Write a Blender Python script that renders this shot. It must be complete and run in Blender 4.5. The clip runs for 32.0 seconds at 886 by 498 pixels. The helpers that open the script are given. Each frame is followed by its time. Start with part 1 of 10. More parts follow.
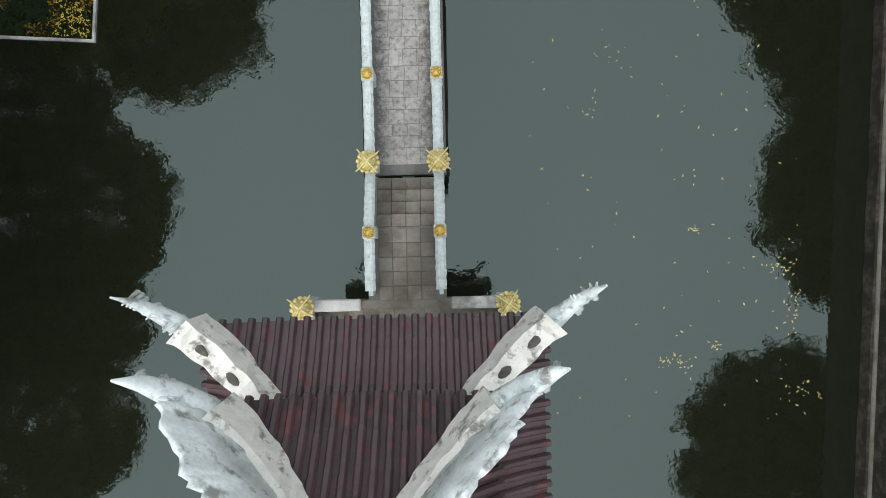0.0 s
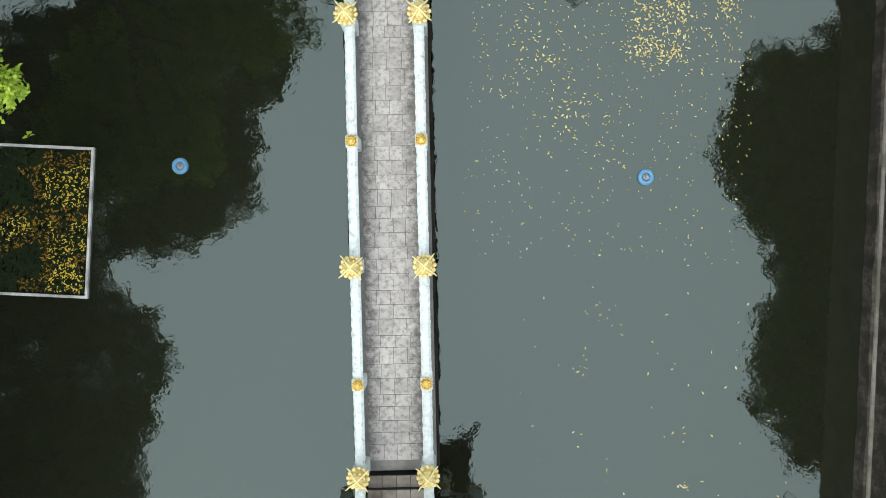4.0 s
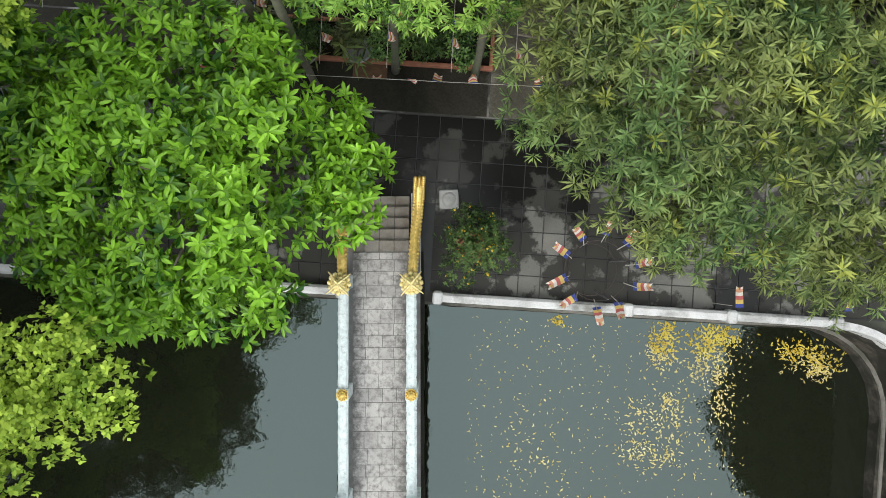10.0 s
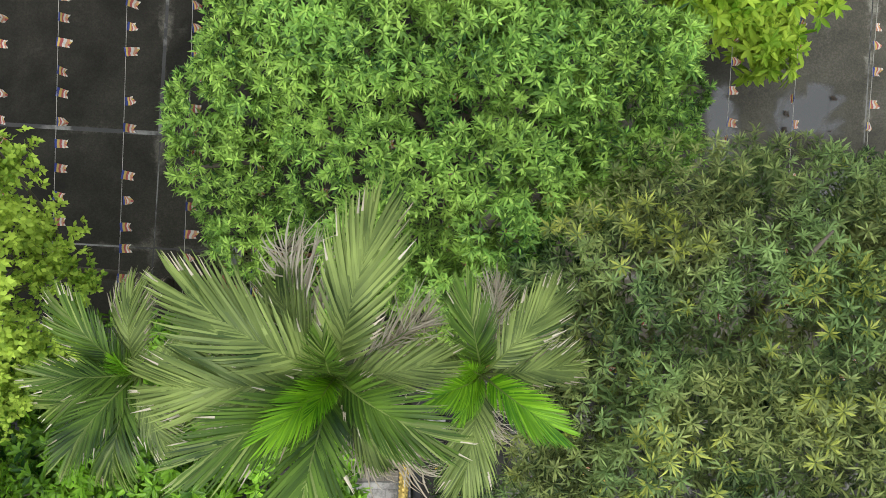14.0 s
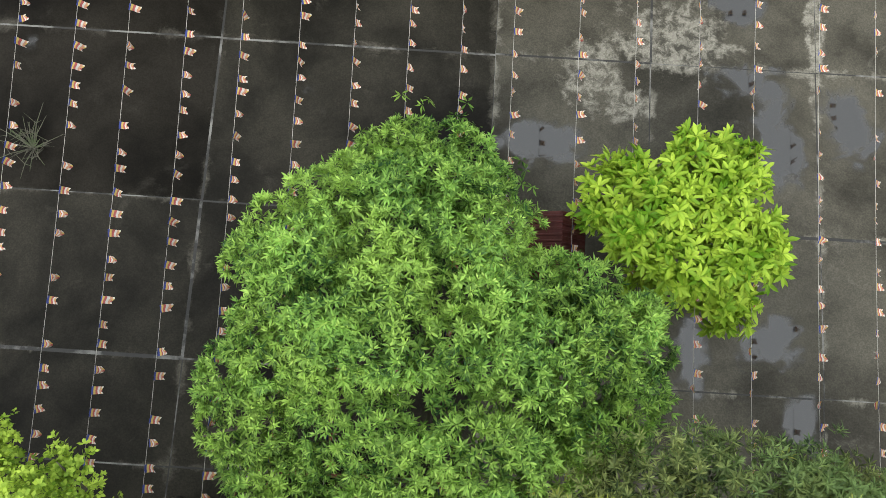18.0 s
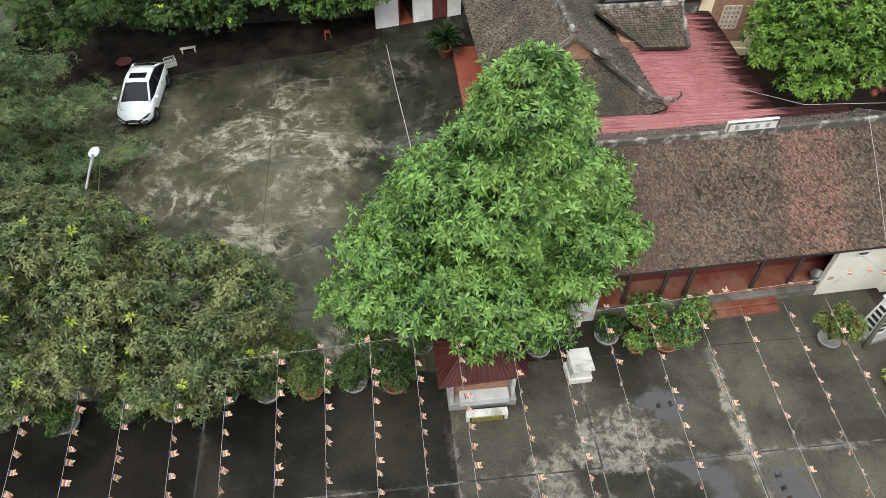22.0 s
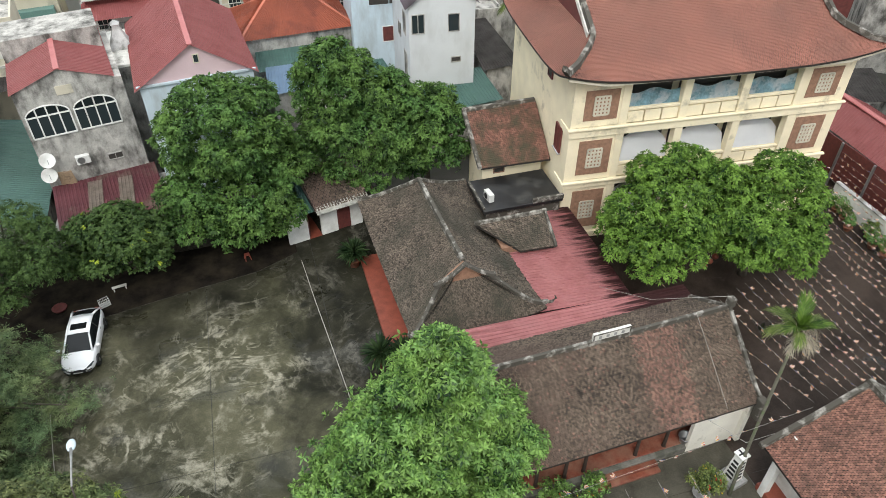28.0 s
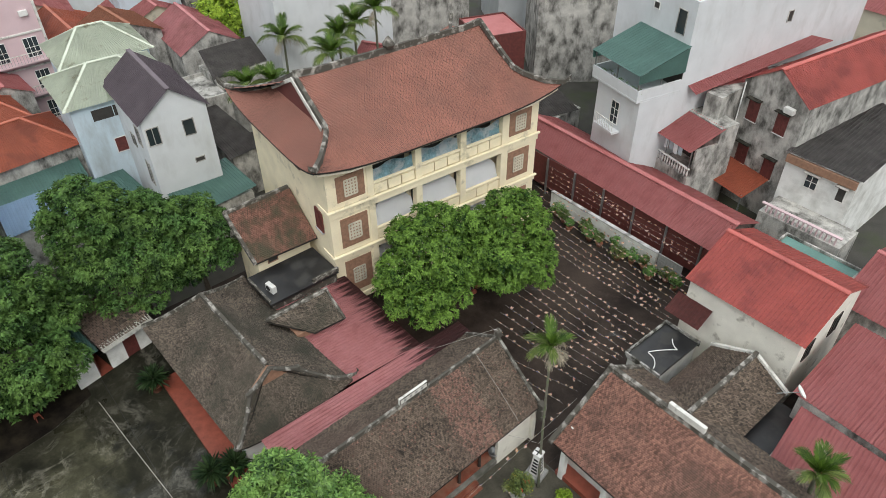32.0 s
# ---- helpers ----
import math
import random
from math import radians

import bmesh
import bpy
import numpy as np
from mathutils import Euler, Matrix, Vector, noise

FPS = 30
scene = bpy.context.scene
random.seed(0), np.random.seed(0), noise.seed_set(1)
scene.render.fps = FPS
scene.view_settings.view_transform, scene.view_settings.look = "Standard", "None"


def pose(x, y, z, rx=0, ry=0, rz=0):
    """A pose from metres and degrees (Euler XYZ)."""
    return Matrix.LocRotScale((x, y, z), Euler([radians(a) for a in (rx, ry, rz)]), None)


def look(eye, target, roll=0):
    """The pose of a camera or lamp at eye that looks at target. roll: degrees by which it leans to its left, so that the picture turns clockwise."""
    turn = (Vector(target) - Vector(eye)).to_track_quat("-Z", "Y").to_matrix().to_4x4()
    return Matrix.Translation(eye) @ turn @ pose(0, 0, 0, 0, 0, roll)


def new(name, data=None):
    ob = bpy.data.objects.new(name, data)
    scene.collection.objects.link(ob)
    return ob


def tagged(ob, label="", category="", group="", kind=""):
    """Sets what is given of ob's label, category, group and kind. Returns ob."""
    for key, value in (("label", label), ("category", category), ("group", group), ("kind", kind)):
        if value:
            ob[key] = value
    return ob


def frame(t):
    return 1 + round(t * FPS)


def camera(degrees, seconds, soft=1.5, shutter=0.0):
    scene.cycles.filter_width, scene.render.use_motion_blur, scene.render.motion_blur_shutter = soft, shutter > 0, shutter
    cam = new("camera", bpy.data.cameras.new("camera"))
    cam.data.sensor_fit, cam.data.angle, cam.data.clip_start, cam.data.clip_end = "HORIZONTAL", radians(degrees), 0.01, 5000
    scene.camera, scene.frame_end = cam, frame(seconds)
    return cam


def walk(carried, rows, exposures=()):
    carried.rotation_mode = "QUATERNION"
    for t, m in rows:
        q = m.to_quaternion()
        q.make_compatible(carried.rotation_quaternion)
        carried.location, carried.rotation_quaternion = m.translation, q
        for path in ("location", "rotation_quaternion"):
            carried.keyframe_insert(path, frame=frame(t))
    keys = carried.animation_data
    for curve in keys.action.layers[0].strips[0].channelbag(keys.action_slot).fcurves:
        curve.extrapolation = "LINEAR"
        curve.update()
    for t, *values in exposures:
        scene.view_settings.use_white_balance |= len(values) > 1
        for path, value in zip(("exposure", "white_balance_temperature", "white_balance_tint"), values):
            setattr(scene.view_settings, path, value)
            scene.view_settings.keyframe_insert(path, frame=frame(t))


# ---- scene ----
cam = camera(65.12, 32.0, soft=0.6)
PATH = [
    (0.0, 0.242, -9.291, 17.964, 0.136, 0.154, 2.483),
    (0.5, 0.212, -8.357, 17.964, 0.038, 0.198, 2.425),
    (1.0, 0.206, -7.363, 17.956, 0.093, 0.270, 2.376),
    (1.5, 0.202, -6.436, 17.941, -0.127, 0.264, 2.365),
    (2.0, 0.197, -5.503, 17.946, 0.031, 0.192, 2.471),
    (2.5, 0.180, -4.604, 17.978, -0.042, 0.107, 2.542),
    (3.0, 0.145, -3.656, 18.007, 0.087, -0.016, 2.542),
    (3.5, 0.101, -2.716, 18.044, -0.065, -0.059, 2.550),
    (4.0, 0.080, -1.756, 18.071, -0.058, -0.051, 2.661),
    (4.5, 0.070, -0.781, 18.087, -0.015, -0.031, 2.828),
    (5.0, 0.062, 0.204, 18.093, 0.022, -0.011, 3.000),
    (5.5, 0.043, 1.195, 18.088, 0.037, 0.017, 3.129),
    (6.0, 0.003, 2.188, 18.073, -0.022, 0.065, 3.166),
    (6.5, -0.043, 3.186, 18.078, -0.058, 0.090, 3.240),
    (7.0, -0.088, 4.180, 18.075, -0.083, 0.099, 3.338),
    (7.5, -0.128, 5.169, 18.089, -0.076, 0.146, 3.388),
    (8.0, -0.162, 6.141, 18.121, -0.043, 0.196, 3.471),
    (8.5, -0.203, 7.103, 18.149, -0.011, 0.233, 3.530),
    (9.0, -0.253, 8.050, 18.193, -0.007, 0.215, 3.502),
    (9.5, -0.317, 8.964, 18.212, 0.014, 0.108, 3.538),
    (10.0, -0.379, 9.868, 18.209, 0.113, 0.029, 3.721),
    (10.5, -0.437, 10.777, 18.226, 0.118, -0.048, 3.723),
    (11.0, -0.445, 11.713, 18.219, 0.078, -0.104, 3.626),
    (11.5, -0.430, 12.620, 18.210, 0.027, -0.160, 3.520),
    (12.0, -0.430, 13.466, 18.259, -0.058, -0.096, 3.407),
    (12.5, -0.441, 14.243, 18.420, -0.063, 0.016, 3.491),
    (13.0, -0.437, 14.926, 18.636, 0.014, 0.059, 3.515),
    (13.5, -0.438, 15.536, 18.876, 0.019, 0.040, 3.441),
    (14.0, -0.430, 16.099, 19.122, -0.156, 0.038, 3.410),
    (14.5, -0.416, 16.593, 19.370, -0.331, 0.084, 3.409),
    (15.0, -0.410, 17.028, 19.624, -0.239, 0.050, 3.473),
    (15.5, -0.412, 17.421, 19.884, 0.029, -0.024, 3.565),
    (16.0, -0.425, 17.790, 20.153, 0.731, -0.127, 3.650),
    (16.5, -0.449, 18.152, 20.430, 2.079, -0.232, 3.695),
    (17.0, -0.485, 18.524, 20.717, 4.287, -0.243, 3.663),
    (17.5, -0.542, 18.864, 20.987, 6.624, -0.200, 3.657),
    (18.0, -0.604, 19.122, 21.253, 9.305, -0.181, 3.655),
    (18.5, -0.642, 19.263, 21.516, 11.890, -0.198, 3.666),
    (19.0, -0.658, 19.307, 21.794, 15.263, -0.286, 3.602),
    (19.5, -0.671, 19.311, 22.043, 19.094, -0.391, 3.060),
    (20.0, -0.702, 19.344, 22.262, 23.446, -0.281, 1.407),
    (20.5, -0.765, 19.408, 22.429, 27.623, -0.069, -0.442),
    (21.0, -0.835, 19.515, 22.626, 32.620, 0.004, -2.229),
    (21.5, -0.904, 19.541, 22.853, 36.973, 0.055, -3.921),
    (22.0, -0.953, 19.559, 23.156, 41.269, 0.043, -5.838),
    (22.5, -0.987, 19.537, 23.472, 43.835, 0.047, -7.412),
    (23.0, -1.013, 19.561, 23.901, 46.940, 0.095, -8.000),
    (23.5, -1.030, 19.576, 24.373, 48.864, 0.120, -8.239),
    (24.0, -1.050, 19.576, 24.898, 49.517, 0.111, -8.283),
    (24.5, -1.085, 19.575, 25.498, 49.460, 0.114, -8.356),
    (25.0, -1.133, 19.583, 26.211, 49.409, 0.068, -8.364),
    (25.5, -1.185, 19.591, 27.003, 49.379, 0.028, -8.529),
    (26.0, -1.235, 19.590, 27.836, 49.383, 0.007, -9.072),
    (26.5, -1.276, 19.574, 28.677, 49.437, 0.006, -10.216),
    (27.0, -1.301, 19.533, 29.489, 49.554, 0.021, -12.181),
    (27.5, -1.358, 19.490, 30.250, 49.666, 0.035, -14.169),
    (28.0, -1.421, 19.431, 30.998, 49.858, 0.047, -16.411),
    (28.5, -1.484, 19.384, 31.722, 49.928, 0.041, -18.411),
    (29.0, -1.550, 19.326, 32.451, 50.036, 0.024, -20.653),
    (29.5, -1.605, 19.286, 33.171, 50.119, 0.054, -22.795),
    (30.0, -1.624, 19.218, 33.920, 50.346, 0.051, -26.301),
    (30.5, -1.650, 19.139, 34.668, 50.354, 0.127, -29.443),
    (31.0, -1.695, 19.048, 35.448, 50.463, 0.237, -32.895),
    (31.5, -1.742, 18.977, 36.229, 50.551, 0.321, -35.879),
    (32.0, -1.785, 18.847, 37.048, 50.702, 0.453, -40.153),
]
walk(cam, [(t, pose(x, y, z, rx, ry, rz)) for t, x, y, z, rx, ry, rz in PATH],
     exposures=[(0.0, 0.10), (3.0, 0.45), (5.5, 0.72), (8.0, 0.74), (9.2, 0.60), (15.0, 0.65), (19.0, 0.65), (24.0, 0.65), (28.0, 0.45), (32.0, 0.13)])

# ---- light: a bright overcast day after rain ----
SUN_ELEV, SUN_ROT = radians(48), radians(205)
world = bpy.data.worlds.new("overcast_sky")
scene.world = world
world.use_nodes = True
wn, wl = world.node_tree.nodes, world.node_tree.links
wn.clear()
w_out = wn.new("ShaderNodeOutputWorld")
w_bg = wn.new("ShaderNodeBackground")
w_sky = wn.new("ShaderNodeTexSky")
w_sky.sky_type = "NISHITA"
w_sky.sun_disc = False
w_sky.sun_elevation, w_sky.sun_rotation = SUN_ELEV, SUN_ROT
w_sky.air_density, w_sky.dust_density = 1.0, 1.5
w_hsv = wn.new("ShaderNodeHueSaturation")
w_hsv.inputs["Saturation"].default_value = 0.22
w_mix = wn.new("ShaderNodeMix")
w_mix.data_type = "RGBA"
w_mix.inputs["Factor"].default_value = 0.88
w_mix.inputs["B"].default_value = (7.2, 7.6, 7.9, 1)
w_bg.inputs["Strength"].default_value = 0.15
wl.new(w_sky.outputs[0], w_hsv.inputs["Color"])
wl.new(w_hsv.outputs[0], w_mix.inputs["A"])
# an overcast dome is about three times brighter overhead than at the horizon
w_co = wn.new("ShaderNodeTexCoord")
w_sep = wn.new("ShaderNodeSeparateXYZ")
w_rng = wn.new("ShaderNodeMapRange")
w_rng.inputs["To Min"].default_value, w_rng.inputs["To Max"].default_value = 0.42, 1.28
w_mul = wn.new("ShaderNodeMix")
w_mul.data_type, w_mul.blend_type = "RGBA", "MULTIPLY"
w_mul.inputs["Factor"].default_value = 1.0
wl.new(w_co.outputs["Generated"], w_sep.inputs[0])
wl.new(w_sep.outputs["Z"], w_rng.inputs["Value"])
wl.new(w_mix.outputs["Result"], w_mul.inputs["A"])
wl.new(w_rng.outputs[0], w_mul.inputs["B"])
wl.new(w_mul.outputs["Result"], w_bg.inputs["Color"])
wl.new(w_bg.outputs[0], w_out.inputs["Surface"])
sun = new("sun", bpy.data.lights.new("sun", "SUN"))
sun.data.energy, sun.data.angle, sun.data.color = 1.3, radians(25), (1.0, 0.97, 0.92)
S_DIR = Vector((math.sin(SUN_ROT) * math.cos(SUN_ELEV), math.cos(SUN_ROT) * math.cos(SUN_ELEV), math.sin(SUN_ELEV)))
sun.matrix_world = look(S_DIR * 60, (0, 0, 0))

# ---- helpers of this scene ----
def part(name, bm, material, parent=None, label="", smooth=False, m=None):
    """Links a bmesh as one mesh object under a thing or a part."""
    me = bpy.data.meshes.new(name)
    bm.to_mesh(me)
    bm.free()
    me.materials.append(material)
    if smooth:
        me.polygons.foreach_set("use_smooth", [True] * len(me.polygons))
    ob = new(name, me)
    if parent is not None:
        ob.parent = parent
    if m is not None:
        ob.matrix_basis = m
    if label:
        tagged(ob, label)
    return ob


def raw(name, verts, faces, material, parent=None, m=None, smooth=False):
    me = bpy.data.meshes.new(name)
    v = np.asarray(verts, dtype=np.float32)
    f = np.asarray(faces, dtype=np.int32)
    me.vertices.add(len(v))
    me.vertices.foreach_set("co", v.ravel())
    k = f.shape[1]
    me.loops.add(f.size)
    me.loops.foreach_set("vertex_index", f.ravel())
    me.polygons.add(len(f))
    me.polygons.foreach_set("loop_start", np.arange(0, f.size, k, dtype=np.int32))
    me.update(calc_edges=True)
    me.validate()
    if smooth:
        me.polygons.foreach_set("use_smooth", [True] * len(me.polygons))
    me.materials.append(material)
    ob = new(name, me)
    if parent is not None:
        ob.parent = parent
    if m is not None:
        ob.matrix_basis = m
    return ob


def piece(name, mesh, parent, m):
    """One more object on a shared mesh."""
    ob = new(name, mesh)
    ob.parent = parent
    ob.matrix_basis = m
    return ob


def thing(name, m, label, category, group="", kind=""):
    ob = new(name)
    ob.matrix_basis = m
    ob.empty_display_size = 0.2
    return tagged(ob, label, category, group, kind)


def BM():
    return bmesh.new()


def box(bm, x0, x1, y0, y1, z0, z1, bevel=0.0):
    v = [bm.verts.new(p) for p in ((x0, y0, z0), (x1, y0, z0), (x1, y1, z0), (x0, y1, z0), (x0, y0, z1), (x1, y0, z1), (x1, y1, z1), (x0, y1, z1))]
    fs = [bm.faces.new([v[i] for i in f]) for f in ((3, 2, 1, 0), (4, 5, 6, 7), (0, 1, 5, 4), (1, 2, 6, 5), (2, 3, 7, 6), (3, 0, 4, 7))]
    if bevel:
        es = list({e for f in fs for e in f.edges})
        bmesh.ops.bevel(bm, geom=es, offset=bevel, segments=1, affect="EDGES")
    return bm


def bx(x0, x1, y0, y1, z0, z1, bevel=0.0):
    return box(BM(), x0, x1, y0, y1, z0, z1, bevel)


def lathe(bm, profile, n=12, cx=0.0, cy=0.0, cap=True):
    """Turns (radius, z) pairs round the z axis."""
    rings = []
    for r, z in profile:
        rings.append([bm.verts.new((cx + r * math.cos(2 * math.pi * i / n), cy + r * math.sin(2 * math.pi * i / n), z)) for i in range(n)])
    for a, b in zip(rings, rings[1:]):
        for i in range(n):
            bm.faces.new((a[i], a[(i + 1) % n], b[(i + 1) % n], b[i]))
    if cap:
        bm.faces.new(list(reversed(rings[0])))
        bm.faces.new(rings[-1])
    return bm


def tube(bm, pts, radii, n=8):
    """A tube along points."""
    pts = [Vector(p) for p in pts]
    if not isinstance(radii, (list, tuple)):
        radii = [radii] * len(pts)
    rings = []
    for i, p in enumerate(pts):
        d = (pts[min(i + 1, len(pts) - 1)] - pts[max(i - 1, 0)]).normalized()
        a = d.orthogonal().normalized() if abs(d.z) > 0.95 else d.cross(Vector((0, 0, 1))).normalized()
        b = d.cross(a)
        rings.append([bm.verts.new(p + (a * math.cos(2 * math.pi * k / n) + b * math.sin(2 * math.pi * k / n)) * radii[i]) for k in range(n)])
    for a, b in zip(rings, rings[1:]):
        for k in range(n):
            bm.faces.new((a[k], a[(k + 1) % n], b[(k + 1) % n], b[k]))
    bm.faces.new(list(reversed(rings[0])))
    bm.faces.new(rings[-1])
    bmesh.ops.recalc_face_normals(bm, faces=bm.faces)
    return bm


def slab(bm, poly, thick):
    """A plate with the top outline poly (x, y, z), thick metres deep below it."""
    top = [bm.verts.new(p) for p in poly]
    bot = [bm.verts.new((p[0], p[1], p[2] - thick)) for p in poly]
    bm.faces.new(top)
    bm.faces.new(list(reversed(bot)))
    n = len(poly)
    for i in range(n):
        bm.faces.new((top[i], bot[i], bot[(i + 1) % n], top[(i + 1) % n]))
    bmesh.ops.recalc_face_normals(bm, faces=bm.faces)
    return bm


def sweep(bm, pts, w, h, z_off=0.0):
    """A bar of width w and height h along points, upright in section."""
    pts = [Vector(p) for p in pts]
    rings = []
    for i, p in enumerate(pts):
        d = pts[min(i + 1, len(pts) - 1)] - pts[max(i - 1, 0)]
        d.z = 0
        s = Vector((-d.y, d.x, 0)).normalized() * w / 2
        up = Vector((0, 0, h))
        p = p + Vector((0, 0, z_off))
        rings.append([bm.verts.new(q) for q in (p - s, p + s, p + s * 0.8 + up, p - s * 0.8 + up)])
    for a, b in zip(rings, rings[1:]):
        for k in range(4):
            bm.faces.new((a[k], a[(k + 1) % 4], b[(k + 1) % 4], b[k]))
    bm.faces.new(list(reversed(rings[0])))
    bm.faces.new(rings[-1])
    bmesh.ops.recalc_face_normals(bm, faces=bm.faces)
    return bm


# ---- materials ----
def mat(name, base, rough=0.7, metal=0.0, var=0.25, scale=3.0, fine=40.0, bump=0.15, stain=None, stain_amt=0.0, stain_scale=0.6,
        stain_edge=0.12, island=0.0, obj=0.0, spec=0.5, stain_rough=None, trans=0.0, bump_dist=0.01, drip=0.0):
    """A surface in metres: base colour varied at two scales, stains with a shape of their own, fine relief."""
    m = bpy.data.materials.new(name)
    m.use_nodes = True
    N, L = m.node_tree.nodes, m.node_tree.links
    N.clear()
    out = N.new("ShaderNodeOutputMaterial")
    bs = N.new("ShaderNodeBsdfPrincipled")
    L.new(bs.outputs[0], out.inputs[0])
    geo = N.new("ShaderNodeNewGeometry")
    n1 = N.new("ShaderNodeTexNoise")
    n1.inputs["Scale"].default_value, n1.inputs["Detail"].default_value = scale, 5
    n2 = N.new("ShaderNodeTexNoise")
    n2.inputs["Scale"].default_value, n2.inputs["Detail"].default_value = fine, 3
    for n in (n1, n2):
        L.new(geo.outputs["Position"], n.inputs["Vector"])
    add = N.new("ShaderNodeMath")
    add.operation = "MULTIPLY_ADD"
    L.new(n2.outputs["Fac"], add.inputs[0])
    add.inputs[1].default_value = 0.5
    mul = N.new("ShaderNodeMath")
    mul.operation = "MULTIPLY"
    L.new(n1.outputs["Fac"], mul.inputs[0])
    mul.inputs[1].default_value = 1.0
    L.new(mul.outputs[0], add.inputs[2])
    fac = add.outputs[0]
    for amount, src in ((island, "Random Per Island"), (obj, None)):
        if amount:
            node = N.new("ShaderNodeObjectInfo") if src is None else geo
            ma = N.new("ShaderNodeMath")
            ma.operation = "MULTIPLY_ADD"
            L.new(node.outputs["Random" if src is None else src], ma.inputs[0])
            ma.inputs[1].default_value = amount
            L.new(fac, ma.inputs[2])
            fac = ma.outputs[0]
    extra = island + obj
    mr = N.new("ShaderNodeMapRange")
    L.new(fac, mr.inputs["Value"])
    mr.inputs["From Min"].default_value, mr.inputs["From Max"].default_value = 0.45, 1.05 + extra
    mr.inputs["To Min"].default_value, mr.inputs["To Max"].default_value = 1 - var, 1 + var
    c1 = N.new("ShaderNodeMix")
    c1.data_type, c1.blend_type = "RGBA", "MULTIPLY"
    c1.inputs["Factor"].default_value = 1.0
    c1.inputs["A"].default_value = (*base, 1)
    L.new(mr.outputs[0], c1.inputs["B"])
    col = c1.outputs["Result"]
    rough_src = None
    if stain:
        n3 = N.new("ShaderNodeTexNoise")
        n3.inputs["Scale"].default_value, n3.inputs["Detail"].default_value, n3.inputs["Roughness"].default_value = stain_scale, 7, 0.62
        L.new(geo.outputs["Position"], n3.inputs["Vector"])
        if drip:
            # stains drawn out downwards by rain
            st_ = N.new("ShaderNodeVectorMath")
            st_.operation = "MULTIPLY"
            st_.inputs[1].default_value = (1, 1, drip)
            L.new(geo.outputs["Position"], st_.inputs[0])
            L.new(st_.outputs[0], n3.inputs["Vector"])
        sr = N.new("ShaderNodeMapRange")
        L.new(n3.outputs["Fac"], sr.inputs["Value"])
        lo = 0.5 - (stain_amt - 0.5) * 0.35
        sr.inputs["From Min"].default_value, sr.inputs["From Max"].default_value = lo - stain_edge / 2, lo + stain_edge / 2
        c2 = N.new("ShaderNodeMix")
        c2.data_type = "RGBA"
        L.new(sr.outputs[0], c2.inputs["Factor"])
        L.new(col, c2.inputs["A"])
        c2.inputs["B"].default_value = (*stain, 1)
        col = c2.outputs["Result"]
        if stain_rough is not None:
            rr = N.new("ShaderNodeMapRange")
            L.new(sr.outputs[0], rr.inputs["Value"])
            rr.inputs["To Min"].default_value, rr.inputs["To Max"].default_value = rough, stain_rough
            rough_src = rr.outputs[0]
    L.new(col, bs.inputs["Base Color"])
    bs.inputs["Roughness"].default_value = rough
    if rough_src:
        L.new(rough_src, bs.inputs["Roughness"])
    bs.inputs["Metallic"].default_value = metal
    bs.inputs["Specular IOR Level"].default_value = spec
    if bump:
        b = N.new("ShaderNodeBump")
        b.inputs["Strength"].default_value, b.inputs["Distance"].default_value = bump, bump_dist
        L.new(fac, b.inputs["Height"])
        L.new(b.outputs[0], bs.inputs["Normal"])
    if trans:
        tr = N.new("ShaderNodeBsdfTranslucent")
        L.new(col, tr.inputs["Color"])
        mx = N.new("ShaderNodeMixShader")
        mx.inputs[0].default_value = trans
        L.new(bs.outputs[0], mx.inputs[1])
        L.new(tr.outputs[0], mx.inputs[2])
        L.new(mx.outputs[0], out.inputs[0])
    return m


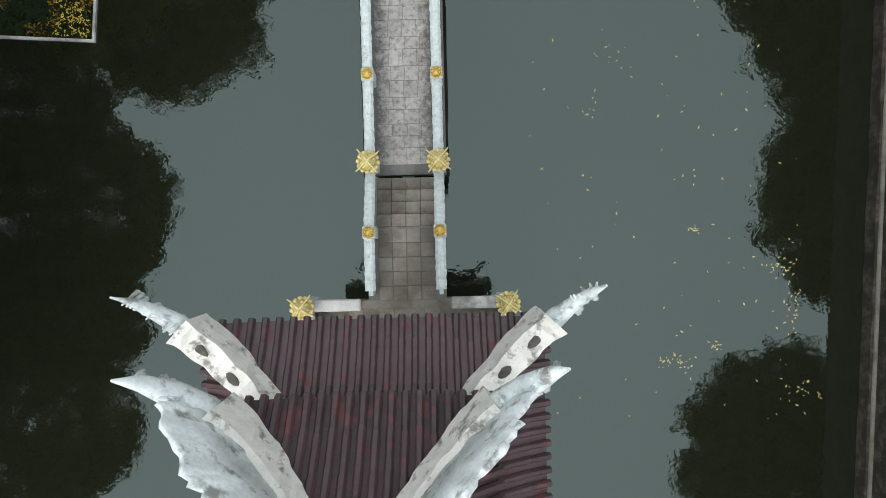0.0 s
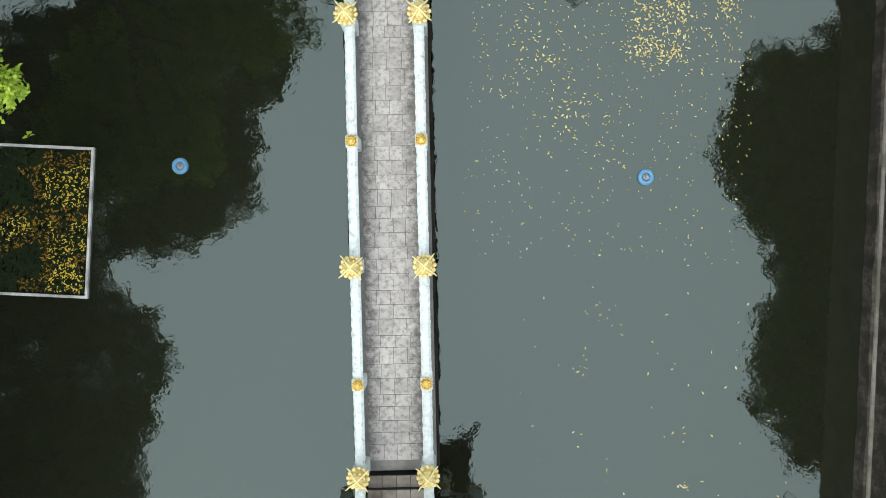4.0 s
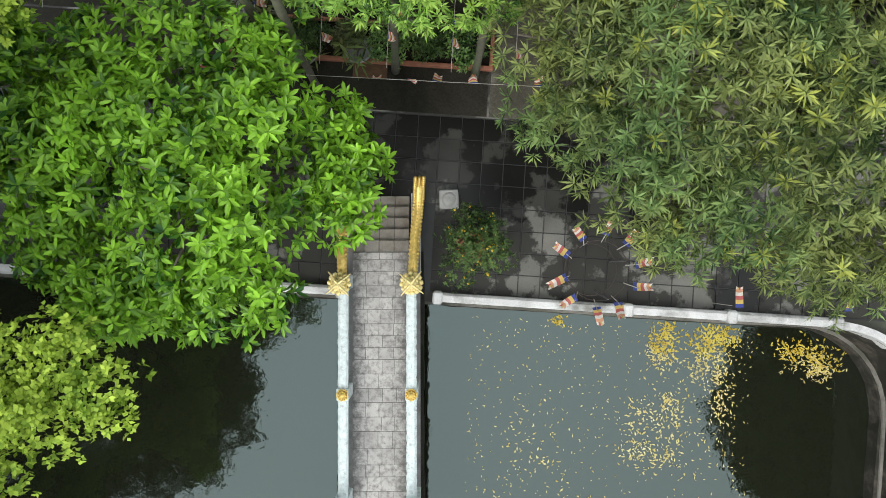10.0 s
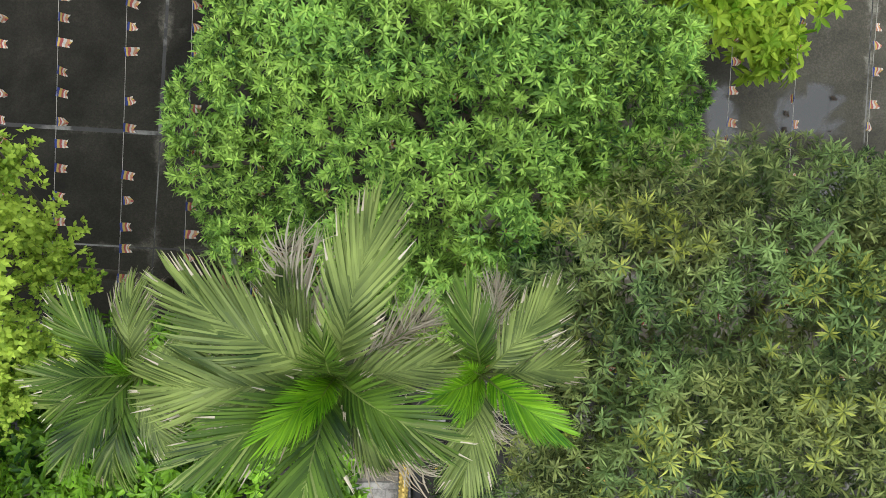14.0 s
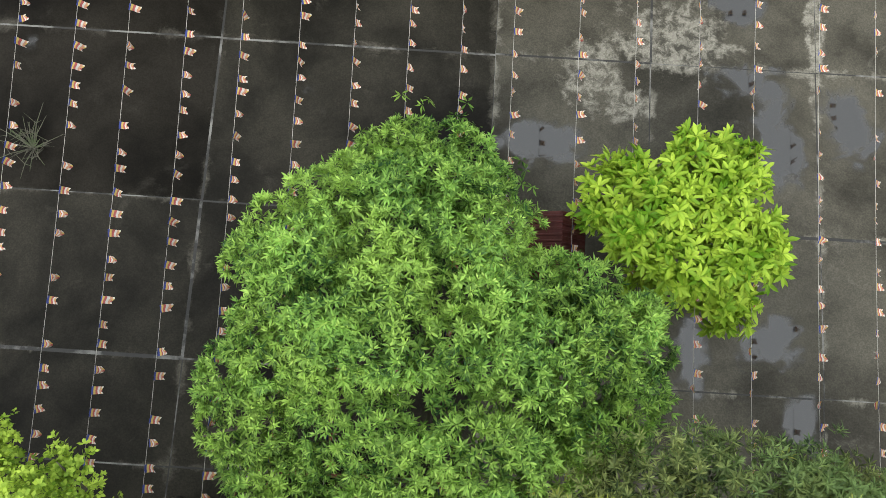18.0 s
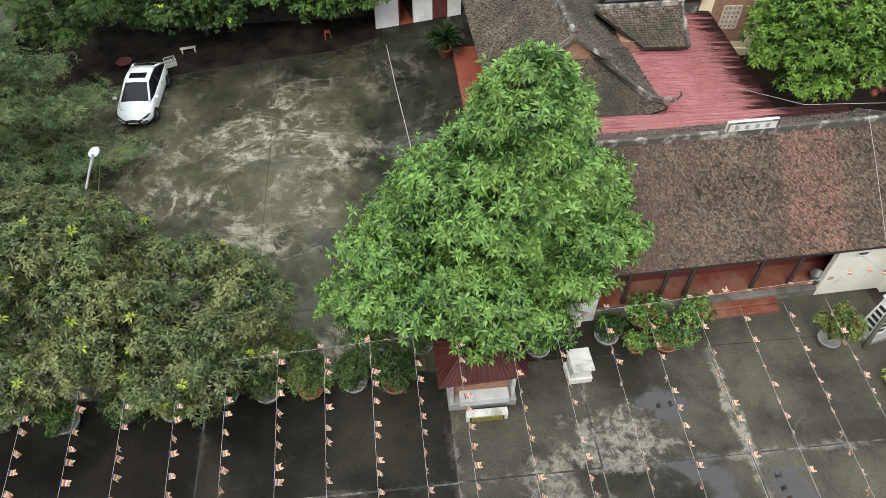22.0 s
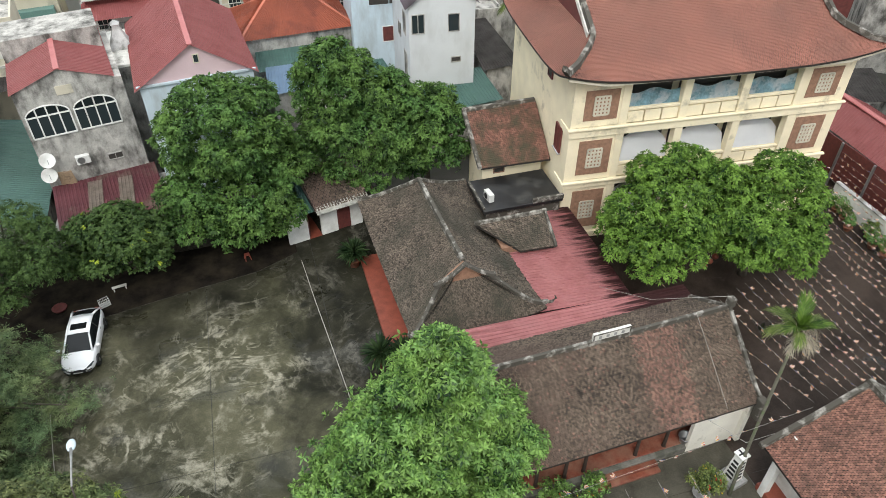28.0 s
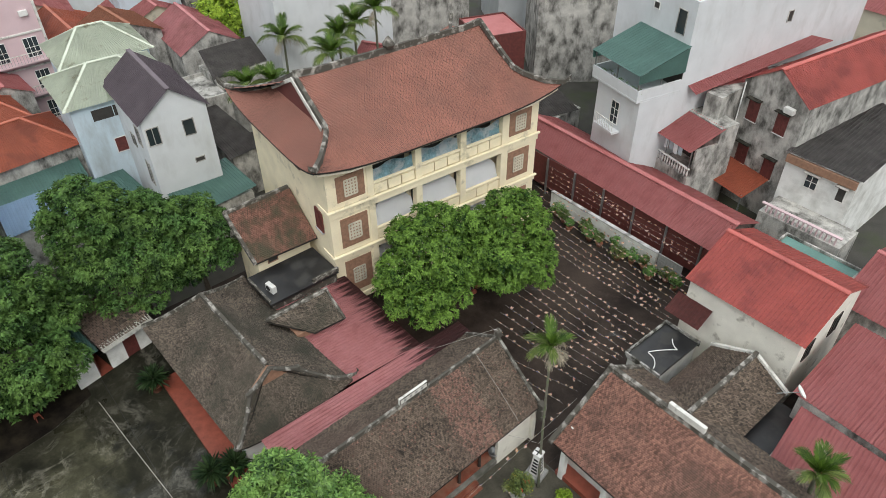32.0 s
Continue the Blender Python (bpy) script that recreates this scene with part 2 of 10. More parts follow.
def leaf_mat(name, dark, light, rough=0.45, clump=0.9, hue=None, sheen=0.16):
    """Leaves: a colour per leaf, lighter and darker by clump, the shade of gaps put into dark; hue is the colour of
    other boughs.
    """
    m = bpy.data.materials.new(name)
    m.use_nodes = True
    N, L = m.node_tree.nodes, m.node_tree.links
    N.clear()
    out = N.new("ShaderNodeOutputMaterial")
    bs = N.new("ShaderNodeBsdfPrincipled")
    geo = N.new("ShaderNodeNewGeometry")
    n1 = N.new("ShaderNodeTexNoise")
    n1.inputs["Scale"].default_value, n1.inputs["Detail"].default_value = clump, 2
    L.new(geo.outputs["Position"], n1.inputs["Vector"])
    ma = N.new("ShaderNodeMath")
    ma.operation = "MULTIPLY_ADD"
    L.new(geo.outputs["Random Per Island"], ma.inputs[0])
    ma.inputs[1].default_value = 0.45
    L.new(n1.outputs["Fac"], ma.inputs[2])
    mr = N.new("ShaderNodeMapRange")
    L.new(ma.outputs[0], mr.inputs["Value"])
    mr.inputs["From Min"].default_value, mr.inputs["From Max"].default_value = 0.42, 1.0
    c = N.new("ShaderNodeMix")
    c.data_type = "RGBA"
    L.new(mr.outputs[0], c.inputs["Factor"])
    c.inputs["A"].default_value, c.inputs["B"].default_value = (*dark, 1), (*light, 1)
    col = c.outputs["Result"]
    if hue:
        n2 = N.new("ShaderNodeTexNoise")
        n2.inputs["Scale"].default_value, n2.inputs["Detail"].default_value = 0.55, 3
        L.new(geo.outputs["Position"], n2.inputs["Vector"])
        h = N.new("ShaderNodeMapRange")
        L.new(n2.outputs["Fac"], h.inputs["Value"])
        h.inputs["From Min"].default_value, h.inputs["From Max"].default_value = 0.44, 0.60
        c2 = N.new("ShaderNodeMix")
        c2.data_type, c2.blend_type = "RGBA", "MULTIPLY"
        L.new(h.outputs[0], c2.inputs["Factor"])
        L.new(col, c2.inputs["A"])
        c2.inputs["B"].default_value = (*hue, 1)
        col = c2.outputs["Result"]
    L.new(col, bs.inputs["Base Color"])
    bs.inputs["Roughness"].default_value = rough
    bs.inputs["Specular IOR Level"].default_value = sheen
    tr = N.new("ShaderNodeBsdfTranslucent")
    L.new(col, tr.inputs["Color"])
    mx = N.new("ShaderNodeMixShader")
    mx.inputs[0].default_value = 0.22
    L.new(bs.outputs[0], mx.inputs[1])
    L.new(tr.outputs[0], mx.inputs[2])
    L.new(mx.outputs[0], out.inputs[0])
    return m


def glass_mat(name, tint, rough=0.05):
    m = bpy.data.materials.new(name)
    m.use_nodes = True
    bs = m.node_tree.nodes["Principled BSDF"]
    bs.inputs["Base Color"].default_value = (*tint, 1)
    bs.inputs["Roughness"].default_value = rough
    bs.inputs["Specular IOR Level"].default_value = 0.7
    return m


def water_mat():
    m = bpy.data.materials.new("pond_water")
    m.use_nodes = True
    N, L = m.node_tree.nodes, m.node_tree.links
    bs = N["Principled BSDF"]
    bs.inputs["Base Color"].default_value = (0.012, 0.014, 0.008, 1)
    bs.inputs["Roughness"].default_value = 0.02
    bs.inputs["IOR"].default_value = 1.85
    bs.inputs["Specular Tint"].default_value = (0.80, 1.0, 0.97, 1)
    geo = N.new("ShaderNodeNewGeometry")
    n = N.new("ShaderNodeTexNoise")
    n.inputs["Scale"].default_value, n.inputs["Detail"].default_value = 3.0, 3
    L.new(geo.outputs["Position"], n.inputs["Vector"])
    b = N.new("ShaderNodeBump")
    b.inputs["Strength"].default_value, b.inputs["Distance"].default_value = 0.10, 0.05
    L.new(n.outputs["Fac"], b.inputs["Height"])
    L.new(b.outputs[0], bs.inputs["Normal"])
    return m


def stained_concrete(name, wet=1.0):
    """Mossy olive concrete with curling washed-out streaks, blotches and dark damp."""
    m = bpy.data.materials.new(name)
    m.use_nodes = True
    N, L = m.node_tree.nodes, m.node_tree.links
    bs = N["Principled BSDF"]
    geo = N.new("ShaderNodeNewGeometry")

    def noise_node(scale, detail, rough, dist):
        n = N.new("ShaderNodeTexNoise")
        for k, v in (("Scale", scale), ("Detail", detail), ("Roughness", rough), ("Distortion", dist)):
            n.inputs[k].default_value = v
        L.new(geo.outputs["Position"], n.inputs["Vector"])
        return n.outputs["Fac"]

    def ramp(src, lo, hi, a=0.0, b=1.0):
        r = N.new("ShaderNodeMapRange")
        r.interpolation_type = "SMOOTHSTEP"
        L.new(src, r.inputs["Value"])
        for k, v in (("From Min", lo), ("From Max", hi), ("To Min", a), ("To Max", b)):
            r.inputs[k].default_value = v
        return r.outputs[0]

    def op(kind, a, b):
        n = N.new("ShaderNodeMath")
        n.operation = kind
        for k, v in enumerate((a, b)):
            if isinstance(v, (int, float)):
                n.inputs[k].default_value = v
            else:
                L.new(v, n.inputs[k])
        return n.outputs[0]

    def mix(f, a, b):
        n = N.new("ShaderNodeMix")
        n.data_type = "RGBA"
        L.new(f, n.inputs["Factor"])
        for k, v in (("A", a), ("B", b)):
            if isinstance(v, tuple):
                n.inputs[k].default_value = (*v, 1)
            else:
                L.new(v, n.inputs[k])
        return n.outputs["Result"]

    swirl = noise_node(0.24, 6, 0.56, 1.3)
    ridge = ramp(op("ABSOLUTE", op("SUBTRACT", swirl, 0.5), 0), 0.005, 0.055, 1.0, 0.0)
    curl = ramp(op("ABSOLUTE", op("SUBTRACT", noise_node(0.5, 6, 0.6, 1.4), 0.52), 0), 0.0, 0.04, 1.0, 0.0)
    where = ramp(noise_node(0.20, 5, 0.6, 0.2), 0.42, 0.60)
    gritty = ramp(noise_node(1.3, 9, 0.72, 0.2), 0.38, 0.60)
    pale = op("MULTIPLY", op("MAXIMUM", ridge, op("MULTIPLY", curl, 0.75)), where)
    fleck = ramp(noise_node(1.1, 9, 0.72, 0.3), 0.52, 0.80)
    pale = op("MULTIPLY", op("MAXIMUM", pale, op("MULTIPLY", fleck, op("MULTIPLY", where, 0.6))), gritty)
    big = ramp(noise_node(0.22, 6, 0.6, 0.8), 0.35, 0.66)
    grain = noise_node(14, 4, 0.6, 0)
    base = mix(big, (0.030 * wet, 0.030 * wet, 0.017 * wet), (0.088 * wet, 0.084 * wet, 0.051 * wet))
    base = mix(ramp(noise_node(0.9, 8, 0.7, 0.3), 0.42, 0.70, 0.0, 0.45), base, (0.15 * wet, 0.14 * wet, 0.092 * wet))
    base = mix(pale, base, (0.33 * wet, 0.31 * wet, 0.235 * wet))
    dark = ramp(noise_node(0.30, 5, 0.6, 0.3), 0.60, 0.72)
    base = mix(op("MULTIPLY", dark, 0.7), base, (0.022, 0.022, 0.018))
    # rain-soaked along the north side and the temple, with a ragged drying line
    sp = N.new("ShaderNodeSeparateXYZ")
    L.new(geo.outputs["Position"], sp.inputs[0])
    edge_n = op("MULTIPLY", op("SUBTRACT", noise_node(0.16, 6, 0.65, 0.3), 0.5), 16.0)
    north = ramp(op("ADD", sp.outputs["Y"], edge_n), 49.0, 55.5)
    east = ramp(op("ADD", op("ADD", sp.outputs["X"], op("MULTIPLY", sp.outputs["Y"], 0.35)), edge_n), 12.6, 16.5)
    soak = op("MAXIMUM", north, east)
    sk = N.new("ShaderNodeMix")
    sk.data_type, sk.blend_type = "RGBA", "MULTIPLY"
    L.new(soak, sk.inputs["Factor"])
    L.new(base, sk.inputs["A"])
    sk.inputs["B"].default_value = (0.30, 0.30, 0.31, 1)
    base = sk.outputs["Result"]
    gm = N.new("ShaderNodeMix")
    gm.data_type, gm.blend_type = "RGBA", "MULTIPLY"
    gm.inputs["Factor"].default_value = 1.0
    L.new(base, gm.inputs["A"])
    L.new(ramp(grain, 0.3, 0.75, 0.86, 1.14), gm.inputs["B"])
    L.new(gm.outputs["Result"], bs.inputs["Base Color"])
    damp = ramp(noise_node(0.33, 5, 0.55, 0.4), 0.50, 0.66)
    L.new(ramp(damp, 0, 1, 0.6, 0.16), bs.inputs["Roughness"])
    L.new(ramp(damp, 0, 1, 0.14, 0.30), bs.inputs["Specular IOR Level"])
    b = N.new("ShaderNodeBump")
    b.inputs["Strength"].default_value, b.inputs["Distance"].default_value = 0.12, 0.01
    L.new(grain, b.inputs["Height"])
    L.new(b.outputs[0], bs.inputs["Normal"])
    return m


def rained_concrete(name, dark, light, pale=(0.17, 0.16, 0.135), pools=(), worn=(), odd=0.62, seams=(), sheen=0.12):
    """Concrete drying after rain: soaked and paler tones, gritty worn places and shallow pools with soft edges.
    pools and worn: (x, y, half width, half depth) of the larger ones; seams: the joints, (axis, place, reach), where cement has washed out."""
    m = bpy.data.materials.new(name)
    m.use_nodes = True
    N, L = m.node_tree.nodes, m.node_tree.links
    bs = N["Principled BSDF"]
    geo = N.new("ShaderNodeNewGeometry")

    def noise_node(scale, detail, rough, dist=0.0):
        n = N.new("ShaderNodeTexNoise")
        for k, v in (("Scale", scale), ("Detail", detail), ("Roughness", rough), ("Distortion", dist)):
            n.inputs[k].default_value = v
        L.new(geo.outputs["Position"], n.inputs["Vector"])
        return n.outputs["Fac"]

    def ramp(src, lo, hi, a=0.0, b=1.0):
        r = N.new("ShaderNodeMapRange")
        r.interpolation_type = "SMOOTHSTEP"
        L.new(src, r.inputs["Value"])
        for k, v in (("From Min", lo), ("From Max", hi), ("To Min", a), ("To Max", b)):
            r.inputs[k].default_value = v
        return r.outputs[0]

    def op(kind, a, b, c=None):
        n = N.new("ShaderNodeMath")
        n.operation = kind
        for k, v in enumerate((a, b) if c is None else (a, b, c)):
            if isinstance(v, (int, float)):
                n.inputs[k].default_value = v
            else:
                L.new(v, n.inputs[k])
        return n.outputs[0]

    def mix(f, a, b):
        n = N.new("ShaderNodeMix")
        n.data_type = "RGBA"
        L.new(f, n.inputs["Factor"])
        for k, v in (("A", a), ("B", b)):
            if isinstance(v, tuple):
                n.inputs[k].default_value = (*v, 1)
            else:
                L.new(v, n.inputs[k])
        return n.outputs["Result"]

    def spots(places, ragged):
        best = None
        for x, y, rx, ry in places:
            a, b, c = [N.new("ShaderNodeVectorMath") for _ in range(3)]
            a.operation, b.operation, c.operation = "SUBTRACT", "MULTIPLY", "LENGTH"
            L.new(geo.outputs["Position"], a.inputs[0])
            a.inputs[1].default_value = (x, y, 0)
            L.new(a.outputs[0], b.inputs[0])
            b.inputs[1].default_value = (1 / rx, 1 / ry, 0)
            L.new(b.outputs[0], c.inputs[0])
            v = op("SUBTRACT", 1.0, c.outputs["Value"])
            best = v if best is None else op("MAXIMUM", best, v)
        return op("MULTIPLY_ADD", ragged, 2.6, op("SUBTRACT", best, 1.3))

    tone = ramp(noise_node(0.22, 7, 0.62, 0.3), 0.34, 0.66)
    grit = noise_node(1.3, 10, 0.74, 0.2)
    streak = ramp(noise_node(0.55, 9, 0.7, 0.8), 0.58, 0.72)
    col = mix(tone, dark, light)
    col = mix(op("MULTIPLY", streak, 0.45), col, tuple(0.6 * c for c in pale))
    if seams:
        sp = N.new("ShaderNodeSeparateXYZ")
        L.new(geo.outputs["Position"], sp.inputs[0])
        rag = noise_node(0.8, 9, 0.72, 0.4)
        near = None
        for axis, place, reach in seams:
            v = op("SUBTRACT", 1.0, op("DIVIDE", op("ABSOLUTE", op("SUBTRACT", sp.outputs[axis], place), 0), reach))
            near = v if near is None else op("MAXIMUM", near, v)
        bloom = ramp(op("MULTIPLY_ADD", rag, 3.4, op("SUBTRACT", op("MAXIMUM", near, 0.0), 2.45)), 0.0, 0.7, 0.0, 0.8)
        col = mix(op("MULTIPLY", bloom, ramp(near, 0.0, 0.25)), col, pale)
    if worn:
        col = mix(op("MULTIPLY", ramp(spots(worn, grit), 0.0, 0.5, 0.0, 1.0), ramp(noise_node(2.6, 9, 0.75, 0.5), 0.40, 0.58, 0.15, 1.0)), col, pale)
    pool = ramp(noise_node(0.30, 5, 0.5, 0.2), odd, odd + 0.06)
    if pools:
        pool = op("MAXIMUM", pool, ramp(spots(pools, noise_node(0.9, 6, 0.6, 0.5)), 0.0, 0.55))
    col = mix(pool, col, (0.020, 0.019, 0.017))
    gm = N.new("ShaderNodeMix")
    gm.data_type, gm.blend_type = "RGBA", "MULTIPLY"
    gm.inputs["Factor"].default_value = 1.0
    L.new(col, gm.inputs["A"])
    fine = noise_node(22, 4, 0.6)
    L.new(ramp(fine, 0.3, 0.75, 0.75, 1.25), gm.inputs["B"])
    L.new(gm.outputs["Result"], bs.inputs["Base Color"])
    L.new(ramp(pool, 0, 1, 0.55, 0.05), bs.inputs["Roughness"])
    L.new(ramp(pool, 0, 1, sheen, 0.85), bs.inputs["Specular IOR Level"])
    b = N.new("ShaderNodeBump")
    b.inputs["Distance"].default_value = 0.008
    L.new(ramp(pool, 0, 1, 0.12, 0.0), b.inputs["Strength"])
    L.new(fine, b.inputs["Height"])
    L.new(b.outputs[0], bs.inputs["Normal"])
    return m


M = {}
M["water"] = water_mat()
M["ground"] = mat("ground_soil", (0.055, 0.052, 0.044), 0.85, var=0.4, scale=0.5, fine=12, stain=(0.05, 0.06, 0.03), stain_amt=0.4, stain_scale=0.15)
SEAMS = (("X", -16.4, 0.35), ("X", -8.4, 0.5), ("X", 0.55, 0.6), ("X", 5.6, 0.5), ("X", 10.95, 0.5), ("Y", 15.6, 0.35), ("Y", 18.75, 0.4), ("Y", 23.65, 0.35), ("Y", 29.1, 0.7))
M["wet"] = rained_concrete("wet_concrete", (0.0055, 0.0048, 0.0038), (0.024, 0.0212, 0.0165), (0.075, 0.069, 0.056), odd=0.70, seams=SEAMS, sheen=0.05)
M["moist"] = rained_concrete("moist_concrete", (0.0095, 0.0088, 0.0068), (0.038, 0.0345, 0.026), (0.12, 0.11, 0.088), odd=0.66, seams=SEAMS, sheen=0.08)
M["damp"] = rained_concrete("drying_concrete", (0.030, 0.0275, 0.0205), (0.108, 0.100, 0.077), (0.27, 0.255, 0.21), pools=((9.7, 26.6, 1.1, 1.9), (9.3, 20.4, 1.3, 0.9), (2.2, 26.3, 1.6, 1.0), (8.9, 28.6, 1.5, 0.7), (7.0, 19.6, 0.6, 1.5), (12.0, 27.4, 1.0, 1.4), (10.2, 18.0, 0.7, 1.0), (8.4, 31.4, 1.3, 0.8)), worn=((6.4, 30.0, 2.2, 1.5), (3.7, 28.7, 1.1, 1.4), (10.9, 30.5, 0.35, 2.6), (4.8, 27.6, 1.0, 0.6)), odd=0.66, seams=SEAMS)
M["joint"] = mat("mortar_joint", (0.030, 0.029, 0.026), 0.7, var=0.5, scale=1.5, stain=(0.20, 0.195, 0.178), stain_amt=0.33, stain_scale=0.6, stain_edge=0.10)
M["brickcourt"] = rained_concrete("wet_brown_paving", (0.019, 0.0135, 0.011), (0.062, 0.046, 0.037), (0.15, 0.115, 0.095), odd=0.64)
M["court"] = stained_concrete("mossy_concrete", 1.02)
M["paver"] = mat("stone_paver", (0.130, 0.127, 0.113), 0.6, var=0.4, scale=1.2, fine=40, obj=0.35, stain=(0.030, 0.029, 0.025), stain_amt=0.62, stain_scale=0.7, stain_edge=0.04, stain_rough=0.2)
M["bank_plaster"] = mat("streaked_bank_plaster", (0.38, 0.375, 0.35), 0.85, var=0.35, scale=2.5, fine=25, stain=(0.045, 0.042, 0.032), stain_amt=0.5, stain_scale=1.6, stain_edge=0.15)
M["paver_gap"] = mat("wet_paver_bed", (0.02, 0.02, 0.02), 0.5)
def soaked(m, spots, amount=0.3, rough=0.22):
    """Rain standing on a surface: dark, smooth spots (x, y, radius) with ragged edges."""
    N, L = m.node_tree.nodes, m.node_tree.links
    bs = N["Principled BSDF"]
    geo = N.new("ShaderNodeNewGeometry")
    n = N.new("ShaderNodeTexNoise")
    for k, v in (("Scale", 0.75), ("Detail", 7), ("Roughness", 0.62)):
        n.inputs[k].default_value = v
    L.new(geo.outputs["Position"], n.inputs["Vector"])
    total = None
    for x, y, r in spots:
        d = N.new("ShaderNodeVectorMath")
        d.operation = "DISTANCE"
        L.new(geo.outputs["Position"], d.inputs[0])
        d.inputs[1].default_value = (x, y, 0.04)
        w = N.new("ShaderNodeMath")
        w.operation = "SUBTRACT"
        w.inputs[0].default_value = r
        L.new(d.outputs["Value"], w.inputs[1])
        if total is not None:
            q = N.new("ShaderNodeMath")
            q.operation = "MAXIMUM"
            L.new(total, q.inputs[0])
            L.new(w.outputs[0], q.inputs[1])
            w = q
        total = w.outputs[0]
    k = N.new("ShaderNodeMath")
    k.operation = "MULTIPLY_ADD"
    L.new(n.outputs["Fac"], k.inputs[0])
    k.inputs[1].default_value = 5.0
    L.new(total, k.inputs[2])
    f = N.new("ShaderNodeMapRange")
    L.new(k.outputs[0], f.inputs["Value"])
    f.inputs["From Min"].default_value, f.inputs["From Max"].default_value = 2.4, 2.65
    c = N.new("ShaderNodeMix")
    c.data_type, c.blend_type = "RGBA", "MULTIPLY"
    L.new(f.outputs[0], c.inputs["Factor"])
    L.new(bs.inputs["Base Color"].links[0].from_socket, c.inputs["A"])
    c.inputs["B"].default_value = (amount, amount, amount, 1)
    L.new(c.outputs["Result"], bs.inputs["Base Color"])
    g = N.new("ShaderNodeMapRange")
    L.new(f.outputs[0], g.inputs["Value"])
    g.inputs["To Min"].default_value, g.inputs["To Max"].default_value = bs.inputs["Roughness"].default_value, rough
    L.new(g.outputs[0], bs.inputs["Roughness"])
    bs.inputs["Specular IOR Level"].default_value = 0.2


soaked(M["paver"], ((-0.6, 13.2, 2.6), (2.0, 12.6, 1.9), (-1.5, 11.6, 1.0), (4.6, 11.9, 0.9), (7.4, 9.3, 0.7)))
M["deck"] = mat("bridge_slab", (0.39, 0.373, 0.355), 0.85, var=0.35, scale=2.2, fine=60, obj=0.25, stain=(0.16, 0.152, 0.142), stain_amt=0.24, stain_scale=9.0, stain_edge=0.26, bump=0.3)


def worn_path(m, heading, x0, y0, half, dirty):
    """Feet keep the middle of a way clean: grime in ragged flecks lies along both sides."""
    N, L = m.node_tree.nodes, m.node_tree.links
    bs = N["Principled BSDF"]
    geo = N.new("ShaderNodeNewGeometry")
    dot = N.new("ShaderNodeVectorMath")
    dot.operation = "DOT_PRODUCT"
    L.new(geo.outputs["Position"], dot.inputs[0])
    c, s_ = math.cos(radians(heading)), math.sin(radians(heading))
    dot.inputs[1].default_value = (c, s_, 0)
    away = N.new("ShaderNodeMath")
    away.operation = "SUBTRACT"
    L.new(dot.outputs["Value"], away.inputs[0])
    away.inputs[1].default_value = x0 * c + y0 * s_
    far = N.new("ShaderNodeMath")
    far.operation = "ABSOLUTE"
    L.new(away.outputs[0], far.inputs[0])
    n = N.new("ShaderNodeTexNoise")
    for k, v in (("Scale", 5.0), ("Detail", 9), ("Roughness", 0.75)):
        n.inputs[k].default_value = v
    L.new(geo.outputs["Position"], n.inputs["Vector"])
    sm = N.new("ShaderNodeMath")
    sm.operation = "MULTIPLY_ADD"
    L.new(n.outputs["Fac"], sm.inputs[0])
    sm.inputs[1].default_value = 1.5
    L.new(far.outputs[0], sm.inputs[2])
    f = N.new("ShaderNodeMapRange")
    L.new(sm.outputs[0], f.inputs["Value"])
    f.inputs["From Min"].default_value, f.inputs["From Max"].default_value = half + 0.62, half + 0.92
    f.inputs["To Max"].default_value = 0.8
    mx = N.new("ShaderNodeMix")
    mx.data_type = "RGBA"
    L.new(f.outputs[0], mx.inputs["Factor"])
    L.new(bs.inputs["Base Color"].links[0].from_socket, mx.inputs["A"])
    mx.inputs["B"].default_value = (*dirty, 1)
    L.new(mx.outputs["Result"], bs.inputs["Base Color"])


worn_path(M["deck"], 3.9, -0.83, -7.23, 0.55, (0.085, 0.08, 0.075))
M["deck_dark"] = mat("bridge_grout", (0.17, 0.168, 0.16), 0.85, var=0.4)
M["step"] = mat("step_slab", (0.235, 0.215, 0.185), 0.8, var=0.45, scale=2, fine=35, obj=0.3, stain=(0.105, 0.085, 0.066), stain_amt=0.36, stain_scale=1.6, stain_edge=0.3)
M["rail"] = mat("pale_blue_stone", (0.60, 0.67, 0.67), 0.8, var=0.22, scale=9, fine=45, stain=(0.34, 0.37, 0.36), stain_amt=0.10, stain_scale=7.0, stain_edge=0.14, bump=1.0, bump_dist=0.03)
M["kerb"] = mat("grey_render", (0.52, 0.52, 0.51), 0.8, var=0.35, scale=1.5, fine=30, stain=(0.22, 0.22, 0.20), stain_amt=0.28, stain_scale=0.9)
# dark stone of the piers, also the colour of the bridge's painted reflection
M["pier_and_reflection"] = mat("dark_pier_and_reflection", (0.022, 0.021, 0.017), 0.9, var=0.5, scale=2.5, fine=20, bump=0.5, stain=(0.010, 0.012, 0.008), stain_amt=0.45, stain_scale=1.0, spec=0.2)
M["bank"] = mat("mossy_pond_stone", (0.060, 0.054, 0.044), 0.9, var=0.7, scale=5, fine=22, bump=0.5, stain=(0.028, 0.027, 0.021), stain_amt=0.5, stain_scale=1.6, stain_edge=0.1, spec=0.2)
M["gold"] = mat("gold_paint", (0.72, 0.52, 0.15), 0.36, metal=0.55, var=0.3, scale=12, fine=60, bump=0.3)
M["gold_pale"] = mat("pale_gold_paint", (0.78, 0.66, 0.30), 0.45, metal=0.25, var=0.25, scale=14, fine=60)
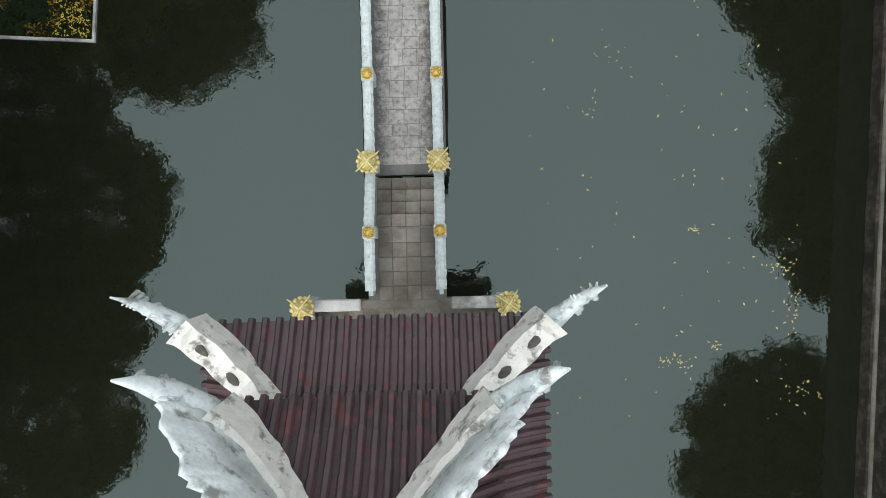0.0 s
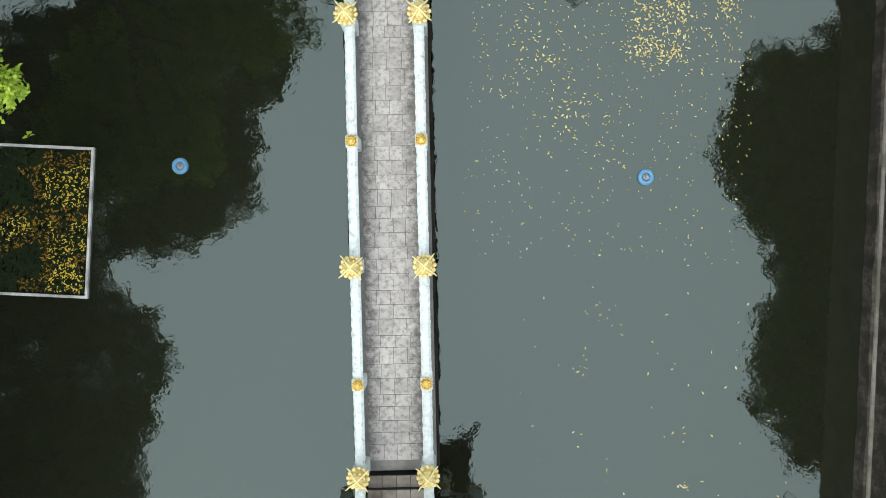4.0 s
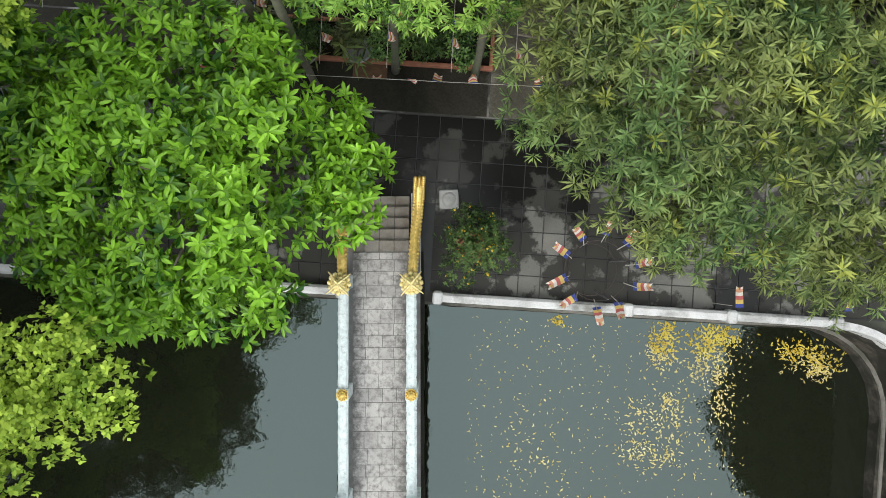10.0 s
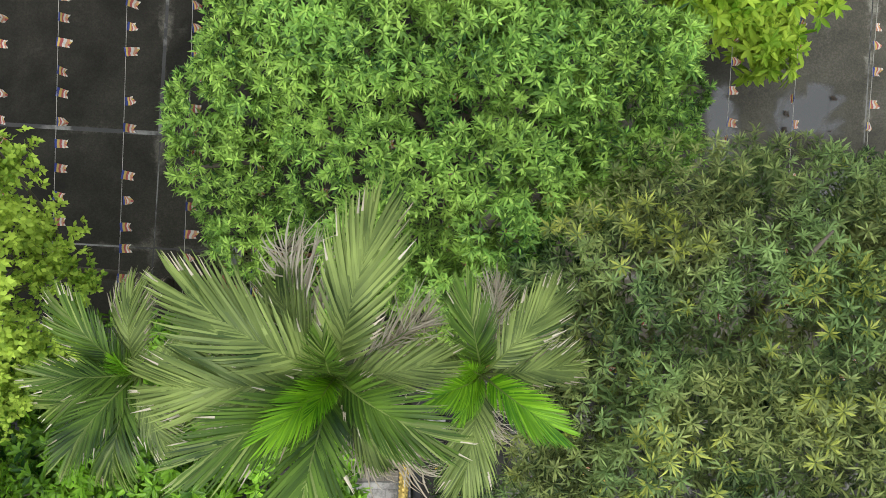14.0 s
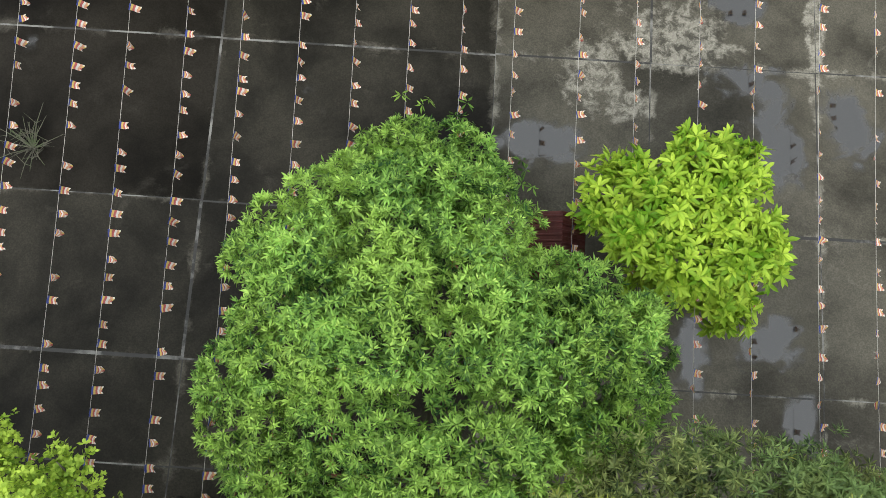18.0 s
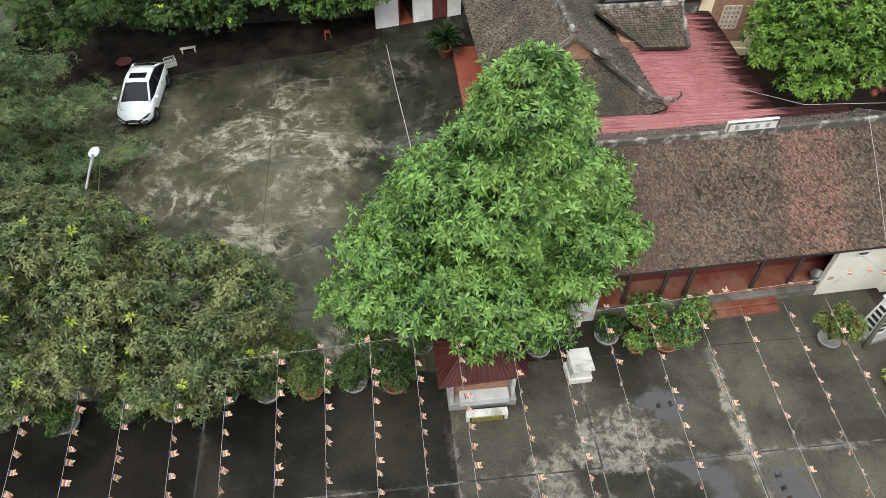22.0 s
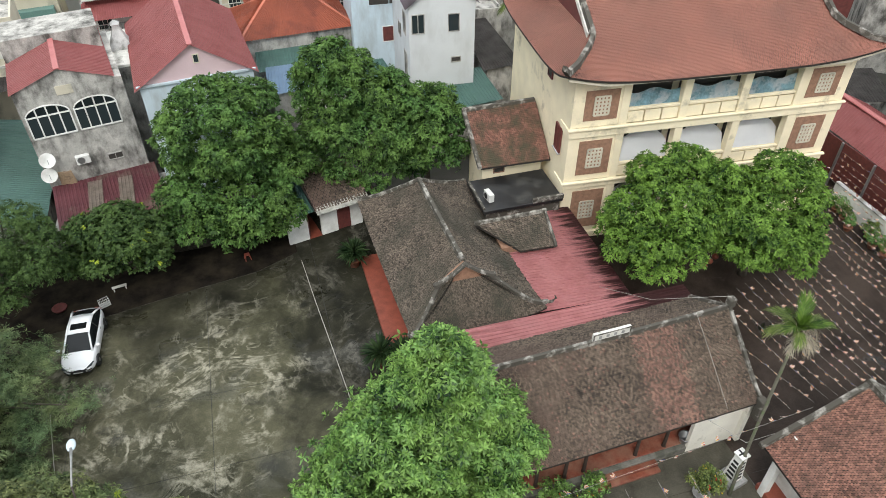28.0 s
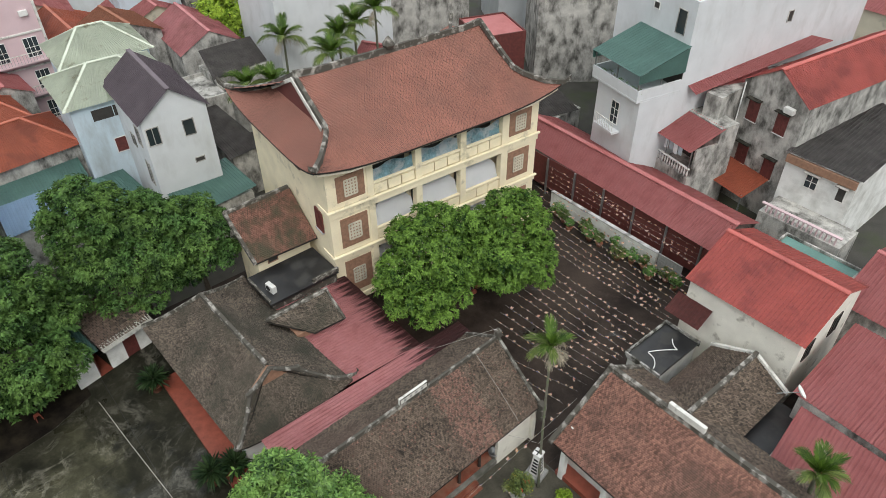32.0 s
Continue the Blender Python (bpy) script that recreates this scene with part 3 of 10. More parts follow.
M["pagtile"] = mat("glazed_brown_tile", (0.088, 0.060, 0.066), 0.45, var=0.75, scale=5, fine=24, obj=0.2, island=1.1, stain=(0.15, 0.055, 0.058), stain_amt=0.22, stain_scale=4.0, stain_edge=0.1)
M["plaster_w"] = mat("weathered_white_plaster", (0.66, 0.65, 0.60), 0.85, var=0.18, scale=2, fine=25, stain=(0.34, 0.33, 0.29), stain_amt=0.25, stain_scale=1.2, bump=0.4)
M["hip"] = mat("limed_white_plaster", (0.80, 0.79, 0.74), 0.85, var=0.15, scale=5, fine=30, stain=(0.30, 0.29, 0.26), stain_amt=0.22, stain_scale=4.5, stain_edge=0.1, bump=0.5)
M["inlay"] = mat("dark_mosaic_inlay", (0.09, 0.085, 0.075), 0.7, var=0.6, scale=9, fine=40)
M["horn"] = mat("blue_grey_plaster", (0.76, 0.82, 0.83), 0.85, var=0.25, scale=3, fine=20, stain=(0.30, 0.31, 0.30), stain_amt=0.25, stain_scale=3.5, bump=0.6)
M["cream_lime"] = mat("cream_lime_wash", (0.82, 0.79, 0.70), 0.85, var=0.10, scale=1.0, fine=20, stain=(0.42, 0.39, 0.32), stain_amt=0.10, stain_scale=0.9, stain_edge=0.12)
M["white"] = mat("white_lime_wash", (0.78, 0.78, 0.75), 0.85, var=0.12, scale=1.0, fine=20, stain=(0.45, 0.44, 0.40), stain_amt=0.15, stain_scale=0.7, stain_edge=0.35)
M["yellow"] = mat("cream_yellow_paint", (0.88, 0.78, 0.56), 0.8, var=0.1, scale=0.8, fine=20, stain=(0.50, 0.44, 0.31), stain_amt=0.12, stain_scale=0.5)
M["brownroof"] = mat("old_clay_tile", (0.123, 0.092, 0.068), 0.85, var=1.0, scale=0.9, fine=9, island=0.8, stain=(0.12, 0.078, 0.060), stain_amt=0.2, stain_scale=0.2, stain_edge=0.25, bump=0.3)
M["greyroof"] = mat("grey_weathered_tile", (0.136, 0.108, 0.083), 0.9, var=1.0, scale=0.9, fine=9, island=0.8, stain=(0.065, 0.062, 0.045), stain_amt=0.35, stain_scale=0.4, stain_edge=0.25, bump=0.3)
M["yellowroof"] = mat("even_red_clay_tile", (0.36, 0.162, 0.122), 0.8, var=0.35, scale=0.5, fine=9, island=0.28, stain=(0.27, 0.135, 0.105), stain_amt=0.25, stain_scale=0.3, stain_edge=0.3, bump=0.2)
M["annexroof"] = mat("mossy_red_tile", (0.22, 0.105, 0.075), 0.85, var=0.7, scale=1.0, fine=9, island=0.5, stain=(0.085, 0.075, 0.045), stain_amt=0.45, stain_scale=0.8, stain_edge=0.2, bump=0.2)
M["tilebed"] = mat("dark_tile_bed", (0.030, 0.025, 0.020), 0.9, var=0.4, scale=2, fine=20)
M["mendroof"] = mat("newer_clay_tile", (0.19, 0.108, 0.082), 0.85, var=0.8, scale=0.7, fine=9, island=0.9, bump=0.3)
M["ridge"] = mat("ridge_mortar", (0.34, 0.32, 0.285), 0.9, var=0.4, scale=3, fine=20, stain=(0.075, 0.068, 0.055), stain_amt=0.68, stain_scale=1.6, bump=0.4)
M["pinkmetal"] = mat("faded_pink_sheet", (0.50, 0.19, 0.195), 0.5, var=0.15, scale=0.6, fine=6, stain=(0.36, 0.12, 0.12), stain_amt=0.35, stain_scale=0.5, stain_edge=0.2)


def streaked_sheet(name):
    """Faded pink sheet whose eastern part has gone black along the ribs."""
    m = mat(name, (0.64, 0.27, 0.275), 0.5, var=0.14, scale=0.8, fine=7, stain=(0.47, 0.17, 0.17), stain_amt=0.3, stain_scale=0.8, stain_edge=0.3)
    N, L = m.node_tree.nodes, m.node_tree.links
    bs = [n for n in N if n.bl_idname == "ShaderNodeBsdfPrincipled"][0]
    old = bs.inputs["Base Color"].links[0].from_socket
    geo = N.new("ShaderNodeNewGeometry")
    sp = N.new("ShaderNodeSeparateXYZ")
    L.new(geo.outputs["Position"], sp.inputs[0])
    sc = N.new("ShaderNodeVectorMath")
    sc.operation = "MULTIPLY"
    sc.inputs[1].default_value = (0.25, 3.2, 0)
    L.new(geo.outputs["Position"], sc.inputs[0])
    n = N.new("ShaderNodeTexNoise")
    n.inputs["Scale"].default_value, n.inputs["Detail"].default_value, n.inputs["Roughness"].default_value = 1.0, 6, 0.65
    L.new(sc.outputs[0], n.inputs["Vector"])
    ad = N.new("ShaderNodeMath")
    ad.operation = "MULTIPLY_ADD"
    L.new(n.outputs["Fac"], ad.inputs[0])
    ad.inputs[1].default_value = 7.0
    L.new(sp.outputs["X"], ad.inputs[2])
    r = N.new("ShaderNodeMapRange")
    L.new(ad.outputs[0], r.inputs["Value"])
    r.inputs["From Min"].default_value, r.inputs["From Max"].default_value = 19.3, 20.4
    mx = N.new("ShaderNodeMix")
    mx.data_type = "RGBA"
    L.new(r.outputs[0], mx.inputs["Factor"])
    L.new(old, mx.inputs["A"])
    mx.inputs["B"].default_value = (0.062, 0.020, 0.020, 1)
    L.new(mx.outputs["Result"], bs.inputs["Base Color"])
    return m


M["pinkstreak"] = streaked_sheet("mouldy_pink_sheet")
M["redbright"] = mat("bright_red_sheet", (0.50, 0.12, 0.10), 0.5, var=0.2, scale=0.5, fine=8, stain=(0.34, 0.08, 0.07), stain_amt=0.25, stain_scale=0.4)
M["limetrim"] = mat("lime_green_paint", (0.26, 0.50, 0.12), 0.7, var=0.15, scale=1)
M["maroon"] = mat("dull_maroon_sheet", (0.215, 0.075, 0.088), 0.5, var=0.25, scale=0.7, fine=8, stain=(0.25, 0.17, 0.14), stain_amt=0.25, stain_scale=0.5)
M["sideroof"] = mat("brown_red_clay_tile", (0.27, 0.132, 0.098), 0.8, var=0.8, scale=0.9, fine=9, island=0.7, stain=(0.11, 0.07, 0.055), stain_amt=0.3, stain_scale=0.3, stain_edge=0.25, bump=0.2)
M["redmetal"] = mat("red_sheet_roof", (0.48, 0.165, 0.16), 0.5, var=0.14, scale=0.7, fine=9, stain=(0.36, 0.105, 0.10), stain_amt=0.3, stain_scale=0.7, stain_edge=0.3)
M["orange"] = mat("orange_red_sheet", (0.45, 0.125, 0.07), 0.5, var=0.2, scale=0.5, fine=8, stain=(0.32, 0.09, 0.055), stain_amt=0.3, stain_scale=0.4)
M["greenmetal"] = mat("green_sheet_roof", (0.135, 0.255, 0.225), 0.5, var=0.2, scale=0.5, fine=8)
M["palegreen"] = mat("pale_green_roof", (0.56, 0.60, 0.49), 0.7, var=0.15, scale=0.6, fine=10, stain=(0.34, 0.33, 0.23), stain_amt=0.12, stain_scale=0.8)
M["bluemetal"] = mat("pale_blue_sheet", (0.28, 0.40, 0.55), 0.5, var=0.15, scale=0.5)
M["darkroof"] = mat("dark_bitumen", (0.020, 0.020, 0.021), 0.35, var=0.5, scale=0.7, stain=(0.045, 0.044, 0.04), stain_amt=0.3, stain_scale=0.8, stain_rough=0.7)
M["fibro"] = mat("grey_fibre_cement", (0.10, 0.09, 0.085), 0.9, var=0.4, scale=1.0, fine=8)
M["mauve"] = mat("mauve_tile_sheet", (0.14, 0.11, 0.125), 0.55, var=0.2, scale=0.8)
M["greywall"] = mat("mouldy_grey_render", (0.47, 0.455, 0.42), 0.9, var=0.4, scale=0.9, fine=14, stain=(0.085, 0.082, 0.073), stain_amt=0.36, stain_scale=1.0, stain_edge=0.22, bump=0.3, drip=0.55)
M["bluewall"] = mat("pale_blue_wall", (0.56, 0.66, 0.72), 0.8, var=0.1, scale=0.6, stain=(0.38, 0.42, 0.43), stain_amt=0.18, stain_scale=0.7, stain_edge=0.25, drip=0.3)
M["lightwall"] = mat("light_grey_wall", (0.66, 0.68, 0.69), 0.8, var=0.08, scale=0.6, stain=(0.52, 0.53, 0.52), stain_amt=0.0, stain_scale=0.7, stain_edge=0.3, drip=0.4)
M["pinkwall"] = mat("pale_pink_wall", (0.66, 0.50, 0.52), 0.8, var=0.1, scale=0.6)
M["cream"] = mat("cream_wall", (0.62, 0.57, 0.45), 0.8, var=0.12, scale=0.6, stain=(0.35, 0.33, 0.27), stain_amt=0.25, stain_scale=0.4)
M["brick"] = mat("brown_brick_panel", (0.30, 0.17, 0.11), 0.85, var=0.3, scale=4, fine=20)
M["oldtile"] = mat("worn_red_brown_tile", (0.20, 0.062, 0.038), 0.32, var=0.45, scale=1.4, fine=15, stain=(0.30, 0.17, 0.12), stain_amt=0.25, stain_scale=1.2, stain_edge=0.3)
M["redtile"] = mat("red_floor_tile", (0.25, 0.065, 0.040), 0.5, var=0.3, scale=2, fine=15)
M["wood"] = mat("dark_red_wood", (0.13, 0.035, 0.030), 0.6, var=0.3, scale=4, fine=30)
M["darkwood"] = mat("dark_wood", (0.045, 0.032, 0.025), 0.6, var=0.3, scale=4, fine=30)
# near-black colour stands in for the shade behind openings and panes
M["inside"] = mat("interior_shade", (0.05, 0.045, 0.04), 0.9)
M["glass"] = glass_mat("window_glass", (0.03, 0.04, 0.045))
M["curtain"] = mat("pale_canvas", (0.95, 0.96, 0.97), 0.9, var=0.03, scale=1.5)
M["terracotta"] = mat("terracotta", (0.30, 0.12, 0.07), 0.8, var=0.25, scale=5)
M["stonegrey"] = mat("grey_granite", (0.30, 0.30, 0.29), 0.8, var=0.3, scale=6, fine=50)
M["bark"] = mat("tree_bark", (0.10, 0.085, 0.065), 0.9, var=0.4, scale=5, fine=30, bump=0.6)
M["palmbark"] = mat("palm_trunk", (0.12, 0.115, 0.085), 0.85, var=0.3, scale=3, fine=20, stain=(0.10, 0.13, 0.06), stain_amt=0.4, stain_scale=2)
M["steel"] = mat("grey_metal", (0.35, 0.36, 0.36), 0.4, metal=0.8, var=0.1)
M["wire"] = mat("pale_cord", (0.42, 0.40, 0.36), 0.8, var=0.05)
M["carpaint"] = mat("white_car_paint", (0.80, 0.81, 0.82), 0.15, var=0.02, bump=0, spec=0.6)
M["rubber"] = mat("black_rubber", (0.02, 0.02, 0.02), 0.7)
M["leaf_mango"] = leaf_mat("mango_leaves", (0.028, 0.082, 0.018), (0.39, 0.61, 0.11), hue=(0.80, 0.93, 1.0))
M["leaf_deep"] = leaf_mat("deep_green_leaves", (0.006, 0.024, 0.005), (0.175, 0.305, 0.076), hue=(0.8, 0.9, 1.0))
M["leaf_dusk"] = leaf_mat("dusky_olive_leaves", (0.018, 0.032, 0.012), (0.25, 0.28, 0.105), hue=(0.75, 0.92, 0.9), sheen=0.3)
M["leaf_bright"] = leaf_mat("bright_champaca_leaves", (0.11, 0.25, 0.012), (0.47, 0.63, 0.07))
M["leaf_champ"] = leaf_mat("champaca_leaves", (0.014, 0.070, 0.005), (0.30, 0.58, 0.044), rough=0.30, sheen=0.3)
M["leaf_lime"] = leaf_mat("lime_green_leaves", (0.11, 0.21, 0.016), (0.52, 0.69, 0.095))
M["leaf_mango_new"] = leaf_mat("lit_new_mango_leaves", (0.18, 0.37, 0.055), (0.50, 0.71, 0.16))
M["leaf_olive_new"] = leaf_mat("lit_new_olive_leaves", (0.075, 0.12, 0.036), (0.34, 0.41, 0.13), hue=(0.72, 0.92, 0.95))
M["leaf_mid_new"] = leaf_mat("lit_new_mid_green_leaves", (0.06, 0.16, 0.026), (0.30, 0.49, 0.125), sheen=0.3)
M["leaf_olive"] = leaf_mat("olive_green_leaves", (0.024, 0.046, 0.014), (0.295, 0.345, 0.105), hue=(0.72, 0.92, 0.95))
M["leaf_olive_shoot"] = leaf_mat("yellow_olive_shoots", (0.16, 0.20, 0.03), (0.42, 0.46, 0.10))
M["tanboard"] = mat("weathered_plywood", (0.42, 0.31, 0.20), 0.8, var=0.3, scale=2, fine=18, stain=(0.25, 0.18, 0.12), stain_amt=0.3, stain_scale=2)
M["car_glass"] = mat("tinted_car_glass", (0.010, 0.012, 0.013), 0.08, var=0.1, bump=0.0, spec=0.3)
M["leaf_cycas"] = leaf_mat("cycas_fronds", (0.008, 0.022, 0.008), (0.050, 0.085, 0.032))
M["leaf_round"] = leaf_mat("round_tree_leaves", (0.009, 0.036, 0.006), (0.215, 0.37, 0.066))
M["leaf_dark"] = leaf_mat("dark_green_leaves", (0.015, 0.038, 0.012), (0.11, 0.18, 0.052))
M["leaf_conifer"] = leaf_mat("feathery_dark_leaves", (0.024, 0.044, 0.018), (0.25, 0.31, 0.135), hue=(0.75, 0.9, 0.95))
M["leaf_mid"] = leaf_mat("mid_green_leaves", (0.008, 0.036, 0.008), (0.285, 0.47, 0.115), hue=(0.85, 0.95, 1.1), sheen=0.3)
M["leaf_palm"] = leaf_mat("areca_palm_leaves", (0.012, 0.036, 0.005), (0.105, 0.19, 0.022), clump=1.3, sheen=0.2)
M["leaf_young"] = leaf_mat("young_yellow_leaves", (0.22, 0.30, 0.03), (0.42, 0.50, 0.06))
M["leaf_dry"] = leaf_mat("dry_palm_leaves", (0.30, 0.25, 0.18), (0.58, 0.53, 0.42))
M["leaf_fresh"] = leaf_mat("fresh_palm_leaves", (0.030, 0.13, 0.004), (0.21, 0.43, 0.016), clump=1.3, sheen=0.22)
M["leaf_dusty"] = leaf_mat("dusty_palm_leaves", (0.026, 0.056, 0.009), (0.24, 0.31, 0.082), clump=1.3, sheen=0.22)
M["puddle"] = glass_mat("rain_puddle", (0.02, 0.021, 0.022), 0.03)
M["puddle"].node_tree.nodes["Principled BSDF"].inputs["IOR"].default_value = 1.5
M["edge_stone"] = mat("pale_kerb_stone", (0.20, 0.19, 0.165), 0.85, var=0.4, scale=2, fine=20, stain=(0.10, 0.10, 0.08), stain_amt=0.4, stain_scale=1.0)
M["mural"] = mat("blue_painted_board", (0.30, 0.50, 0.57), 0.8, var=0.5, scale=1.6, fine=8, stain=(0.66, 0.72, 0.74), stain_amt=0.45, stain_scale=1.0)

# ---- pond, ground and courts ----
WATER_Z, PX0, PX1, PY0, PY1 = -2.15, -21.0, 12.6, -26.0, 8.5
CORNER = [(PX1 - 2.6 + 2.6 * math.sin(a), PY1 - 2.6 + 2.6 * math.cos(a)) for a in [radians(90) * i / 8 for i in range(9)]]
bm = BM()
FAR = 900.0


def flat(bm, pts, z):
    bm.faces.new([bm.verts.new((x, y, z)) for x, y in pts])


flat(bm, [(-FAR, PY1), (PX1, PY1), (FAR, PY1), (FAR, FAR), (-FAR, FAR)], 0)
flat(bm, [(-FAR, -FAR), (FAR, -FAR), (FAR, PY0), (-FAR, PY0)], 0)
flat(bm, [(-FAR, PY0), (PX0, PY0), (PX0, PY1), (-FAR, PY1)], 0)
flat(bm, [(PX1, PY0), (FAR, PY0), (FAR, PY1), (PX1, PY1)], 0)
for a, b in zip(CORNER, CORNER[1:]):
    flat(bm, [(PX1, PY1), b, a], 0)
tagged(part("ground", bm, M["ground"]), "damp dark soil and paving round the pond and houses", "ground", kind="structure")

bm = BM()
flat(bm, [(PX0 - 1, PY0 - 1), (PX1 + 1, PY0 - 1), (PX1 + 1, PY1 + 1), (PX0 - 1, PY1 + 1)], WATER_Z)
tagged(part("water", bm, M["water"]), "still dark green pond water mirroring the grey sky", "water", kind="structure")

# pond bank: a battered stone wall under a render kerb
edge = [(PX0, PY1)] + CORNER + [(PX1, PY0)]
bm = BM()
dense = []
for (ax, ay), (bx_, by) in zip(edge, edge[1:]):
    n = max(1, int(math.hypot(bx_ - ax, by - ay) / 0.45))
    dense += [(ax + (bx_ - ax) * i / n, ay + (by - ay) * i / n) for i in range(n)]
dense.append(edge[-1])
rows = []
for i, (x, y) in enumerate(dense):
    ax, ay = dense[max(i - 1, 0)]
    cx, cy = dense[min(i + 1, len(dense) - 1)]
    d = Vector((cx - ax, cy - ay)).normalized()
    nrm = Vector((d.y, -d.x))
    row = []
    for k, (off, z) in enumerate(((-0.02, 0.02), (0.0, -0.35), (0.02, -0.8), (0.03, -1.3), (0.04, -1.62), (0.22, -1.68), (0.24, -2.6))):
        j = noise.noise((x * 1.7, y * 1.7, z * 2)) * (0.05 if k else 0)
        row.append(bm.verts.new((x + nrm.x * (off + j), y + nrm.y * (off + j), z)))
    rows.append(row)
for a, b in zip(rows, rows[1:]):
    for k in range(6):
        bm.faces.new((a[k], b[k], b[k + 1], a[k + 1]))
bmesh.ops.recalc_face_normals(bm, faces=bm.faces)
tagged(part("pond_wall_north_east", bm, M["bank"]), "rough stone pond wall with a narrow ledge above the water", "pond wall", kind="structure")
ledge = [(-21.0, 8.36, -1.66), (0.0, 8.36, -1.66), (8.0, 8.36, -1.66)] + [(x - 0.1 * math.sin(math.atan2(x - 10.0, max(y - 5.9, 0.001))), y - 0.1 * math.cos(math.atan2(x - 10.0, max(y - 5.9, 0.001))), -1.66) for x, y in CORNER] + [(PX1 - 0.1, 2.0, -1.66), (PX1 - 0.1, -26, -1.66)]
tagged(part("pond_ledge", sweep(BM(), ledge, 0.11, 0.05), M["edge_stone"]), "narrow pale stone ledge above the pond water", "ledge", kind="structure")
bm = BM()
box(bm, PX0 - 0.4, PX0, PY0, PY1, -2.6, 0.02)
box(bm, PX0, PX1, PY0 - 0.4, PY0, -2.6, 0.02)
tagged(part("pond_wall_south_west", bm, M["bank"]), "rough stone pond wall", "pond wall", kind="structure")

# low kerb rail along the north bank, with posts
kerb = thing("kerb_rail", pose(0, 0, 0), "low grey rendered kerb rail with square posts along the pond", "kerb rail", kind="structure")
KY = 8.66
for x0, x1 in ((-21.0, -2.75), (-0.55, 9.9)):
    part("rail_bar", bx(x0, x1, KY - 0.13, KY + 0.11, -0.42, 0.34, 0.06), M["kerb"], kerb)
    part("plaster_face", bx(x0, x1, KY - 0.12, KY + 0.05, -1.5, -0.40, 0.02), M["bank"], kerb, "dark damp wall face")
pts = [(9.95 + 2.85 * math.sin(a), 5.85 + 2.75 * math.cos(a), 0) for a in [radians(90) * i / 14 for i in range(15)]] + [(12.85, 4.0, 0), (12.9, 0, 0), (12.95, -26, 0)]
part("corner_bar", sweep(BM(), pts, 0.24, 0.6, -0.38), M["kerb"], kerb)
post_me = part("post", bx(-0.13, 0.13, -0.19, 0.15, -0.5, 0.41, 0.05), M["kerb"], kerb, m=pose(1.86, KY, 0)).data
for x in (-0.45, 4.48, 7.16, 9.9, -2.95, -5.6, -8.3, -11.0, -13.7):
    piece("post", post_me, kerb, pose(x, KY, 0))

# courts
XS, YS = [-22.0, -16.4, -8.4, 0.55, 5.6, 10.95, 18.6], [13.4, 15.6, 18.75, 23.65, 29.1, 33.6]
bm = BM()
box(bm, XS[0], XS[-1], YS[0], YS[-1], -0.05, 0.020)
court = tagged(part("court_floor", bm, M["joint"]), "wet dark concrete court cast in large slabs with pale joints", "court floor", kind="structure")
for i in range(len(XS) - 1):
    for j in range(len(YS) - 1):
        if i == 4 and j in (0, 1, 2):
            continue
        x1 = XS[i + 2] if (i == 3 and j in (0, 1, 2)) else XS[i + 1]
        o = noise.noise((i * 3.1, j * 2.3, 0)) * 0.06
        part("slab", bx(XS[i] + 0.024 + o, x1 - 0.024 + o, YS[j] + 0.028 - o, YS[j + 1] - 0.028 - o, 0.0, 0.024, 0.006), M["damp" if i >= 3 else "moist" if i == 2 or (i == 1 and j < 3) else "wet"], court)
part("slab", bx(5.62, 10.93, 33.63, 35.9, 0.0, 0.024, 0.006), M["damp"], court)
part("slab", bx(10.97, 18.6, 33.63, 36.0, 0.0, 0.024, 0.006), M["damp"], court)
bm = BM()
slab(bm, [(-22, 33.62, 0.004), (5.0, 33.62, 0.004), (5.0, 62, 0.004), (-22, 62, 0.004)], 0.03)
court2 = tagged(part("car_court_floor", bm, M["paver_gap"]), "mossy grey concrete parking court with pale stains", "court floor", kind="structure")
CX, CY = [-22, -14.2, -6.95, 0.2, 5.0], [33.62, 37.0, 41.5, 46.3, 51.0, 56.0, 62.0]
for i in range(4):
    for j in range(6):
        part("slab", bx(CX[i] + 0.012, CX[i + 1] - 0.012, CY[j] + 0.012, CY[j + 1] - 0.012, 0.0, 0.018 + 0.002 * ((i + j) % 2), 0.004), M["court"], court2)
bm = BM()
slab(bm, [(5.02, 33.62, 0.014), (44, 33.62, 0.014), (44, 62, 0.014), (5.02, 62, 0.014)], 0.03)
box(bm, 18.62, 44, 13.4, 33.6, -0.03, 0.014)
court3 = tagged(part("temple_court_floor", bm, M["brickcourt"]), "wet dark brown paved temple court", "court floor", kind="structure")
bm = BM()
box(bm, -22.0, 12.2, 8.75, 13.38, -0.05, 0.010)
terrace = tagged(part("terrace_floor", bm, M["paver_gap"]), "dark wet square stone paving beside the pond", "paving", kind="structure")


# bare earth past the concrete edge, and a near-black strip along the west side
M["soil"] = mat("near_black_earth", (0.011, 0.0088, 0.0068), 0.9, var=0.7, scale=1.2, fine=18, stain=(0.035, 0.028, 0.018), stain_amt=0.3, stain_scale=0.8, stain_edge=0.3, bump=0.4, spec=0.1)
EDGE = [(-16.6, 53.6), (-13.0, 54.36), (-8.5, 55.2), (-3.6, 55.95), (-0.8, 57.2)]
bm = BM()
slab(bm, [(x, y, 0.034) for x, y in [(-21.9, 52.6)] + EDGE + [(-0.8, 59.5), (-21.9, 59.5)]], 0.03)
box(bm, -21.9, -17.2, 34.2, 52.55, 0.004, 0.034)
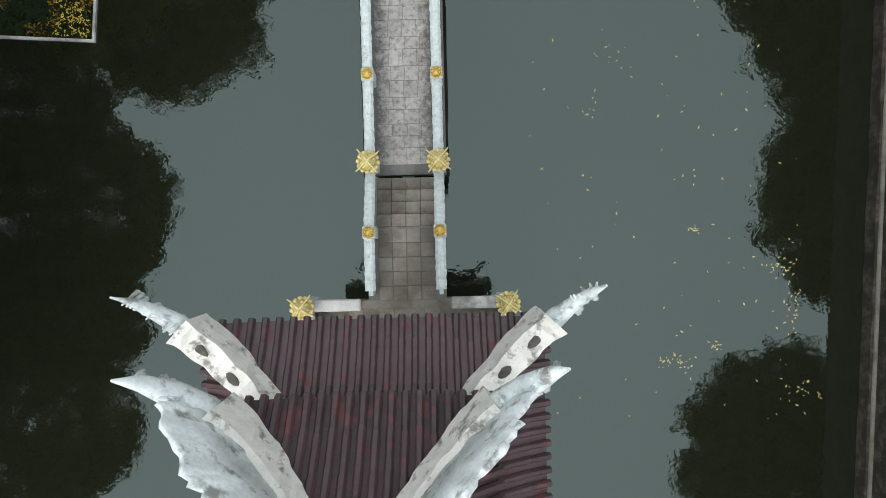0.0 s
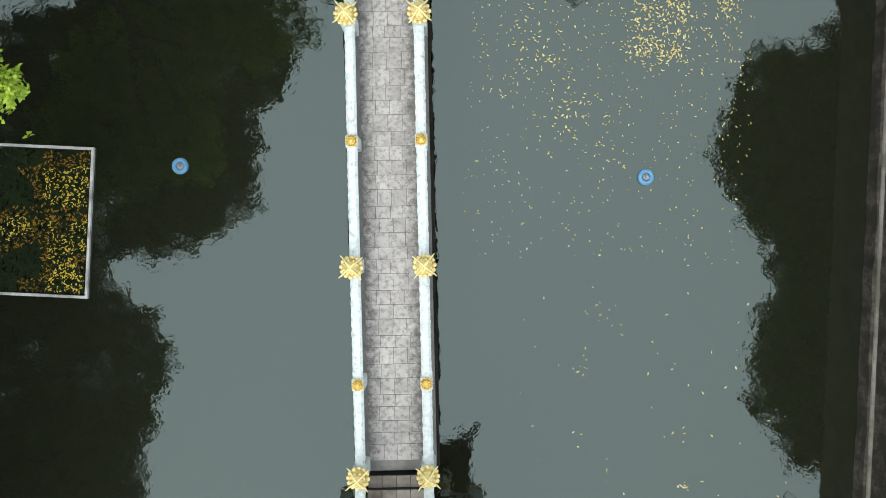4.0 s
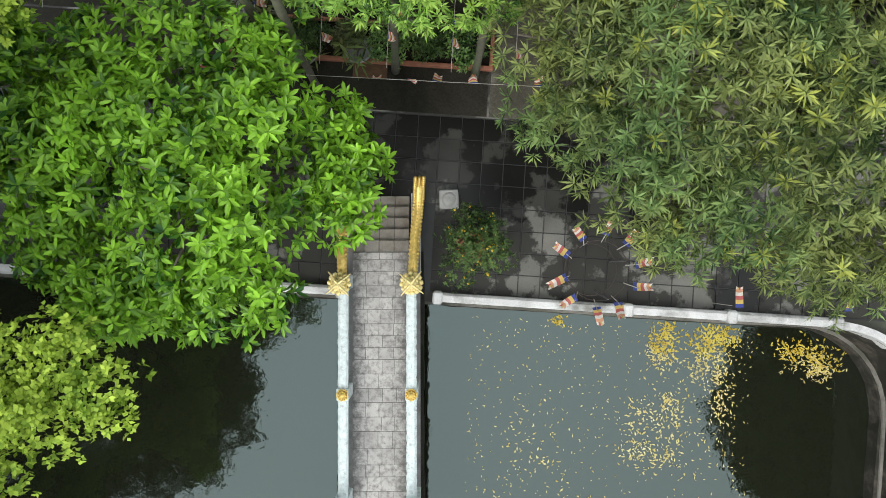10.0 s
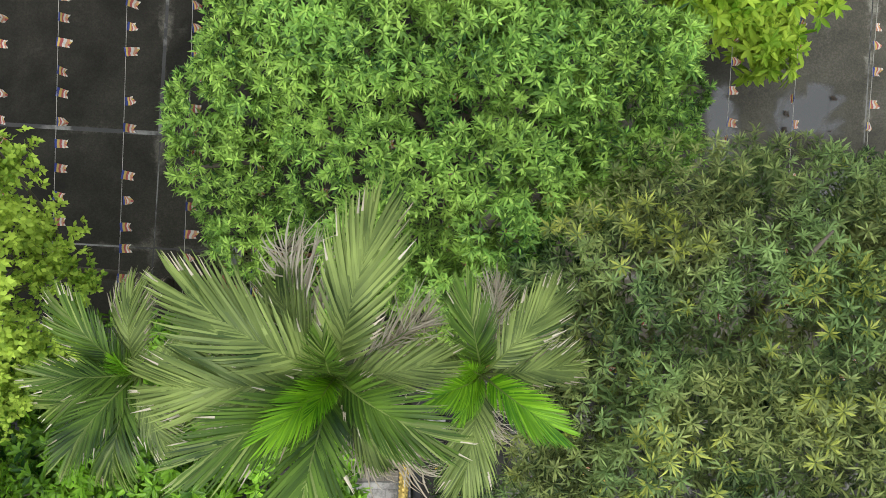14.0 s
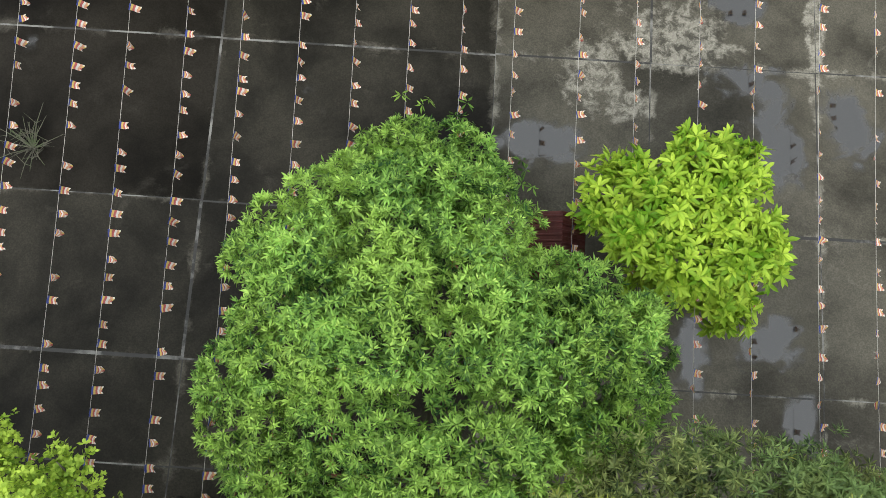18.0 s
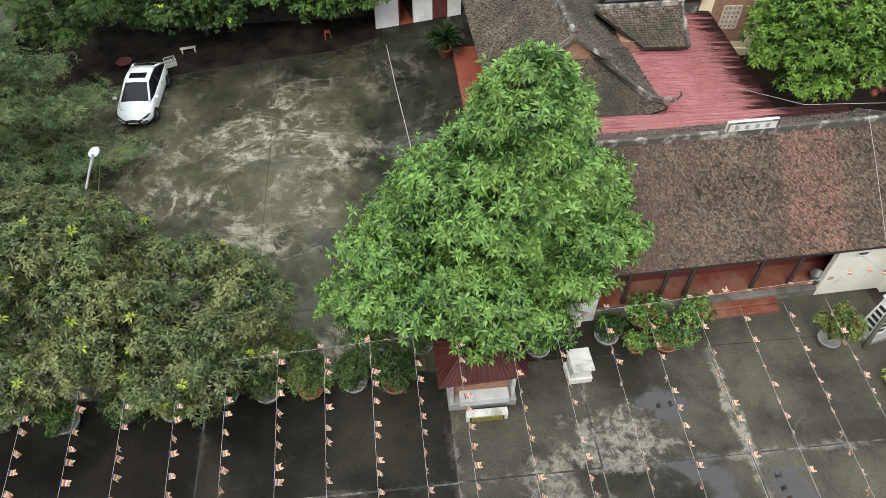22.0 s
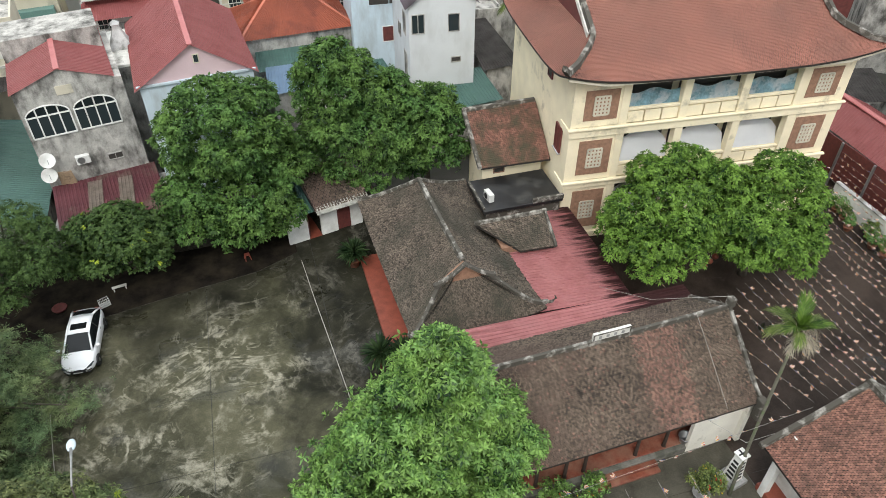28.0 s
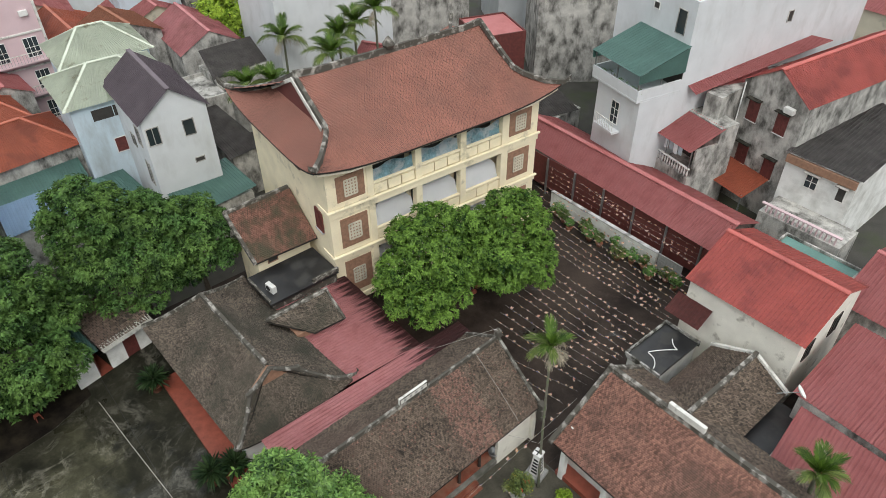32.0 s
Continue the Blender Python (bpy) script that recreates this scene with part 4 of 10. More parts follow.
tagged(part("soil_bed", bm, M["soil"]), "near-black earth bed and strip under the trees", "earth", kind="structure")
tagged(part("bed_edging", sweep(BM(), [(x, y - 0.03, 0.0) for x, y in EDGE], 0.03, 0.036), M["bank"]), "thin worn edging of the earth bed", "edging", kind="structure")

# ---- footbridge and pagoda ----
MB = pose(-0.83, -7.23, 0, 0, 0, 3.9)


def deck_z(v):
    return 0.50 + 0.22 * math.sin(math.pi * min(max(v, 0), 17.0) / 17.0) + 0.006 * max(v, 0)


bridge = thing("footbridge", MB, "narrow stone footbridge with pale blue carved rails and gold lotus posts", "footbridge")
# deck body with its lip
N_V = 40
bm = BM()
rings = []
for i in range(N_V + 1):
    v = -0.2 + 17.2 * i / N_V
    z = deck_z(v) - 0.012
    rings.append([bm.verts.new(p) for p in ((-1.02, v, z - 0.30), (-1.02, v, z - 0.05), (-0.70, v, z), (0.70, v, z), (1.02, v, z - 0.05), (1.02, v, z - 0.30))])
for a, b in zip(rings, rings[1:]):
    for k in range(6):
        bm.faces.new((a[k], b[k], b[(k + 1) % 6], a[(k + 1) % 6]))
bm.faces.new(rings[0])
bm.faces.new(list(reversed(rings[-1])))
bmesh.ops.recalc_face_normals(bm, faces=bm.faces)
part("deck", bm, M["deck_dark"], bridge)
# dark bumpy strips beside the deck stand in for its water reflection
for side in (-1, 1):
    bm = BM()
    for i in range(24):
        v0 = -0.2 + 17.2 * i / 24
        j = 0.05 * noise.noise((i * 1.7, side * 4, 0))
        box(bm, *sorted((side * 0.86, side * (1.10 + j))), v0, v0 + 17.2 / 24, deck_z(v0) - 0.75, deck_z(v0) - 0.32 + j * 0.4)
    part("edge_beam", bm, M["pier_and_reflection"], bridge, "dark strip standing in for the water reflection of the bridge")
for v in (2.0, 6.5, 11.0, 15.5):
    part("pier", bx(-0.75, 0.75, v - 0.25, v + 0.25, -3.0, deck_z(v) - 0.28), M["pier_and_reflection"], bridge)
# steps up to the pagoda and down to the terrace
for i in range(4):
    st = part("step", bx(-0.72, 0.72, -0.26 - 0.31 * (i + 1) - 0.02, -0.26 - 0.31 * i - 0.02, -0.2, 0.465 + 0.15 * (i + 1)), M["paver_gap"], bridge)
    for k in range(4):
        part("tread", bx(-0.72 + 0.36 * k + 0.005, -0.36 + 0.36 * k - 0.005, -0.26 - 0.31 * (i + 1) - 0.012, -0.283 - 0.31 * i, 0.465 + 0.15 * (i + 1), 0.50 + 0.15 * (i + 1), 0.008), M["step"], st)
for i in range(5):
    st = part("step", bx(-0.78, 0.74, 16.98 + 0.29 * i, 16.98 + 0.29 * (i + 1), -0.05, 0.545 - 0.12 * i), M["paver_gap"], bridge)
    for k in range(4):
        part("tread", bx(-0.78 + 0.38 * k + 0.005, -0.40 + 0.38 * k - 0.005, 16.98 + 0.29 * i + 0.012, 16.98 + 0.29 * (i + 1) + 0.016, 0.545 - 0.12 * i, 0.58 - 0.12 * i, 0.008), M["step"], st)
part("landing", bx(-0.95, 0.95, -3.32, -1.52, 0.3, 1.085), M["deck_dark"], bridge)


def rail_z(v):
    return (deck_z(v) if v > 0 else 0.5 + 0.6 * min(1, max(0, (-v - 0.2) / 1.3))) + 0.72


def rail_bar(u, v0, v1, seed):
    bm = BM()
    n = int((v1 - v0) / 0.055)
    rings = []
    for i in range(n + 1):
        v = v0 + (v1 - v0) * i / n
        z = rail_z(v)
        w1 = 0.118 + 0.012 * abs(math.sin(v * 13 + seed)) + 0.008 * noise.noise((v * 7, seed, 0))
        w2 = 0.118 + 0.012 * abs(math.sin(v * 13 + seed + 1)) + 0.008 * noise.noise((v * 7, seed, 5))
        h = 0.02 * noise.noise((v * 9, seed, 9))
        rings.append([bm.verts.new(p) for p in ((u - w1 * 0.8, v, z - 0.16), (u - w1, v, z - 0.05), (u - w1 * 0.55, v, z + h), (u + w2 * 0.55, v, z + h * 0.6), (u + w2, v, z - 0.05), (u + w2 * 0.8, v, z - 0.16))])
    for a, b in zip(rings, rings[1:]):
        for k in range(6):
            bm.faces.new((a[k], b[k], b[(k + 1) % 6], a[(k + 1) % 6]))
    bm.faces.new(rings[0])
    bm.faces.new(list(reversed(rings[-1])))
    bmesh.ops.recalc_face_normals(bm, faces=bm.faces)
    return bm


def lotus(bm, r, h, petals=12, horns=False):
    """A lotus head: rings of petals round a boss; the large one has four horns and crossing ribs."""
    lathe(bm, [(r * 0.55, 0), (r * 0.7, h * 0.25), (r * 0.6, h * 0.55), (r * 0.42, h * 0.8), (r * 0.15, h), (0.004, h * 1.04)], 12)
    for ring, (rr, zz, s) in enumerate(((0.78, 0.22, 0.26), (0.5, 0.62, 0.2))):
        for i in range(petals if ring == 0 else 8):
            a = 2 * math.pi * (i + 0.5 * ring) / (petals if ring == 0 else 8)
            c = Vector((math.cos(a) * r * rr, math.sin(a) * r * rr, h * zz))
            res = bmesh.ops.create_icosphere(bm, subdivisions=1, radius=1.0, matrix=Matrix.Translation(c) @ Matrix.Rotation(a, 4, "Z") @ Matrix.Rotation(radians(-28), 4, "Y") @ Matrix.Diagonal((r * s * 1.1, r * s * 0.95, h * 0.12, 1)))
    if horns:
        for i in range(4):
            a = math.pi / 4 + i * math.pi / 2
            d = Vector((math.cos(a), math.sin(a), 0))
            tube(bm, [d * r * 0.05 + Vector((0, 0, h * 1.0)), d * r * 0.5 + Vector((0, 0, h * 0.86)), d * r * 0.95 + Vector((0, 0, h * 0.5)), d * r * 1.32 + Vector((0, 0, h * 0.62))], [r * 0.1, r * 0.1, r * 0.09, r * 0.03], 6)
            for s in (-0.14, 0.0, 0.14):
                e = Vector((math.cos(a + math.pi / 4 + s * 2), math.sin(a + math.pi / 4 + s * 2), 0))
                tube(bm, [e * r * 0.1 + Vector((0, 0, h * 0.95)), e * r * 0.62 + Vector((0, 0, h * 0.66))], r * 0.035, 5)
    return bm


bm = lotus(BM(), 0.155, 0.13)
SMALL_LOTUS = part("finial", bm, M["gold"], bridge, "small gold lotus bud finial", smooth=True, m=pose(0, 0, -50)).data
bpy.data.objects.remove(bpy.data.objects["finial"])
bm = lotus(BM(), 0.285, 0.36, 12, True)
BIG_LOTUS = part("finial", bm, M["gold_pale"], bridge, "gold lotus finial with four horns", smooth=True).data
bpy.data.objects.remove(bpy.data.objects["finial"])
SMALL_POST = part("post", bx(-0.15, 0.15, -0.15, 0.15, -0.9, 0.04, 0.02), M["rail"], bridge).data
bpy.data.objects.remove(bpy.data.objects["post"])
BIG_POST = part("post", bx(-0.17, 0.17, -0.17, 0.17, -0.95, 0.36, 0.02), M["rail"], bridge).data
bpy.data.objects.remove(bpy.data.objects["post"])
BIG_V, SMALL_V = (0.0, 5.0, 10.9, 16.25), (-1.66, 2.15, 8.0, 13.55)
for side in (-1, 1):
    u = 0.83 * side
    vs = [-3.15, -1.66, 0.0, 2.15, 5.0, 8.0, 10.9, 13.55, 16.25]
    for a, b in zip(vs, vs[1:]):
        part("rail", rail_bar(u, a + 0.12, b - 0.12, a * 1.3 + side), M["rail"], bridge)
        bm = BM()
        n = 6
        for i in range(n):
            v0, v1 = a + (b - a) * i / n, a + (b - a) * (i + 1) / n
            zl = (deck_z((v0 + v1) / 2) if v1 > 0.1 else rail_z((v0 + v1) / 2) - 0.75)
            box(bm, u - 0.05, u + 0.05, v0, v1, zl - 0.1, rail_z((v0 + v1) / 2) - 0.14)
        part("panel", bm, M["rail"], bridge)
    for v in SMALL_V:
        p = piece("post", SMALL_POST, bridge, pose(u, v, rail_z(v)))
        tagged(piece("finial", SMALL_LOTUS, p, pose(0, 0, 0.04, 0, 0, 15)), "small gold lotus bud finial")
    for v in BIG_V:
        p = piece("post", BIG_POST, bridge, pose(u * (1.03 if v > 1 else 1.0), v, rail_z(v)))
        tagged(piece("finial", BIG_LOTUS, p, pose(0, 0, 0.36, 0, 0, 5 * side)), "gold lotus finial with four horns")


def dragon(bm, pts, radii, seed):
    """A scaled serpent body along points, with fins along the back."""
    tube(bm, pts, radii, 10)
    for i in range(len(pts) - 1):
        a, b = Vector(pts[i]), Vector(pts[i + 1])
        for k in range(5):
            p = a.lerp(b, k / 5) + Vector((0, 0, radii[i] * 0.95))
            res = bmesh.ops.create_cone(bm, segments=5, radius1=radii[i] * 0.45, radius2=0.0, depth=radii[i] * 1.1, matrix=Matrix.Translation(p) @ Matrix.Rotation(0.5, 4, "X"), cap_ends=True)
            for s in (-1, 1):
                bmesh.ops.create_icosphere(bm, subdivisions=1, radius=radii[i] * 0.42, matrix=Matrix.Translation(a.lerp(b, k / 5 + 0.1) + Vector((s * radii[i] * 0.8, 0, radii[i] * 0.35))))
    return bm


for side in (-1, 1):
    dr = thing("dragon_balustrade", MB, "gilded dragon balustrade beside the bridge steps", "dragon balustrade", "dragons at the bridge steps")
    u = 0.86 * side
    pts = [(u, 16.4, 1.25), (u * 1.03, 16.9, 1.12), (u * 1.06, 17.4, 0.92), (u * 1.12, 17.9, 0.75), (u * 1.16, 18.3, 0.78), (u * 1.18, 18.6, 0.98), (u * 1.2, 18.85, 1.0)]
    part("body", dragon(BM(), pts, [0.11, 0.12, 0.125, 0.125, 0.13, 0.13, 0.07], side), M["gold"], dr, smooth=True)
    part("plinth", bx(u * 1.06 - 0.12, u * 1.06 + 0.12, 16.45, 18.5, -0.03, 0.5, 0.02), M["kerb"], dr)

# pagoda
MP = MB @ pose(-0.1, -5.5, 0)
pag = thing("pagoda", MP, "small two-tier pagoda with brown tube tiles and pale curling ridges", "pagoda")
part("platform", bx(-2.3, 2.3, -2.3, 2.22, 0.62, 1.09, 0.02), M["step"], pag)
for px_ in (-1.5, 0.1, 1.7):
    for py_ in (-1.6, 1.2):
        part("pile", bx(px_ - 0.2, px_ + 0.2, py_ - 0.2, py_ + 0.2, -3.0, 0.62), M["bank"], pag)
for (x0, x1, y0, y1) in ((-2.35, -0.95, 2.02, 2.3), (1.15, 2.55, 2.02, 2.3), (-2.35, -2.07, -2.3, 2.3), (2.27, 2.55, -2.3, 2.3)):
    part("rail", bx(x0, x1, y0, y1, 1.75, 1.92, 0.03), M["kerb"], pag)
    part("panel", bx(x0 + 0.09, x1 - 0.09, y0 + 0.09, y1 - 0.09, 1.0, 1.76), M["rail"], pag)
for x, y in ((-2.2, 2.16), (2.42, 2.16)):
    p = piece("post", BIG_POST, pag, pose(x, y, 2.0))
    tagged(piece("finial", BIG_LOTUS, p, pose(0, 0, 0.36, 0, 0, 10)), "gold lotus finial with four horns")
for sx in (-1, 1):
    for sy in (-1, 1):
        c = part("column", lathe(BM(), [(0.2, 1.08), (0.22, 1.3), (0.16, 1.4), (0.16, 7.7)], 14), M["plaster_w"], pag, "white column wound with a gilt dragon", smooth=True, m=pose(0.1 + 1.2 * sx, 1.2 * sy, 0))
        pts = [(0.17 * math.cos(a * 0.8), 0.17 * math.sin(a * 0.8), 1.5 + a * 0.22) for a in range(0, 26)]
        part("dragon_relief", tube(BM(), pts, 0.075, 6), M["gold"], c, smooth=True)
part("sanctuary", bx(-1.0, 1.0, -1.0, 0.6, 1.08, 7.9), M["plaster_w"], pag)


def tier(name, a0, z0, a1, z1, curl, rows_step, horn_len, horn_r, tall=0.0):
    """One square roof tier: slope plates, tube tile rows, hip fins with horns."""
    def zz(t, k):
        # t: 0 at the eave, 1 at the top; k: -1..1 along the eave
        s = z0 + (z1 - z0) * (0.75 * t + 0.25 * t * t)
        return s + curl * abs(k) ** 3 * (1 - t)
    bm = BM()
    for q in range(4):
        R = Matrix.Rotation(q * math.pi / 2, 4, "Z")
        g = []
        for j in range(7):
            t = j / 6
            a = a0 + (a1 - a0) * t
            g.append([bm.verts.new(R @ Vector((a * k, a, zz(t, k)))) for k in (-1, -0.8, -0.5, 0, 0.5, 0.8, 1)])
        for r0, r1 in zip(g, g[1:]):
            for k in range(6):
                bm.faces.new((r0[k], r1[k], r1[k + 1], r0[k + 1]))
    bmesh.ops.remove_doubles(bm, verts=bm.verts, dist=0.001)
    bmesh.ops.recalc_face_normals(bm, faces=bm.faces)
    bmesh.ops.solidify(bm, geom=bm.faces[:], thickness=0.09)
    base = part(name, bm, M["pagtile"], pag)
    for q in range(4):
        n = int(2 * a0 / rows_step)
        for i in range(n):
            u = -a0 + (i + 0.5) * 2 * a0 / n
            t_end = min(1.0, (a0 - abs(u)) / (a0 - a1))
            if t_end < 0.04:
                continue
            bm = BM()
            segs = max(1, int(t_end * 5))
            for s in range(segs):
                tA, tB = t_end * s / segs, t_end * (s + 1) / segs
                pts = []
                for t, rr in ((tA, 0.058), (tB + 0.01, 0.047)):
                    a = a0 + (a1 - a0) * t + (0.04 if s == 0 and t == tA else 0)
                    pts.append(((u, a, zz(t, u / a) + 0.035), rr))
                tube(bm, [p for p, _ in pts], [r for _, r in pts], 6)
            part("tube_tile", bm, M["pagtile"], base, m=Matrix.Rotation(q * math.pi / 2, 4, "Z"))
    for q in range(4):
        bm = BM()
        path, up = [], []
        for i in range(12):
            t = 1 - i / 11 * 1.0
            a = a0 + (a1 - a0) * t
            path.append(Vector((a, a, zz(t, 1) + 0.35 * max(0, 0.45 - t) / 0.45 * max(0, 0.45 - t) / 0.45)))
        d = Vector((1, 1, 0)).normalized()
        L_h = a0 * horn_len
        # the fin
        rings = []
        for i, p in enumerate(path):
            w = 0.135 + 0.045 * (i / 11) + 0.015 * noise.noise((i * 0.7, q, a0))
            h = 0.30 + 0.28 * (i / 11) ** 1.5 + 0.05 * noise.noise((i * 1.3, q * 3, a0))
            s = Vector((-d.y, d.x, 0)) * w
            rings.append([bm.verts.new(v) for v in (p - s * 1.5 - Vector((0, 0, 0.05)), p + s * 1.5 - Vector((0, 0, 0.05)), p + s + Vector((0, 0, h)), p - s + Vector((0, 0, h)))])
        for r0, r1 in zip(rings, rings[1:]):
            for k in range(4):
                bm.faces.new((r0[k], r0[(k + 1) % 4], r1[(k + 1) % 4], r1[k]))
        bm.faces.new(list(reversed(rings[0])))
        bm.faces.new(rings[-1])
        bmesh.ops.recalc_face_normals(bm, faces=bm.faces)
        bmesh.ops.subdivide_edges(bm, edges=bm.edges[:], cuts=1, use_grid_fill=True)
        for v in bm.verts:
            v.co += Vector((noise.noise(v.co * 5), noise.noise(v.co * 5 + Vector((9, 0, 0))), noise.noise(v.co * 5 + Vector((0, 9, 0))))) * 0.03
        fin = part("hip_ridge", bm, M["hip"], base, "weathered white hip ridge", m=Matrix.Rotation(q * math.pi / 2, 4, "Z"))
        for k in (3, 6, 9):
            p = path[k] + Vector((0, 0, 0.30 + 0.28 * (k / 11) ** 1.5))
            b2 = BM()
            bmesh.ops.create_uvsphere(b2, u_segments=9, v_segments=5, radius=0.5, matrix=Matrix.Translation(p) @ Matrix.Rotation(math.pi / 4, 4, "Z") @ Matrix.Diagonal((0.24, 0.13, 0.07, 1)))
            for v in b2.verts:
                v.co += Vector((noise.noise(v.co * 9), noise.noise(v.co * 9 + Vector((5, 0, 0))), 0)) * 0.03
            part("inlay", b2, M["inlay"], fin, "dark mosaic inlay")
        bm = BM()
        p0 = path[-1] + Vector((0, 0, 0.25))
        if tall:
            # a tall upright fin along the hip, ragged like a cloud along its top edge
            rows = []
            for k in range(40):
                f = k / 39
                c = path[2].lerp(path[-1], min(1, f * 1.25)) + d * max(0, f - 0.8) * L_h * 1.7 + Vector((0, 0, 0.22))
                rag = 0.26 * noise.noise((k * 0.8, q * 7, 1)) + 0.24 * noise.noise((k * 2.3, q * 5, 4))
                up_k = tall * max(0.12, 0.35 + 1.05 * math.sin(math.pi * min(1, 0.10 + 0.86 * f)) ** 1.2 + rag * (0.4 + 1.4 * f))
                out_k = 0.10 + 0.55 * f
                s_k = Vector((-d.y, d.x, 0)) * (0.085 - 0.04 * f)
                tip_k = c + d * up_k * out_k + Vector((0, 0, up_k))
                mid_k = c + d * up_k * out_k * 0.35 + Vector((0, 0, up_k * 0.55))
                rows.append([bm.verts.new(v) for v in (c - s_k * 1.3, mid_k - s_k, tip_k - s_k * 0.5, tip_k + s_k * 0.5, mid_k + s_k, c + s_k * 1.3)])
            for r0, r1 in zip(rows, rows[1:]):
                for k in range(6):
                    bm.faces.new((r0[k], r0[(k + 1) % 6], r1[(k + 1) % 6], r1[k]))
            bm.faces.new(list(reversed(rows[0])))
            bm.faces.new(rows[-1])
            bmesh.ops.recalc_face_normals(bm, faces=bm.faces)
        horn = [p0 - d * 0.35, p0 + d * 0.05, p0 + d * L_h * 0.5 + Vector((0, 0, 0.22)), p0 + d * L_h * 0.9 + Vector((0, 0, 0.6)), p0 + d * L_h * 1.1 + Vector((0, 0, 1.0))]
        tube(bm, horn, [horn_r, horn_r, horn_r * 0.75, horn_r * 0.45, 0.015], 9)
        for k in range(16):
            f = 0.3 + 0.7 * k / 15
            c = (p0 - d * 0.3).lerp(p0 + d * L_h, f)
            bmesh.ops.create_cone(bm, segments=6, radius1=horn_r * (0.5 - 0.25 * f), radius2=0.012, depth=0.46 - 0.15 * f, cap_ends=True,
                                  matrix=Matrix.Translation(c + Vector((0, 0, 0.1 + 0.5 * f * f))) @ Matrix.Rotation(radians(25 - 60 * random.random()), 4, "Y") @ Matrix.Rotation(radians(20 - 60 * random.random()), 4, "X"))
        for v in bm.verts:
            v.co += Vector((noise.noise(v.co * 6), noise.noise(v.co * 6 + Vector((9, 0, 0))), noise.noise(v.co * 6 + Vector((0, 9, 0))))) * 0.035
        part("horn", bm, M["horn"], fin, "peeling blue-grey cloud horn", smooth=True)


tier("lower_roof", 2.42, 7.95, 1.0, 9.05, 0.28, 0.19, 0.26, 0.14)
part("upper_storey", bx(-0.95, 0.95, -0.95, 0.95, 8.6, 9.7), M["plaster_w"], pag)
tier("upper_roof", 1.62, 9.45, 0.12, 11.3, 0.25, 0.17, 0.46, 0.20, 0.70)

# ---- trees ----
RNG = np.random.default_rng(7)


def rosettes(P, Nn, n, length, width, spread, rng, jit=0.35, fine=True):
    """Leaf blades in whorls: at each point, n blades round the axis Nn. Each blade is folded along its midrib."""
    K = len(P)
    Nn = Nn / np.linalg.norm(Nn, axis=1, keepdims=True)
    ref = np.where(np.abs(Nn[:, 2:3]) > 0.9, np.array([[1.0, 0, 0]]), np.array([[0, 0, 1.0]]))
    A = np.cross(Nn, ref)
    A /= np.linalg.norm(A, axis=1, keepdims=True)
    B = np.cross(Nn, A)
    th = (np.arange(n)[None, :] / n * 2 * np.pi + rng.uniform(0, 6.28, (K, 1)) + rng.normal(0, 0.25, (K, n)))
    el = spread + rng.normal(0, jit * 0.5, (K, n))
    D = (A[:, None] * np.cos(th)[..., None] + B[:, None] * np.sin(th)[..., None]) * np.cos(el)[..., None] + Nn[:, None] * np.sin(el)[..., None]
    S = np.cross(D, Nn[:, None] + rng.normal(0, 0.15, (K, n, 3)))
    S /= np.linalg.norm(S, axis=2, keepdims=True) + 1e-9
    U = np.cross(S, D)
    Ln = length * rng.uniform(0.7, 1.2, (K, n, 1))
    Wd = width * rng.uniform(0.8, 1.2, (K, n, 1))
    base = P[:, None] + Nn[:, None] * rng.uniform(-0.05, 0.05, (K, n, 1))
    droop = np.array([0, 0, -1.0]) * Ln * 0.12
    fold = U * Wd * 0.16
    if not fine:
        mid = base + D * Ln * 0.5 + fold
        V = np.stack([base + D * Ln * 0.05, mid + S * Wd * 0.5, base + D * Ln + droop, mid - S * Wd * 0.5], 2).reshape(-1, 3)
        return V, np.arange(K * n * 4).reshape(-1, 4)
    near, far = base + D * Ln * 0.34 + fold, base + D * Ln * 0.72 + droop * 0.35 + fold
    V = np.stack([base + D * Ln * 0.05, near + S * Wd * 0.46, far + S * Wd * 0.42, base + D * Ln + droop, far - S * Wd * 0.42, near - S * Wd * 0.46], 2).reshape(-1, 3)
    i = np.arange(K * n) * 6
    F = np.stack([np.stack([i, i + 1, i + 2, i + 3], 1), np.stack([i, i + 3, i + 4, i + 5], 1)], 1).reshape(-1, 4)
    return V, F


